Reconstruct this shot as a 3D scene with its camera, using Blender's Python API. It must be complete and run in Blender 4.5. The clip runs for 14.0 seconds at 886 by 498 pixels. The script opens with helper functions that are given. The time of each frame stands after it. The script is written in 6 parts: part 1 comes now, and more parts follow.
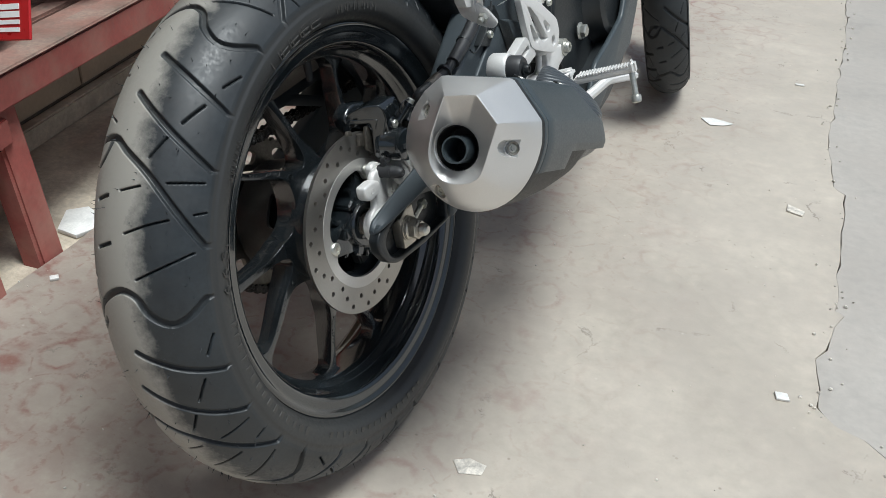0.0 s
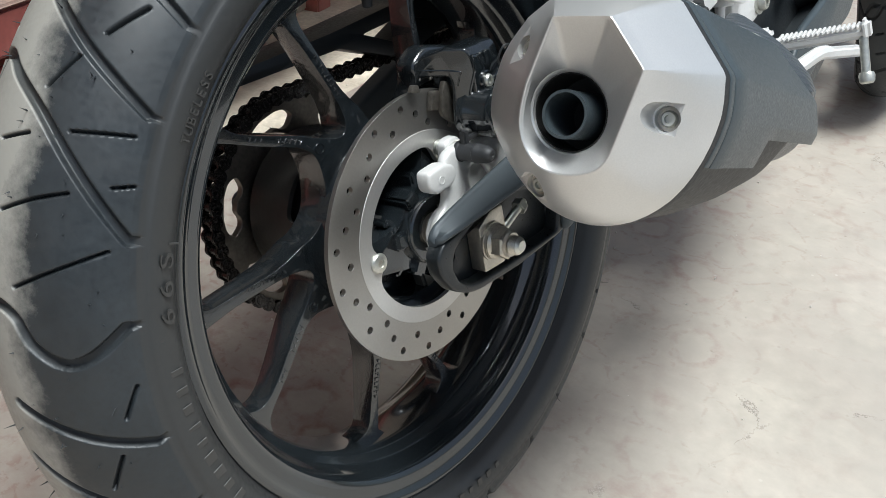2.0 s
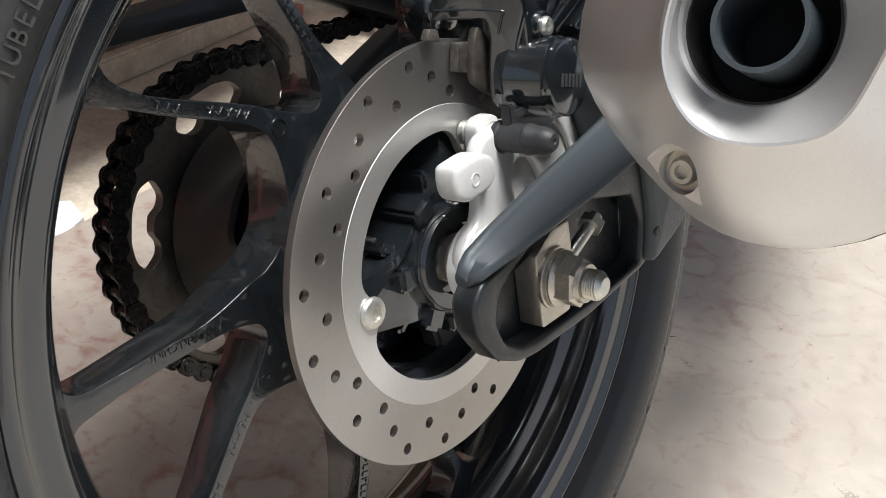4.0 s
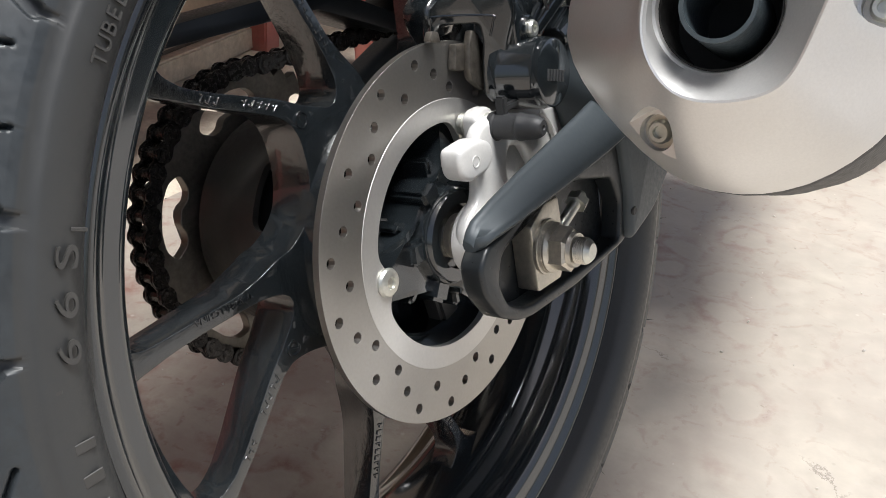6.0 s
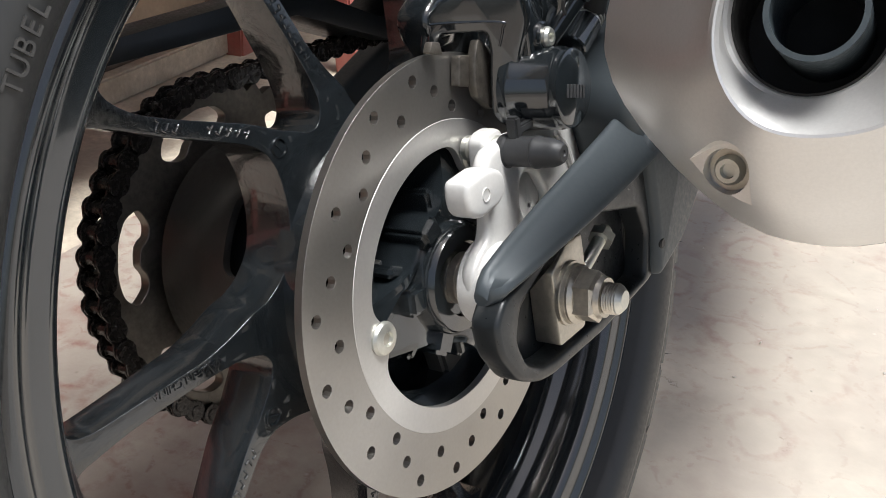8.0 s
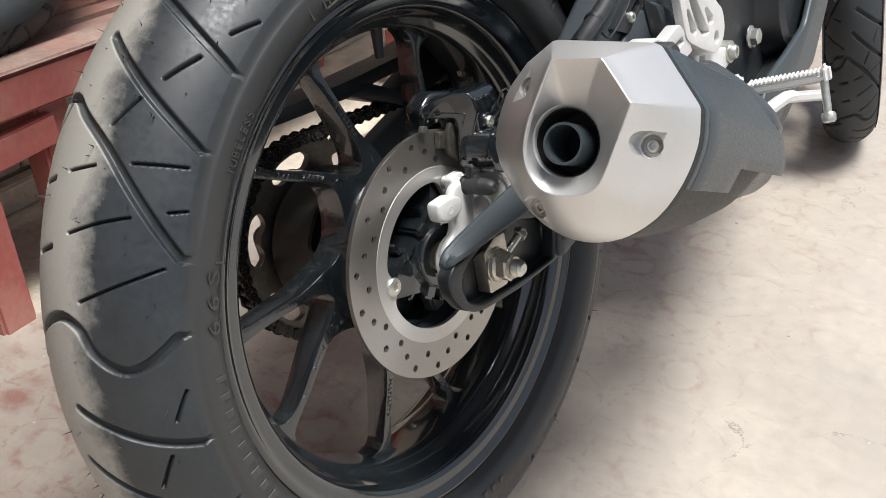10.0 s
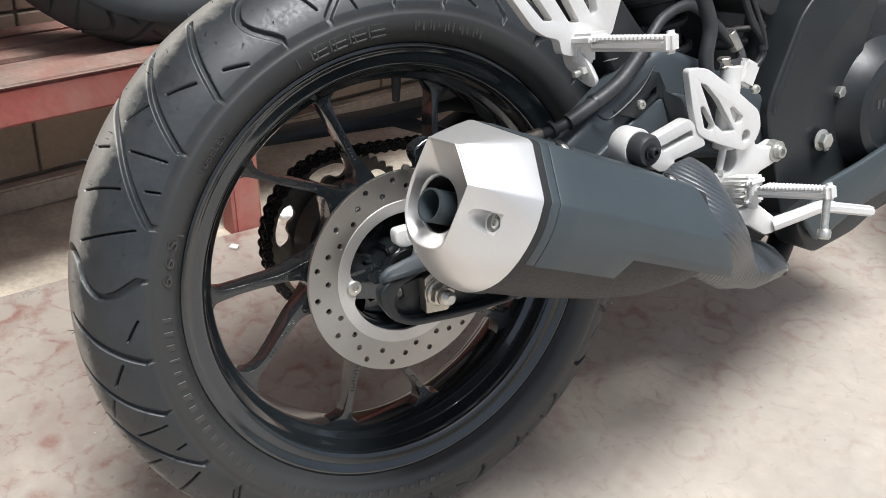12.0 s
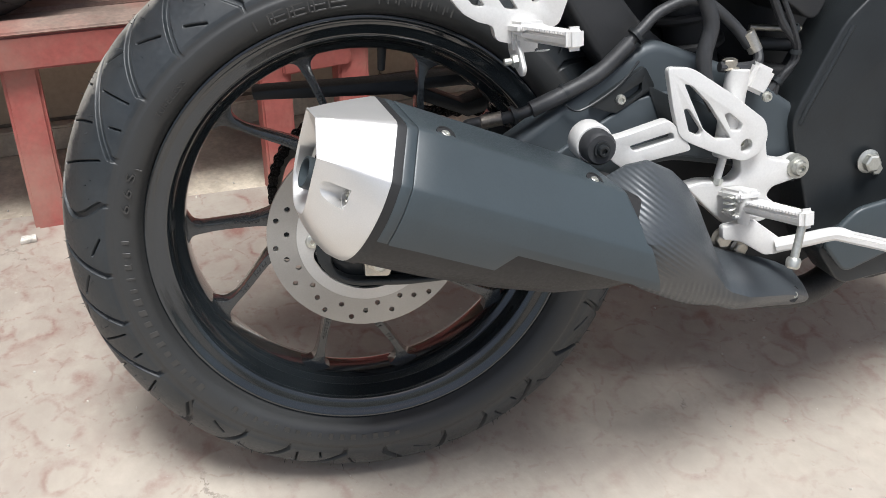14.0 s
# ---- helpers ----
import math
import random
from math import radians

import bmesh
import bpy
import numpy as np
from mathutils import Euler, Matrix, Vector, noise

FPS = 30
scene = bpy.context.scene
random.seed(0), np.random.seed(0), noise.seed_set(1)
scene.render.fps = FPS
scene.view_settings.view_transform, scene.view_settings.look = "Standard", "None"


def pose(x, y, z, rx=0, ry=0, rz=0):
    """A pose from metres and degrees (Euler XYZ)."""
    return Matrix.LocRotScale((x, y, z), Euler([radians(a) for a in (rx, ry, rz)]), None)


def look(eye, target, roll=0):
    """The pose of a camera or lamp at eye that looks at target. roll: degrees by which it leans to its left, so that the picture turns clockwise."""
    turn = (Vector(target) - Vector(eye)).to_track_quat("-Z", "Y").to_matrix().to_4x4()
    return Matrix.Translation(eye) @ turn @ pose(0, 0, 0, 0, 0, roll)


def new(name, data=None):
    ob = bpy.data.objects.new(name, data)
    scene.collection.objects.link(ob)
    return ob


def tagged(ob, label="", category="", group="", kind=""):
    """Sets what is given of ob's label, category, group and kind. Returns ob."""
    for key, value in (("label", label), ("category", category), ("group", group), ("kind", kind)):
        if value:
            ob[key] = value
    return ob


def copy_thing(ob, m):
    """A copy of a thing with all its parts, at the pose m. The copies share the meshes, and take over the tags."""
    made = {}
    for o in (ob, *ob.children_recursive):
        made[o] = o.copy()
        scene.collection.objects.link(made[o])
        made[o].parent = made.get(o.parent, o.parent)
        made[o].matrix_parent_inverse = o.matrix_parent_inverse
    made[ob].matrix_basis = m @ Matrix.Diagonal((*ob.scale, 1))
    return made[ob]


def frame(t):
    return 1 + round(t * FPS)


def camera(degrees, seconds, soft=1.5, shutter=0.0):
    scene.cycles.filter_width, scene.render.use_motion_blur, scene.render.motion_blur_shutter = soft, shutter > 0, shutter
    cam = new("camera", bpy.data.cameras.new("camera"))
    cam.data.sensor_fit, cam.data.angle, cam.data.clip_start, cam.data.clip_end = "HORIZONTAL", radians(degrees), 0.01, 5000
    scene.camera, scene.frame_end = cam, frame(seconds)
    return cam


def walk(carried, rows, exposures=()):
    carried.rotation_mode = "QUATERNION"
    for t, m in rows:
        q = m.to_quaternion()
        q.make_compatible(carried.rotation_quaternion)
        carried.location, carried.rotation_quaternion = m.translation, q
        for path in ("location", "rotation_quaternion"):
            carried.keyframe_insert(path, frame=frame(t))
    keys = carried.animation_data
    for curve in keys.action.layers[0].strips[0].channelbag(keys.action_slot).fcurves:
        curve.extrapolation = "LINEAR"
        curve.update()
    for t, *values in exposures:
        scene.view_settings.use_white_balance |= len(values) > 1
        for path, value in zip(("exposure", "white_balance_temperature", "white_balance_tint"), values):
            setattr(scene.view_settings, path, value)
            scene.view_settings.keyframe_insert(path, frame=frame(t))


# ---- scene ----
cam = camera(51.01, 14.0, soft=0.8)
PATH = [
    (0, (0.5577, -0.8033, 0.9177), (-0.1412, 0.6249, -0.1222), 2.50),
    (0.5, (0.5317, -0.7195, 0.8724), (-0.1999, 0.6937, -0.1657), 1.97),
    (1, (0.5057, -0.6404, 0.8165), (-0.3023, 0.7314, -0.2204), 1.05),
    (1.5, (0.4884, -0.5615, 0.7737), (-0.3978, 0.7580, -0.2671), 1.84),
    (2, (0.4408, -0.4924, 0.7228), (-0.5107, 0.7802, -0.3189), 2.06),
    (2.2, (0.4161, -0.4664, 0.7111), (-0.5527, 0.7894, -0.3350), 1.45),
    (4.3, (0.2787, -0.3300, 0.5699), (-0.6350, 1.0430, -0.3734), 4.09),
    (4.5, (0.2763, -0.3348, 0.5694), (-0.6247, 1.0585, -0.3563), 4.47),
    (5, (0.2867, -0.3550, 0.5738), (-0.6200, 1.0450, -0.3361), 4.19),
    (5.5, (0.3063, -0.3804, 0.5832), (-0.6006, 1.0181, -0.3288), 3.95),
    (6, (0.3081, -0.3969, 0.5784), (-0.5971, 1.0068, -0.3273), 2.72),
    (6.5, (0.2799, -0.3774, 0.5510), (-0.6120, 1.0368, -0.3515), 2.04),
    (7, (0.2513, -0.3368, 0.5524), (-0.6173, 1.0951, -0.3449), 2.09),
    (7.5, (0.2374, -0.3178, 0.5549), (-0.6296, 1.1137, -0.3446), 2.34),
    (7.7, (0.2413, -0.3216, 0.5546), (-0.6241, 1.1100, -0.3464), 2.60),
    (9.8, (0.4493, -0.5487, 0.7254), (-0.5068, 0.7978, -0.2142), 1.82),
    (10, (0.4702, -0.5654, 0.7373), (-0.4945, 0.7759, -0.2010), 1.69),
    (10.5, (0.5448, -0.6142, 0.7823), (-0.4754, 0.6843, -0.1575), 2.90),
    (11, (0.6257, -0.6113, 0.8301), (-0.5031, 0.5871, -0.1184), 4.14),
    (11.5, (0.6868, -0.5232, 0.8366), (-0.5771, 0.5170, -0.1280), 4.24),
    (12, (0.7532, -0.4241, 0.8524), (-0.5966, 0.4900, -0.1236), 5.13),
    (12.5, (0.7617, -0.3323, 0.8595), (-0.6377, 0.4763, -0.1394), 5.79),
    (13, (0.7740, -0.2372, 0.8683), (-0.6714, 0.3829, -0.1977), 4.92),
    (13.5, (0.8107, -0.1790, 0.8865), (-0.6587, 0.3210, -0.2092), 4.54),
    (14, (0.8910, -0.1209, 0.9011), (-0.6212, 0.2622, -0.1835), 3.11),
]
walk(cam, [(t, look(eye, target, roll)) for t, eye, target, roll in PATH], exposures=[(0.0, -0.10, 6230, 5), (1.0, 0.06, 6200, 5), (2.0, 0.27, 6200, 5), (4.3, 0.54, 6550, 10), (7.0, 0.56, 6550, 10), (7.7, 0.62, 6550, 10), (9.8, 0.42, 6600, 10), (11.0, 0.42, 6500, 10), (14.0, 0.36, 6450, 10)])

# ---- world and light ----
world = bpy.data.worlds.new("sky")
scene.world = world
world.use_nodes = True
wn = world.node_tree.nodes
sky = wn.new("ShaderNodeTexSky")
sky.sky_type = "NISHITA"
sky.sun_disc = False
SUN_EL, SUN_AZ = 76.0, 95.0
sky.sun_elevation, sky.sun_rotation = radians(SUN_EL), radians(SUN_AZ)
sky.air_density, sky.dust_density, sky.ozone_density = 1.0, 4.0, 1.0
wn["Background"].inputs["Strength"].default_value = 0.095
soft = wn.new("ShaderNodeHueSaturation")
soft.inputs["Saturation"].default_value = 0.80  # thin cloud
world.node_tree.links.new(sky.outputs[0], soft.inputs["Color"])
world.node_tree.links.new(soft.outputs[0], wn["Background"].inputs[0])
sun = new("sun", bpy.data.lights.new("sun", "SUN"))
sun.data.energy, sun.data.angle, sun.data.color = 3.7, radians(22), (0.97, 0.99, 1.0)
sd = Vector((math.sin(radians(SUN_AZ)) * math.cos(radians(SUN_EL)), math.cos(radians(SUN_AZ)) * math.cos(radians(SUN_EL)), math.sin(radians(SUN_EL))))
sun.matrix_world = look(sd * 20, (0, 0, 0))


# ---- materials ----
def surface(name, base, rough=0.5, metal=0.0, tone=0.12, coarse=9.0, fine=160.0, bump=0.15, depth=0.0006, coat=0.0, second=None, amount=0.0, cover=6.0, edge=0.08, spec=0.5, rough_var=0.1):
    """Base colour with tone variation at two scales, fine relief, and patches of a second colour."""
    m = bpy.data.materials.new(name)
    m.use_nodes = True
    nt, nd = m.node_tree, m.node_tree.nodes
    bsdf = nd["Principled BSDF"]
    tc = nd.new("ShaderNodeTexCoord")

    def noise_at(scale, detail=5.0, rough_=0.6):
        n = nd.new("ShaderNodeTexNoise")
        n.inputs["Scale"].default_value, n.inputs["Detail"].default_value, n.inputs["Roughness"].default_value = scale, detail, rough_
        nt.links.new(tc.outputs["Object"], n.inputs["Vector"])
        return n.outputs["Fac"]

    def ramp(src, lo, hi, a, b):
        r = nd.new("ShaderNodeMapRange")
        r.inputs["From Min"].default_value, r.inputs["From Max"].default_value = lo, hi
        r.inputs["To Min"].default_value, r.inputs["To Max"].default_value = a, b
        nt.links.new(src, r.inputs["Value"])
        return r.outputs["Result"]

    def mix(fac, a, b, blend="MIX"):
        x = nd.new("ShaderNodeMix")
        x.data_type, x.blend_type = "RGBA", blend
        for sock, v in ((x.inputs[0], fac), (x.inputs[6], a), (x.inputs[7], b)):
            if hasattr(v, "is_linked"):
                nt.links.new(v, sock)
            else:
                sock.default_value = v if isinstance(v, float) else (*v, 1)
        return x.outputs[2]

    big, small = noise_at(coarse), noise_at(fine, 3.0)
    dark = tuple(c * (1 - 1.6 * tone) for c in base)
    light = tuple(min(1, c * (1 + 1.2 * tone)) for c in base)
    col = mix(ramp(big, 0.3, 0.7, 0.0, 1.0), dark, light)
    g = nd.new("ShaderNodeMapRange")
    g.inputs["From Min"].default_value, g.inputs["From Max"].default_value, g.inputs["To Min"].default_value, g.inputs["To Max"].default_value = 0.25, 0.75, 1 - tone, 1 + tone
    nt.links.new(small, g.inputs["Value"])
    grey = nd.new("ShaderNodeCombineColor")
    for i in range(3):
        nt.links.new(g.outputs["Result"], grey.inputs[i])
    col = mix(1.0, col, grey.outputs[0], "MULTIPLY")
    if second:
        patch = ramp(noise_at(cover, 7.0, 0.65), 0.5 + (0.5 - amount) * 0.5 - edge, 0.5 + (0.5 - amount) * 0.5 + edge, 0.0, 0.85)
        col = mix(patch, col, second)
    nt.links.new(col, bsdf.inputs["Base Color"])
    nt.links.new(ramp(small, 0.3, 0.7, max(0.02, rough - rough_var), min(1, rough + rough_var)), bsdf.inputs["Roughness"])
    bsdf.inputs["Metallic"].default_value = metal
    bsdf.inputs["Specular IOR Level"].default_value = spec
    bsdf.inputs["Coat Weight"].default_value = coat
    bsdf.inputs["Coat Roughness"].default_value = 0.07
    if bump:
        b = nd.new("ShaderNodeBump")
        b.inputs["Strength"].default_value, b.inputs["Distance"].default_value = bump, depth
        nt.links.new(small, b.inputs["Height"])
        nt.links.new(b.outputs["Normal"], bsdf.inputs["Normal"])
    return m


def tyre_rubber(name, middle, dusty=(0.34, 0.325, 0.29)):
    """Rubber with a worn strip of dried dust on the tread; middle: the tread's middle along x, or None for clean rubber."""
    m = surface(name, (0.0215, 0.0262, 0.0298), 0.66 if middle is None else 0.47, 0, 0.25, 14, 260, 0.12, 0.0004, second=(0.036, 0.037, 0.037), amount=0.22, cover=25, edge=0.25)
    if middle is None:
        return m
    nt, nd = m.node_tree, m.node_tree.nodes
    bsdf = nd["Principled BSDF"]
    old = bsdf.inputs["Base Color"].links[0].from_socket
    tc = nd.new("ShaderNodeTexCoord")
    sep = nd.new("ShaderNodeSeparateXYZ")
    nt.links.new(tc.outputs["Object"], sep.inputs[0])
    n1 = nd.new("ShaderNodeTexNoise")
    n1.inputs["Scale"].default_value, n1.inputs["Detail"].default_value, n1.inputs["Roughness"].default_value = 16, 8, 0.72
    nt.links.new(tc.outputs["Object"], n1.inputs["Vector"])
    # x + wandering edge, so that the dust ends in a ragged line
    wob = nd.new("ShaderNodeMath")
    wob.operation = "MULTIPLY_ADD"
    nt.links.new(n1.outputs["Fac"], wob.inputs[0])
    wob.inputs[1].default_value = 0.075
    nt.links.new(sep.outputs["X"], wob.inputs[2])
    edge = nd.new("ShaderNodeMapRange")
    edge.inputs["From Min"].default_value, edge.inputs["From Max"].default_value = middle + 0.048, middle + 0.070
    edge.inputs["To Min"].default_value, edge.inputs["To Max"].default_value = 0.92, 0.0
    nt.links.new(wob.outputs[0], edge.inputs["Value"])
    # only the tread carries it, not the walls
    yz = nd.new("ShaderNodeCombineXYZ")
    nt.links.new(sep.outputs["Y"], yz.inputs[1])
    nt.links.new(sep.outputs["Z"], yz.inputs[2])
    ln = nd.new("ShaderNodeVectorMath")
    ln.operation = "LENGTH"
    nt.links.new(yz.outputs[0], ln.inputs[0])
    top = nd.new("ShaderNodeMapRange")
    top.inputs["From Min"].default_value, top.inputs["From Max"].default_value = 0.276, 0.296
    nt.links.new(ln.outputs["Value"], top.inputs["Value"])
    both = nd.new("ShaderNodeMath")
    both.operation = "MULTIPLY"
    nt.links.new(edge.outputs["Result"], both.inputs[0])
    nt.links.new(top.outputs["Result"], both.inputs[1])
    # none in the grooves
    cut = nd.new("ShaderNodeAttribute")
    cut.attribute_name = "groove"
    land = nd.new("ShaderNodeMapRange")
    land.inputs["From Min"].default_value, land.inputs["From Max"].default_value = 0.0003, 0.0016
    land.inputs["To Min"].default_value, land.inputs["To Max"].default_value = 1.0, 0.12
    nt.links.new(cut.outputs["Fac"], land.inputs["Value"])
    dust = nd.new("ShaderNodeMath")
    dust.operation = "MULTIPLY"
    nt.links.new(both.outputs[0], dust.inputs[0])
    nt.links.new(land.outputs["Result"], dust.inputs[1])
    # the wall's rubber is browner and duller than the tread's
    side = nd.new("ShaderNodeMapRange")
    side.inputs["From Min"].default_value, side.inputs["From Max"].default_value = 0.2714, 0.2724
    side.inputs["To Min"].default_value, side.inputs["To Max"].default_value = 0.75, 0.0
    nt.links.new(ln.outputs["Value"], side.inputs["Value"])
    z = nd.new("ShaderNodeMix")
    z.data_type = "RGBA"
    nt.links.new(side.outputs["Result"], z.inputs[0])
    nt.links.new(old, z.inputs[6])
    z.inputs[7].default_value = (0.0335, 0.0335, 0.0325, 1)
    x = nd.new("ShaderNodeMix")
    x.data_type = "RGBA"
    nt.links.new(dust.outputs[0], x.inputs[0])
    nt.links.new(z.outputs[2], x.inputs[6])
    x.inputs[7].default_value = (*dusty, 1)
    nt.links.new(x.outputs[2], bsdf.inputs["Base Color"])
    return m


XW = -0.058  # middle plane of the rear wheel, to the disc's outer face
RUBBER = tyre_rubber("tyre_rubber", XW)
RUBBER_PLAIN = tyre_rubber("old_tyre_rubber", None)
GLOSS_BLACK = surface("gloss_black_paint", (0.0125, 0.0158, 0.0180), 0.14, 0, 0.2, 12, 300, 0.03, 0.0002, coat=1.0, second=(0.02, 0.02, 0.02), amount=0.06, cover=60, edge=0.1, rough_var=0.04)
CAST_BLACK = surface("rough_cast_black", (0.0110, 0.0138, 0.0158), 0.14, 0, 0.3, 20, 240, 0.40, 0.0016, coat=1.0, rough_var=0.08)
SATIN_BLACK = surface("satin_black_plastic", (0.0170, 0.0200, 0.0218), 0.42, 0, 0.2, 10, 400, 0.12, 0.0004)
DARK = surface("dark_plastic", (0.019, 0.0195, 0.0205), 0.6, 0, 0.2, 10, 300, 0.2, 0.0005)
CHARCOAL = surface("charcoal_heat_shield", (0.046, 0.059, 0.066), 0.42, 0, 0.08, 6, 500, 0.08, 0.0003)
CHARCOAL_LOW = surface("sooty_muffler_can", (0.028, 0.027, 0.027), 0.6, 0.2, 0.2, 9, 300, 0.2, 0.0005)
ARM_GREY = surface("swingarm_grey_paint", (0.056, 0.068, 0.076), 0.50, 0.15, 0.04, 6, 350, 0.06, 0.0003)
ARM_BLACK = surface("satin_black_arm_paint", (0.0165, 0.0195, 0.0215), 0.36, 0.1, 0.06, 6, 350, 0.06, 0.0003)
SILVER_PAINT = surface("silver_paint", (0.68, 0.672, 0.655), 0.34, 0.62, 0.04, 8, 900, 0.04, 0.0001, rough_var=0.05)
CAST_SILVER = surface("bright_cast_aluminium", (0.70, 0.69, 0.668), 0.42, 0.2, 0.05, 10, 420, 0.2, 0.0004)
DUSTY_CAST = surface("dusty_cast_wall", (0.030, 0.0295, 0.0280), 0.42, 0, 0.3, 18, 260, 0.2, 0.0006, second=(0.058, 0.053, 0.046), amount=0.3, cover=22, edge=0.2)
STEEL = surface("disc_steel", (0.35, 0.338, 0.318), 0.36, 0.9, 0.05, 14, 500, 0.0, 0.0003, rough_var=0.04)
STEEL_WORN = surface("disc_steel_inner", (0.52, 0.51, 0.49), 0.40, 0.75, 0.05, 14, 500, 0.0, 0.0003, rough_var=0.04)
ZINC = surface("zinc_plated_steel", (0.60, 0.60, 0.55), 0.40, 0.85, 0.12, 40, 400, 0.1, 0.0003)
ZINC_DULL = surface("dull_zinc", (0.50, 0.47, 0.41), 0.38, 0.9, 0.15, 40, 400, 0.2, 0.0003)
CHAIN_STEEL = surface("oily_chain_steel", (0.026, 0.023, 0.021), 0.24, 0.5, 0.2, 60, 400, 0.1, 0.0003)
SPROCKET_STEEL = surface("sprocket_steel", (0.19, 0.172, 0.148), 0.42, 0.8, 0.25, 30, 300, 0.2, 0.0004)
RAISED = surface("raised_rubber_letters", (0.041, 0.0395, 0.037), 0.5, 0, 0.15, 30, 300, 0.1, 0.0003)
HOSE = surface("hose_rubber", (0.030, 0.031, 0.033), 0.5, 0, 0.2, 30, 400, 0.15, 0.0004)
PIPE_IN = surface("pipe_inside", (0.02, 0.019, 0.018), 0.7, 0.3, 0.2, 30, 300, 0.2, 0.0004)
RED_WOOD = surface("faded_red_paint_wood", (0.38, 0.105, 0.088), 0.6, 0, 0.14, 5, 110, 0.25, 0.0010, second=(0.40, 0.27, 0.21), amount=0.20, cover=7, edge=0.22)
DUSTY_TOP = surface("dusty_plank_top", (0.25, 0.18, 0.145), 0.8, 0, 0.25, 9, 120, 0.35, 0.0012, second=(0.30, 0.08, 0.06), amount=0.3, cover=7, edge=0.2)
WALL_TILE = surface("tan_wall_tile", (0.36, 0.295, 0.225), 0.55, 0, 0.15, 4, 120, 0.15, 0.0006, second=(0.34, 0.25, 0.18), amount=0.3, cover=3, edge=0.3)
GROUT = surface("grout", (0.17, 0.14, 0.11), 0.9, 0, 0.2, 20, 200, 0.3, 0.001)
DIRT = surface("dry_cement_dirt", (0.56, 0.49, 0.39), 0.88, 0, 0.2, 7, 90, 0.5, 0.0025, second=(0.33, 0.27, 0.21), amount=0.38, cover=10, edge=0.15)
PALE_STRIP = surface("pale_cement_strip", (0.43, 0.402, 0.368), 0.7, 0, 0.12, 3, 45, 0.35, 0.002, second=(0.37, 0.335, 0.30), amount=0.4, cover=6, edge=0.25)
EARTH = surface("packed_earth", (0.25, 0.21, 0.17), 0.9, 0, 0.2, 1.5, 40, 0.5, 0.004)
WHITE_SCRAP = surface("white_plaster_scrap", (0.72, 0.71, 0.68), 0.7, 0, 0.1, 20, 200, 0.2, 0.0006)
CRUMB = surface("plaster_crumbs", (0.58, 0.54, 0.48), 0.85, 0, 0.25, 60, 300, 0.3, 0.0006)
RED_CARD = surface("red_printed_card", (0.40, 0.012, 0.015), 0.35, 0, 0.08, 5, 200, 0.05, 0.0003)
YELLOW_INK = surface("yellow_ink", (0.85, 0.62, 0.03), 0.4, 0, 0.05, 8, 200, 0.0)
WHITE_INK = surface("white_ink", (0.8, 0.8, 0.78), 0.4, 0, 0.05, 8, 200, 0.0)
GREY_INK = surface("grey_relief", (0.045, 0.046, 0.048), 0.45, 0, 0.1, 30, 300, 0.0)

for m_ in (STEEL, STEEL_WORN):  # turned face: brushed in circles about the axle
    tg = m_.node_tree.nodes.new("ShaderNodeTangent")
    tg.direction_type, tg.axis = "RADIAL", "X"
    bs = m_.node_tree.nodes["Principled BSDF"]
    bs.inputs["Anisotropic"].default_value = 0.75
    m_.node_tree.links.new(tg.outputs[0], bs.inputs["Tangent"])


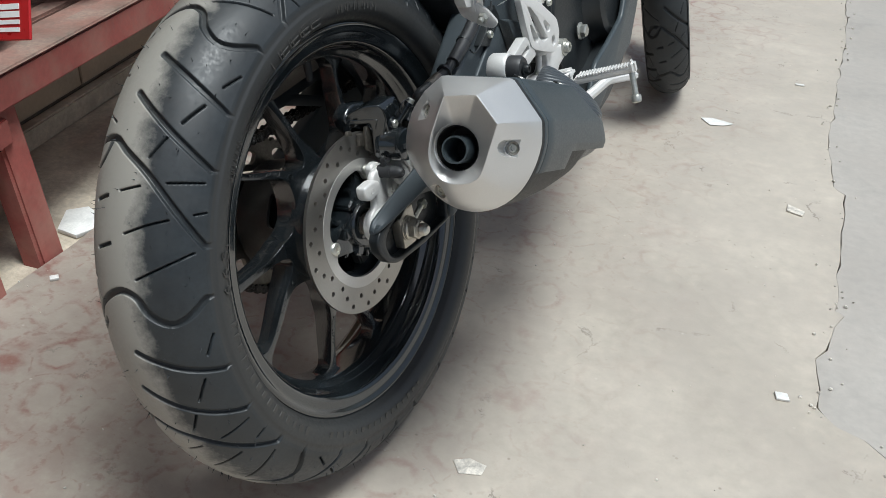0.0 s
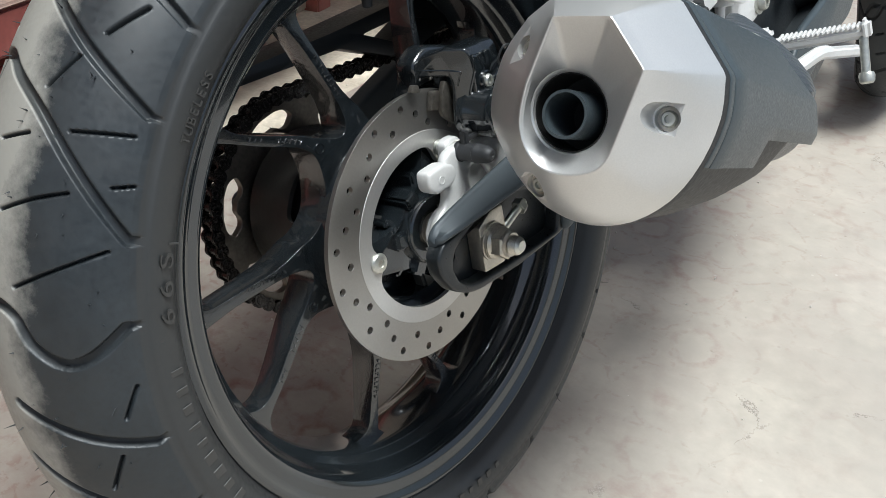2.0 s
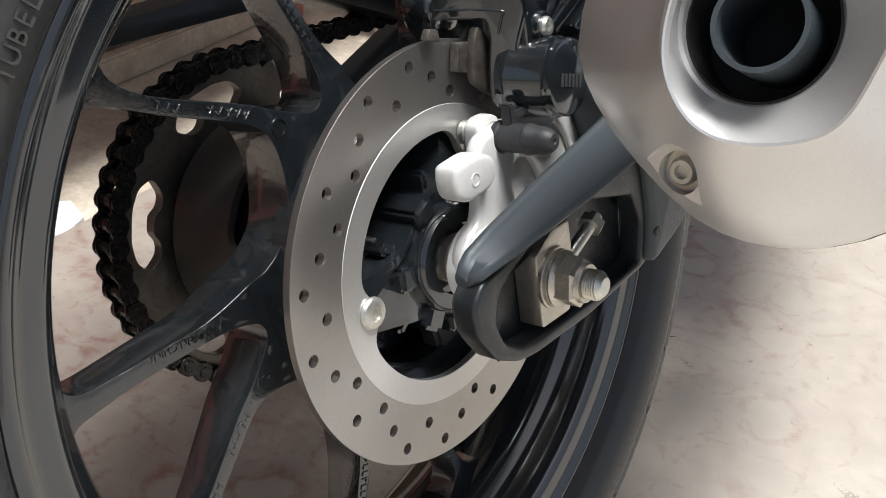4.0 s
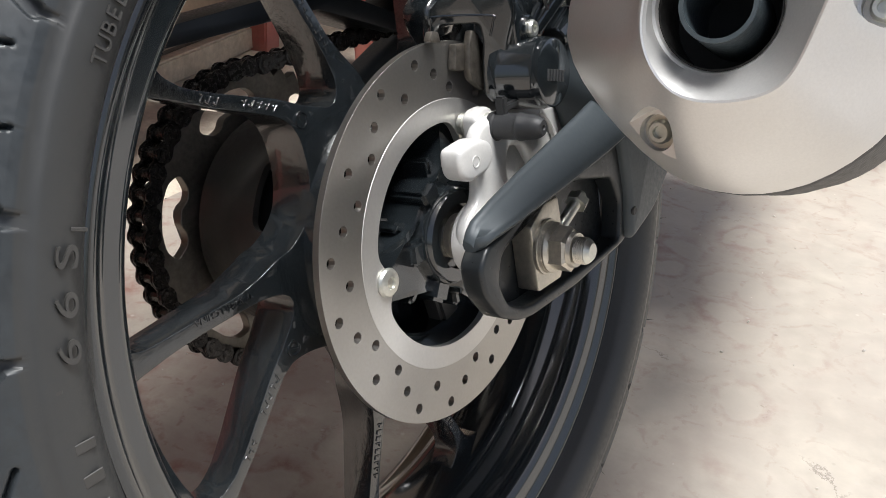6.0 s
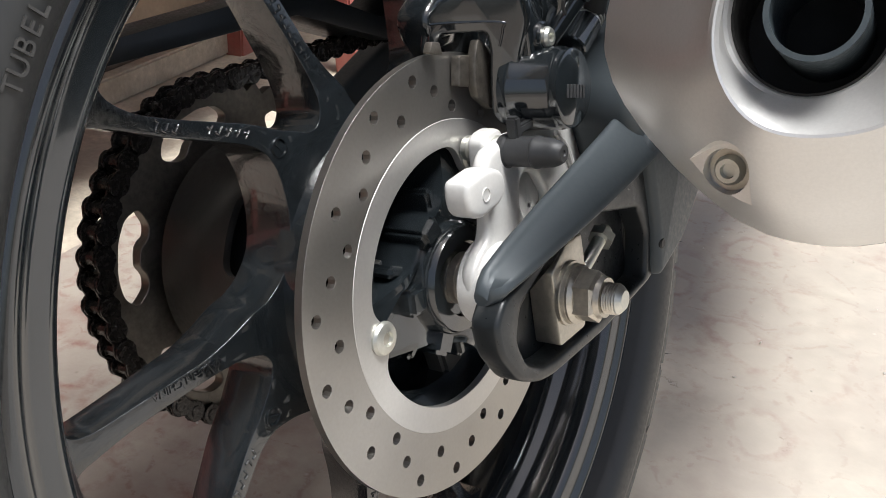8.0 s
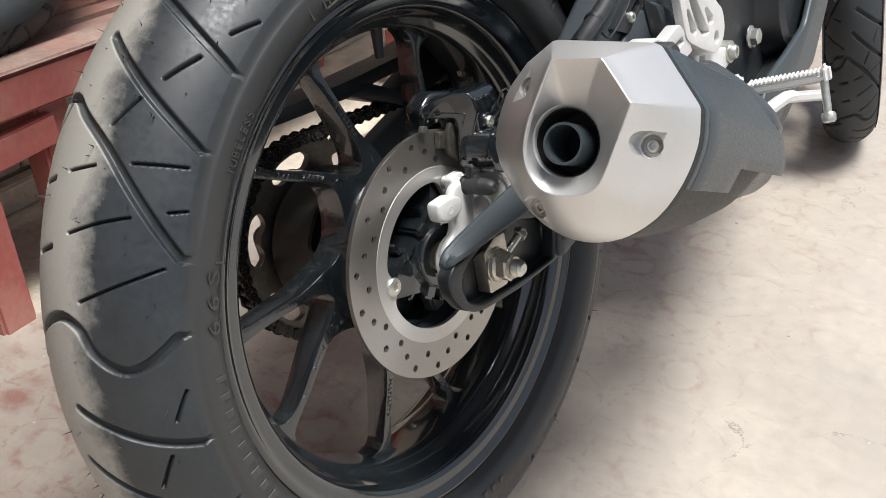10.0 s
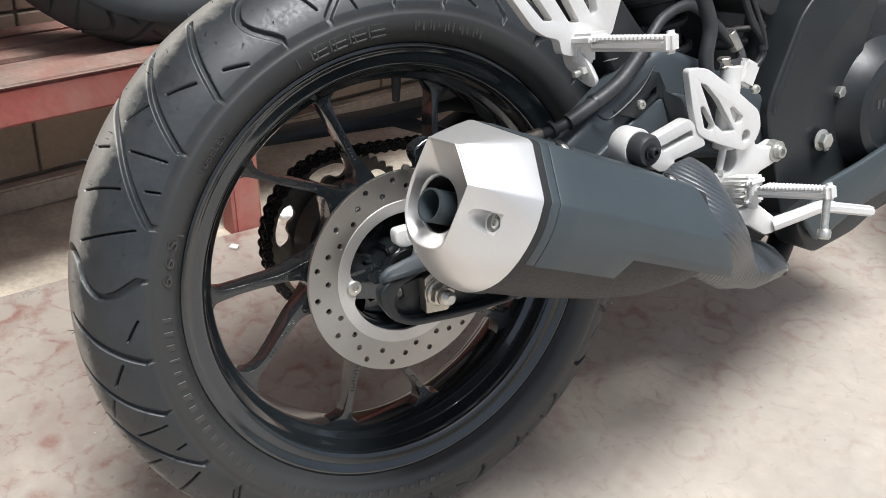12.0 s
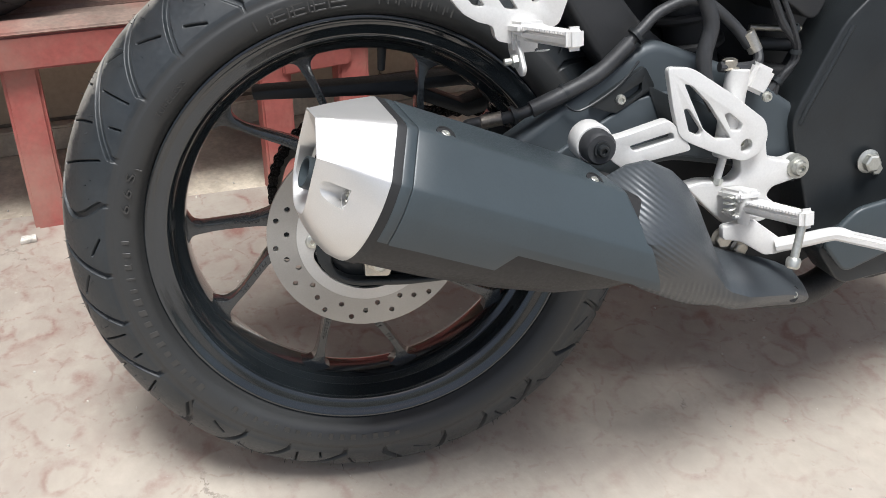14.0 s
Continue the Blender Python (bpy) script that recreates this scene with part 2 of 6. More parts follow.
def terrazzo():
    """Worn beige floor with wandering rust-red figures and stains."""
    m = surface("worn_patterned_floor", (0.462, 0.414, 0.348), 0.52, 0, 0.12, 3.0, 42, 0.38, 0.0022, second=(0.395, 0.350, 0.303), amount=0.44, cover=9, edge=0.26)
    nt, nd = m.node_tree, m.node_tree.nodes
    bsdf = nd["Principled BSDF"]
    old = bsdf.inputs["Base Color"].links[0].from_socket
    tc = nd.new("ShaderNodeTexCoord")
    warp = nd.new("ShaderNodeTexNoise")
    warp.inputs["Scale"].default_value, warp.inputs["Detail"].default_value = 13, 5
    nt.links.new(tc.outputs["Object"], warp.inputs["Vector"])
    add = nd.new("ShaderNodeVectorMath")
    add.operation = "MULTIPLY_ADD"
    nt.links.new(warp.outputs["Color"], add.inputs[0])
    add.inputs[1].default_value = (0.075, 0.075, 0.0)
    nt.links.new(tc.outputs["Object"], add.inputs[2])
    vor = nd.new("ShaderNodeTexVoronoi")
    vor.feature = "F1"
    vor.inputs["Scale"].default_value = 13.5
    nt.links.new(add.outputs[0], vor.inputs["Vector"])
    # each figure: a bare oval in a ragged ring of red
    ragged = nd.new("ShaderNodeTexNoise")
    ragged.inputs["Scale"].default_value, ragged.inputs["Detail"].default_value, ragged.inputs["Roughness"].default_value = 60, 5, 0.7
    nt.links.new(tc.outputs["Object"], ragged.inputs["Vector"])
    far = nd.new("ShaderNodeMath")
    far.operation = "MULTIPLY_ADD"
    nt.links.new(ragged.outputs["Fac"], far.inputs[0])
    far.inputs[1].default_value = 0.16
    nt.links.new(vor.outputs["Distance"], far.inputs[2])
    inside = nd.new("ShaderNodeMapRange")
    inside.inputs["From Min"].default_value, inside.inputs["From Max"].default_value = 0.40, 0.47
    inside.inputs["To Min"].default_value, inside.inputs["To Max"].default_value = 0.06, 1.0
    nt.links.new(far.outputs[0], inside.inputs["Value"])
    outside = nd.new("ShaderNodeMapRange")
    outside.inputs["From Min"].default_value, outside.inputs["From Max"].default_value = 0.50, 0.62
    outside.inputs["To Min"].default_value, outside.inputs["To Max"].default_value = 1.0, 0.22
    nt.links.new(far.outputs[0], outside.inputs["Value"])
    ring = nd.new("ShaderNodeMath")
    ring.operation = "MULTIPLY"
    nt.links.new(inside.outputs["Result"], ring.inputs[0])
    nt.links.new(outside.outputs["Result"], ring.inputs[1])
    where = nd.new("ShaderNodeTexNoise")
    where.inputs["Scale"].default_value, where.inputs["Detail"].default_value, where.inputs["Roughness"].default_value = 10.0, 6, 0.72
    nt.links.new(tc.outputs["Object"], where.inputs["Vector"])
    sel = nd.new("ShaderNodeMapRange")
    sel.inputs["From Min"].default_value, sel.inputs["From Max"].default_value = 0.44, 0.62
    nt.links.new(where.outputs["Fac"], sel.inputs["Value"])
    # the red figures are worn away towards the trodden side
    sep = nd.new("ShaderNodeSeparateXYZ")
    nt.links.new(tc.outputs["Object"], sep.inputs[0])
    wear = nd.new("ShaderNodeMapRange")
    wear.inputs["From Min"].default_value, wear.inputs["From Max"].default_value = -0.25, 0.40
    wear.inputs["To Min"].default_value, wear.inputs["To Max"].default_value = 0.90, 0.05
    nt.links.new(sep.outputs["X"], wear.inputs["Value"])
    m1, m2 = nd.new("ShaderNodeMath"), nd.new("ShaderNodeMath")
    m1.operation = m2.operation = "MULTIPLY"
    nt.links.new(ring.outputs[0], m1.inputs[0])
    nt.links.new(sel.outputs["Result"], m1.inputs[1])
    nt.links.new(m1.outputs[0], m2.inputs[0])
    nt.links.new(wear.outputs["Result"], m2.inputs[1])
    x = nd.new("ShaderNodeMix")
    x.data_type = "RGBA"
    nt.links.new(old, x.inputs[6])
    x.inputs[7].default_value = (0.225, 0.108, 0.088, 1)
    # thin broken outlines between the figures
    line = nd.new("ShaderNodeTexVoronoi")
    line.feature = "DISTANCE_TO_EDGE"
    line.inputs["Scale"].default_value = 13.5
    nt.links.new(add.outputs[0], line.inputs["Vector"])
    thin = nd.new("ShaderNodeMapRange")
    thin.inputs["From Min"].default_value, thin.inputs["From Max"].default_value = 0.010, 0.050
    thin.inputs["To Min"].default_value, thin.inputs["To Max"].default_value = 0.55, 0.0
    nt.links.new(line.outputs["Distance"], thin.inputs["Value"])
    broken = nd.new("ShaderNodeMapRange")
    broken.inputs["From Min"].default_value, broken.inputs["From Max"].default_value = 0.47, 0.56
    nt.links.new(ragged.outputs["Fac"], broken.inputs["Value"])
    m5, m6, m7 = (nd.new("ShaderNodeMath") for _ in range(3))
    m5.operation = m6.operation = "MULTIPLY"
    m7.operation = "MAXIMUM"
    nt.links.new(thin.outputs["Result"], m5.inputs[0])
    nt.links.new(broken.outputs["Result"], m5.inputs[1])
    nt.links.new(m5.outputs[0], m6.inputs[0])
    nt.links.new(wear.outputs["Result"], m6.inputs[1])
    nt.links.new(m2.outputs[0], m7.inputs[0])
    nt.links.new(m6.outputs[0], m7.inputs[1])
    nt.links.new(m7.outputs[0], x.inputs[0])
    # darker and browner in dabs towards the bench side
    bench_brown = nd.new("ShaderNodeMapRange")
    bench_brown.inputs["From Min"].default_value, bench_brown.inputs["From Max"].default_value = -0.30, 0.25
    bench_brown.inputs["To Min"].default_value, bench_brown.inputs["To Max"].default_value = 0.62, 0.0
    nt.links.new(sep.outputs["X"], bench_brown.inputs["Value"])
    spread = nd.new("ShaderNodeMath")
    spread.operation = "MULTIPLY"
    nt.links.new(bench_brown.outputs["Result"], spread.inputs[0])
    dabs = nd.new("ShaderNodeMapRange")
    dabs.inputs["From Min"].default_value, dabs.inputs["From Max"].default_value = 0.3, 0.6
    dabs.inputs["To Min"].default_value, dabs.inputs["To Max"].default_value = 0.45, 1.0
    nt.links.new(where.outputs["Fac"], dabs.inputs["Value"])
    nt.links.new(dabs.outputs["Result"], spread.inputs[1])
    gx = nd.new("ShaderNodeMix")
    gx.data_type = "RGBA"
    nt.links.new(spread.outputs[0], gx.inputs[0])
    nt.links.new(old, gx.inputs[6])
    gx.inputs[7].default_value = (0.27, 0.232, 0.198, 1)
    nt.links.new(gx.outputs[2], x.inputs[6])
    # hairline cracks, broken up, and dark specks
    wob = nd.new("ShaderNodeVectorMath")
    wob.operation = "MULTIPLY_ADD"
    nt.links.new(where.outputs["Color"], wob.inputs[0])
    wob.inputs[1].default_value = (0.16, 0.16, 0.0)
    nt.links.new(tc.outputs["Object"], wob.inputs[2])
    net = nd.new("ShaderNodeTexVoronoi")
    net.feature = "DISTANCE_TO_EDGE"
    net.inputs["Scale"].default_value = 3.2
    nt.links.new(wob.outputs[0], net.inputs["Vector"])
    hair = nd.new("ShaderNodeMapRange")
    hair.inputs["From Min"].default_value, hair.inputs["From Max"].default_value = 0.002, 0.007
    hair.inputs["To Min"].default_value, hair.inputs["To Max"].default_value = 0.55, 0.0
    nt.links.new(net.outputs["Distance"], hair.inputs["Value"])
    gap = nd.new("ShaderNodeMapRange")
    gap.inputs["From Min"].default_value, gap.inputs["From Max"].default_value = 0.56, 0.64
    nt.links.new(warp.outputs["Fac"], gap.inputs["Value"])
    m3 = nd.new("ShaderNodeMath")
    m3.operation = "MULTIPLY"
    nt.links.new(hair.outputs["Result"], m3.inputs[0])
    nt.links.new(gap.outputs["Result"], m3.inputs[1])
    y = nd.new("ShaderNodeMix")
    y.data_type = "RGBA"
    nt.links.new(m3.outputs[0], y.inputs[0])
    nt.links.new(x.outputs[2], y.inputs[6])
    y.inputs[7].default_value = (0.13, 0.105, 0.09, 1)
    # grit pressed into the surface
    grit = nd.new("ShaderNodeTexVoronoi")
    grit.inputs["Scale"].default_value = 46
    nt.links.new(tc.outputs["Object"], grit.inputs["Vector"])
    dot = nd.new("ShaderNodeMapRange")
    dot.inputs["From Min"].default_value, dot.inputs["From Max"].default_value = 0.05, 0.13
    dot.inputs["To Min"].default_value, dot.inputs["To Max"].default_value = 0.6, 0.0
    nt.links.new(grit.outputs["Distance"], dot.inputs["Value"])
    few = nd.new("ShaderNodeMapRange")
    few.inputs["From Min"].default_value, few.inputs["From Max"].default_value = 0.62, 0.66
    tone = nd.new("ShaderNodeSeparateColor")
    nt.links.new(grit.outputs["Color"], tone.inputs[0])
    nt.links.new(tone.outputs[0], few.inputs["Value"])
    m4 = nd.new("ShaderNodeMath")
    m4.operation = "MULTIPLY"
    nt.links.new(dot.outputs["Result"], m4.inputs[0])
    nt.links.new(few.outputs["Result"], m4.inputs[1])
    shade = nd.new("ShaderNodeMix")
    shade.data_type = "RGBA"
    nt.links.new(tone.outputs[1], shade.inputs[0])
    shade.inputs[6].default_value, shade.inputs[7].default_value = (0.18, 0.14, 0.115, 1), (0.56, 0.52, 0.46, 1)
    w = nd.new("ShaderNodeMix")
    w.data_type = "RGBA"
    nt.links.new(m4.outputs[0], w.inputs[0])
    nt.links.new(y.outputs[2], w.inputs[6])
    nt.links.new(shade.outputs[2], w.inputs[7])
    nt.links.new(w.outputs[2], bsdf.inputs["Base Color"])
    return m


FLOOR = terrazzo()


# ---- mesh helpers ----
def part(name, bm, material, parent=None, label="", sharp=32, kind=""):
    """Links a bmesh as one mesh object under a thing or a part."""
    me = bpy.data.meshes.new(name)
    bm.to_mesh(me)
    bm.free()
    return from_mesh(name, me, material, parent, label, sharp, kind)


def from_mesh(name, me, material, parent=None, label="", sharp=32, kind=""):
    me.polygons.foreach_set("use_smooth", [True] * len(me.polygons))
    me.set_sharp_from_angle(angle=radians(sharp))
    me.materials.append(material)
    ob = new(name, me)
    ob.parent = parent
    tagged(ob, label=label, kind=kind)
    return ob


def empty(name, m, label, category, group="", kind=""):
    ob = new(name)
    ob.empty_display_size = 0.05
    ob.matrix_world = m
    return tagged(ob, label, category, group, kind)


def spline(pts, n=8, closed=False):
    """Catmull-Rom through the points."""
    P = [Vector(p) for p in pts]
    k = len(P)
    out = []
    for i in range(k if closed else k - 1):
        if closed:
            a, b, c, d = P[i - 1], P[i], P[(i + 1) % k], P[(i + 2) % k]
        else:
            a, b, c, d = P[max(i - 1, 0)], P[i], P[i + 1], P[min(i + 2, k - 1)]
        for j in range(n):
            t = j / n
            out.append(0.5 * ((2 * b) + (c - a) * t + (2 * a - 5 * b + 4 * c - d) * t * t + (3 * b - a - 3 * c + d) * t ** 3))
    if not closed:
        out.append(P[-1])
    return out


def rounded(pts, r, n=4):
    """A closed outline of (y, z) with its corners rounded."""
    P = [Vector((p[0], p[1])) for p in pts]
    out = []
    for i, p in enumerate(P):
        a, b = P[i - 1] - p, P[(i + 1) % len(P)] - p
        d = min(r, a.length * 0.45, b.length * 0.45)
        s, e = p + a.normalized() * d, p + b.normalized() * d
        for j in range(n + 1):
            t = j / n
            out.append(((1 - t) ** 2) * s + 2 * t * (1 - t) * p + t * t * e)
    return [(v.x, v.y) for v in out]


def ring_pts(y, z, r, n=12, phase=0.0):
    return [(y + r * math.cos(phase + 2 * math.pi * i / n), z + r * math.sin(phase + 2 * math.pi * i / n)) for i in range(n)]


def plate(outer, holes=(), x0=0.0, x1=0.005, bevel=0.0012, seg=2, warp=None):
    """A plate with this (y, z) outline and holes, from x0 to x1, with eased edges. warp moves its points."""
    bm = bmesh.new()
    for loop in (outer, *holes):
        vs = [bm.verts.new((x0, y, z)) for y, z in loop]
        for i in range(len(vs)):
            bm.edges.new((vs[i - 1], vs[i]))
    bmesh.ops.triangle_fill(bm, use_beauty=True, use_dissolve=False, edges=bm.edges[:])
    bmesh.ops.dissolve_limit(bm, angle_limit=0.01, verts=bm.verts[:], edges=bm.edges[:], use_dissolve_boundaries=False)
    ext = bmesh.ops.extrude_face_region(bm, geom=bm.faces[:])
    bmesh.ops.translate(bm, vec=(x1 - x0, 0, 0), verts=[v for v in ext["geom"] if isinstance(v, bmesh.types.BMVert)])
    bmesh.ops.recalc_face_normals(bm, faces=bm.faces[:])
    if bevel:
        es = [e for e in bm.edges if len(e.link_faces) == 2 and e.calc_face_angle(0) > 1.0 and abs(e.verts[0].co.x - e.verts[1].co.x) < 1e-6]
        bmesh.ops.bevel(bm, geom=es, offset=bevel, segments=seg, affect="EDGES", clamp_overlap=True, profile=0.5)
    if warp:
        for v in bm.verts:
            v.co = warp(v.co)
    return bm


def lathe(profile, segs=48, full=True):
    """Turns (x, r) points about the x axis; full closes the profile into a ring."""
    bm = bmesh.new()
    rows = []
    for x, r in profile:
        if r < 1e-6:
            rows.append([bm.verts.new((x, 0, 0))])
        else:
            rows.append([bm.verts.new((x, r * math.cos(2 * math.pi * i / segs), r * math.sin(2 * math.pi * i / segs))) for i in range(segs)])
    pairs = list(zip(rows, rows[1:])) + ([(rows[-1], rows[0])] if full and len(rows[0]) > 1 and len(rows[-1]) > 1 else [])
    for a, b in pairs:
        for i in range(segs):
            j = (i + 1) % segs
            if len(a) == 1 and len(b) == 1:
                continue
            if len(a) == 1:
                bm.faces.new((a[0], b[j], b[i]))
            elif len(b) == 1:
                bm.faces.new((a[i], a[j], b[0]))
            else:
                bm.faces.new((a[i], a[j], b[j], b[i]))
    bmesh.ops.recalc_face_normals(bm, faces=bm.faces[:])
    return bm


def along(p, way):
    """The turn and place that lay the x axis along way, at p."""
    q = Vector(way).to_track_quat("X", "Z")
    return Matrix.Translation(p) @ q.to_matrix().to_4x4()


def moved(bm, m):
    bmesh.ops.transform(bm, matrix=m, verts=bm.verts[:])
    return bm


def joined(*bms):
    out = bmesh.new()
    for b in bms:
        me = bpy.data.meshes.new("tmp")
        b.to_mesh(me)
        b.free()
        out.from_mesh(me)
        bpy.data.meshes.remove(me)
    return out


def rod(p0, p1, r0, r1=None, ease=0.0008, segs=20):
    p0, p1 = Vector(p0), Vector(p1)
    r1 = r0 if r1 is None else r1
    h = (p1 - p0).length
    return moved(lathe([(0, 0), (0, r0 - ease), (ease, r0), (h - ease, r1), (h, r1 - ease), (h, 0)], segs, False), along(p0, p1 - p0))


def tube(pts, r, segs=12, n=8, smooth=True):
    """A round tube through the points; r is one radius or one for each point."""
    P = spline(pts, n) if smooth else [Vector(p) for p in pts]
    rs = [r] * len(P)
    if not isinstance(r, (int, float)):
        rs = [float(np.interp(i / (len(P) - 1), np.linspace(0, 1, len(r)), r)) for i in range(len(P))]
    bm = bmesh.new()
    up, rows = None, []
    for i, p in enumerate(P):
        d = (P[min(i + 1, len(P) - 1)] - P[max(i - 1, 0)]).normalized()
        up = (up or Vector((0.3, 0.2, 1)))
        up = (up - d * up.dot(d)).normalized()
        side = d.cross(up)
        rows.append([bm.verts.new(p + (up * math.cos(a) + side * math.sin(a)) * rs[i]) for a in (2 * math.pi * k / segs for k in range(segs))])
    for a, b in zip(rows, rows[1:]):
        for i in range(segs):
            bm.faces.new((a[i], a[(i + 1) % segs], b[(i + 1) % segs], b[i]))
    bm.faces.new(rows[0])
    bm.faces.new(rows[-1][::-1])
    bmesh.ops.recalc_face_normals(bm, faces=bm.faces[:])
    return bm


def hexa(r, h, ease=0.001, flange=0.0, fh=0.002):
    """A hexagon head on the x axis, from 0 to h, on a flange."""
    bm = bmesh.new()
    rows = []
    for x, rr in ((0, r), (h - ease, r), (h, r - ease * 1.4)):
        rows.append([bm.verts.new((x, rr * math.cos(math.pi * i / 3), rr * math.sin(math.pi * i / 3))) for i in range(6)])
    for a, b in zip(rows, rows[1:]):
        for i in range(6):
            bm.faces.new((a[i], a[(i + 1) % 6], b[(i + 1) % 6], b[i]))
    bm.faces.new(rows[0][::-1])
    bm.faces.new(rows[-1])
    bmesh.ops.recalc_face_normals(bm, faces=bm.faces[:])
    if flange:
        bm = joined(bm, lathe([(-0.0002, 0), (-0.0002, flange), (fh * 0.4, flange), (fh, r * 0.95), (fh, 0)], 24, False))
    return bm


def socket_screw(r, h):
    """A round head on the x axis with a six-sided recess."""
    bm = lathe([(0, 0), (0, r), (h * 0.6, r), (h, r * 0.8), (h, r * 0.5)], 20, False)
    top = [v for v in bm.verts if abs(v.co.x - h) < 1e-7 and abs(math.hypot(v.co.y, v.co.z) - r * 0.5) < 1e-6]
    low = lathe([(h, r * 0.5), (h * 0.45, r * 0.46), (h * 0.45, 0)], 20, False)
    return joined(bm, low)


def box(sx, sy, sz, bevel=0.002, seg=2):
    bm = bmesh.new()
    bmesh.ops.create_cube(bm, size=1)
    bmesh.ops.scale(bm, vec=(sx, sy, sz), verts=bm.verts[:])
    if bevel:
        bmesh.ops.bevel(bm, geom=bm.edges[:], offset=bevel, segments=seg, affect="EDGES", clamp_overlap=True)
    return bm


def loft(rings, cap=True):
    """A skin over rings that have equally many points."""
    bm = bmesh.new()
    rows = [[bm.verts.new(p) for p in ring] for ring in rings]
    n = len(rows[0])
    for a, b in zip(rows, rows[1:]):
        for i in range(n):
            bm.faces.new((a[i], a[(i + 1) % n], b[(i + 1) % n], b[i]))
    if cap:
        bm.faces.new(rows[0][::-1])
        bm.faces.new(rows[-1])
    bmesh.ops.recalc_face_normals(bm, faces=bm.faces[:])
    return bm


# ---- floor, ground, wall ----
BENCH = pose(-0.628, 0, 0, 0, 0, 10.6)  # along the bench and the wall behind it
LEFT = pose(-0.622, 0, 0, 0, 0, 5.7)  # along the floor's edge beside the bench


def at_left(x, y, z=0.0):
    return LEFT @ Vector((x, y, z))


def flat(outer, z0, z1, bevel=0.004):
    """A slab with this (x, y) outline."""
    bm = plate(outer, (), z0, z1, bevel, 2)
    return moved(bm, Matrix(((0, 1, 0, 0), (0, 0, 1, 0), (1, 0, 0, 0), (0, 0, 0, 1))))


rng = random.Random(4)
CRACK = [(0.30, 3.4), (0.388, 2.389), (0.428, 2.081), (0.466, 1.623), (0.490, 1.302), (0.531, 1.083), (0.557, 1.057), (0.581, 0.816), (0.597, 0.626), (0.613, 0.618), (0.602, 0.542), (0.588, 0.477), (0.605, 0.404), (0.607, 0.362), (0.639, 0.333), (0.678, 0.324), (0.74, 0.28), (0.78, 0.0), (0.82, -1.0), (0.82, -3.0)]
jag = []
for (xa, ya), (xb, yb) in zip(CRACK, CRACK[1:]):
    k = max(2, int(math.hypot(xb - xa, yb - ya) / 0.035))
    for i in range(k):
        t = i / k
        jag.append((xa + (xb - xa) * t + rng.uniform(-0.0045, 0.0045) * (i > 0), ya + (yb - ya) * t))
jag.append(CRACK[-1])
lf = []
for i in range(60):
    p = at_left(rng.uniform(-0.004, 0.004), -3.0 + 6.6 * i / 59)
    lf.append((p.x, p.y))
floor_outline = jag + lf
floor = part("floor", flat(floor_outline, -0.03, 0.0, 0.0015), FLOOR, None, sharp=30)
tagged(floor, "worn beige cement floor with rust-red figures and cracks", "floor", kind="structure")
far_side = [(2.6, 3.4), (2.6, -3.0)] + [(x + max(0.0, rng.uniform(-0.003, 0.0030)), y) for x, y in jag[::-1]]
strip = part("pavement", flat(far_side, -0.04, -0.0008, 0.001), PALE_STRIP, None)
tagged(strip, "pale grey cement strip beyond the jagged floor crack", "pavement", kind="structure")
dirt_out = [(p.x, p.y) for p in (at_left(-0.006, -3), at_left(-0.006, 3.6), at_left(-0.90, 3.6), at_left(-0.60, -3))]
dirt = part("ground_bare_strip", flat(dirt_out, -0.05, -0.012, 0.0), DIRT, None)
tagged(dirt, "dry dusty cement ground under the bench", "ground", kind="structure")
bm = bmesh.new()
bmesh.ops.create_grid(bm, x_segments=40, y_segments=40, size=300)
for v in bm.verts:
    v.co.z = -0.055
earth = part("ground", bm, EARTH, None)
tagged(earth, "packed brown earth round the place", "ground", kind="structure")

# wall behind the bench, faced with large tan tiles
wall = empty("wall_west", BENCH, "tan tiled wall behind the bench", "wall", kind="structure")
bm = moved(box(0.16, 7.0, 2.9, 0.0), Matrix.Translation((-0.392, 0.2, 1.40)))
part("wall_body", bm, GROUT, wall)
tile_bm = box(0.010, 0.392, 0.292, 0.0025, 1)
tile_me = bpy.data.meshes.new("tile")
tile_bm.to_mesh(tile_me)
tile_bm.free()
tile_me.materials.append(WALL_TILE)
for iy in range(-6, 8):
    for iz in range(0, 3):
        ob = new("tile", tile_me)
        ob.parent = wall
        ob.location = (-0.309, 0.397 * iy + 0.05, 0.045 + 0.148 + 0.297 * iz)
part("ledge", moved(box(0.03, 7.0, 0.05, 0.004), Matrix.Translation((-0.296, 0.2, 0.014))), DIRT, wall, "dusty cement ledge at the wall's foot")

# added unseen slab shading the wall side; the place is open to the street
shade_slab = part("ceiling", moved(box(0.48, 7.2, 0.14, 0.0), BENCH @ Matrix.Translation((-0.31, 0.2, 2.95))), WALL_TILE, None)
tagged(shade_slab, "plain tan slab added out of view to shade the bench side", "ceiling", kind="structure")

# ---- motorcycle ----
BIKE = Matrix(((0.97630, 0.01156, -0.21612, 0.05282), (-0.01382, 0.99986, -0.00896, 0.00629), (0.21598, 0.01174, 0.97633, 0.32921), (0, 0, 0, 1)))
bike = empty("motorcycle", BIKE, "black sport motorcycle with silver brackets, leaning on its side stand", "motorcycle")

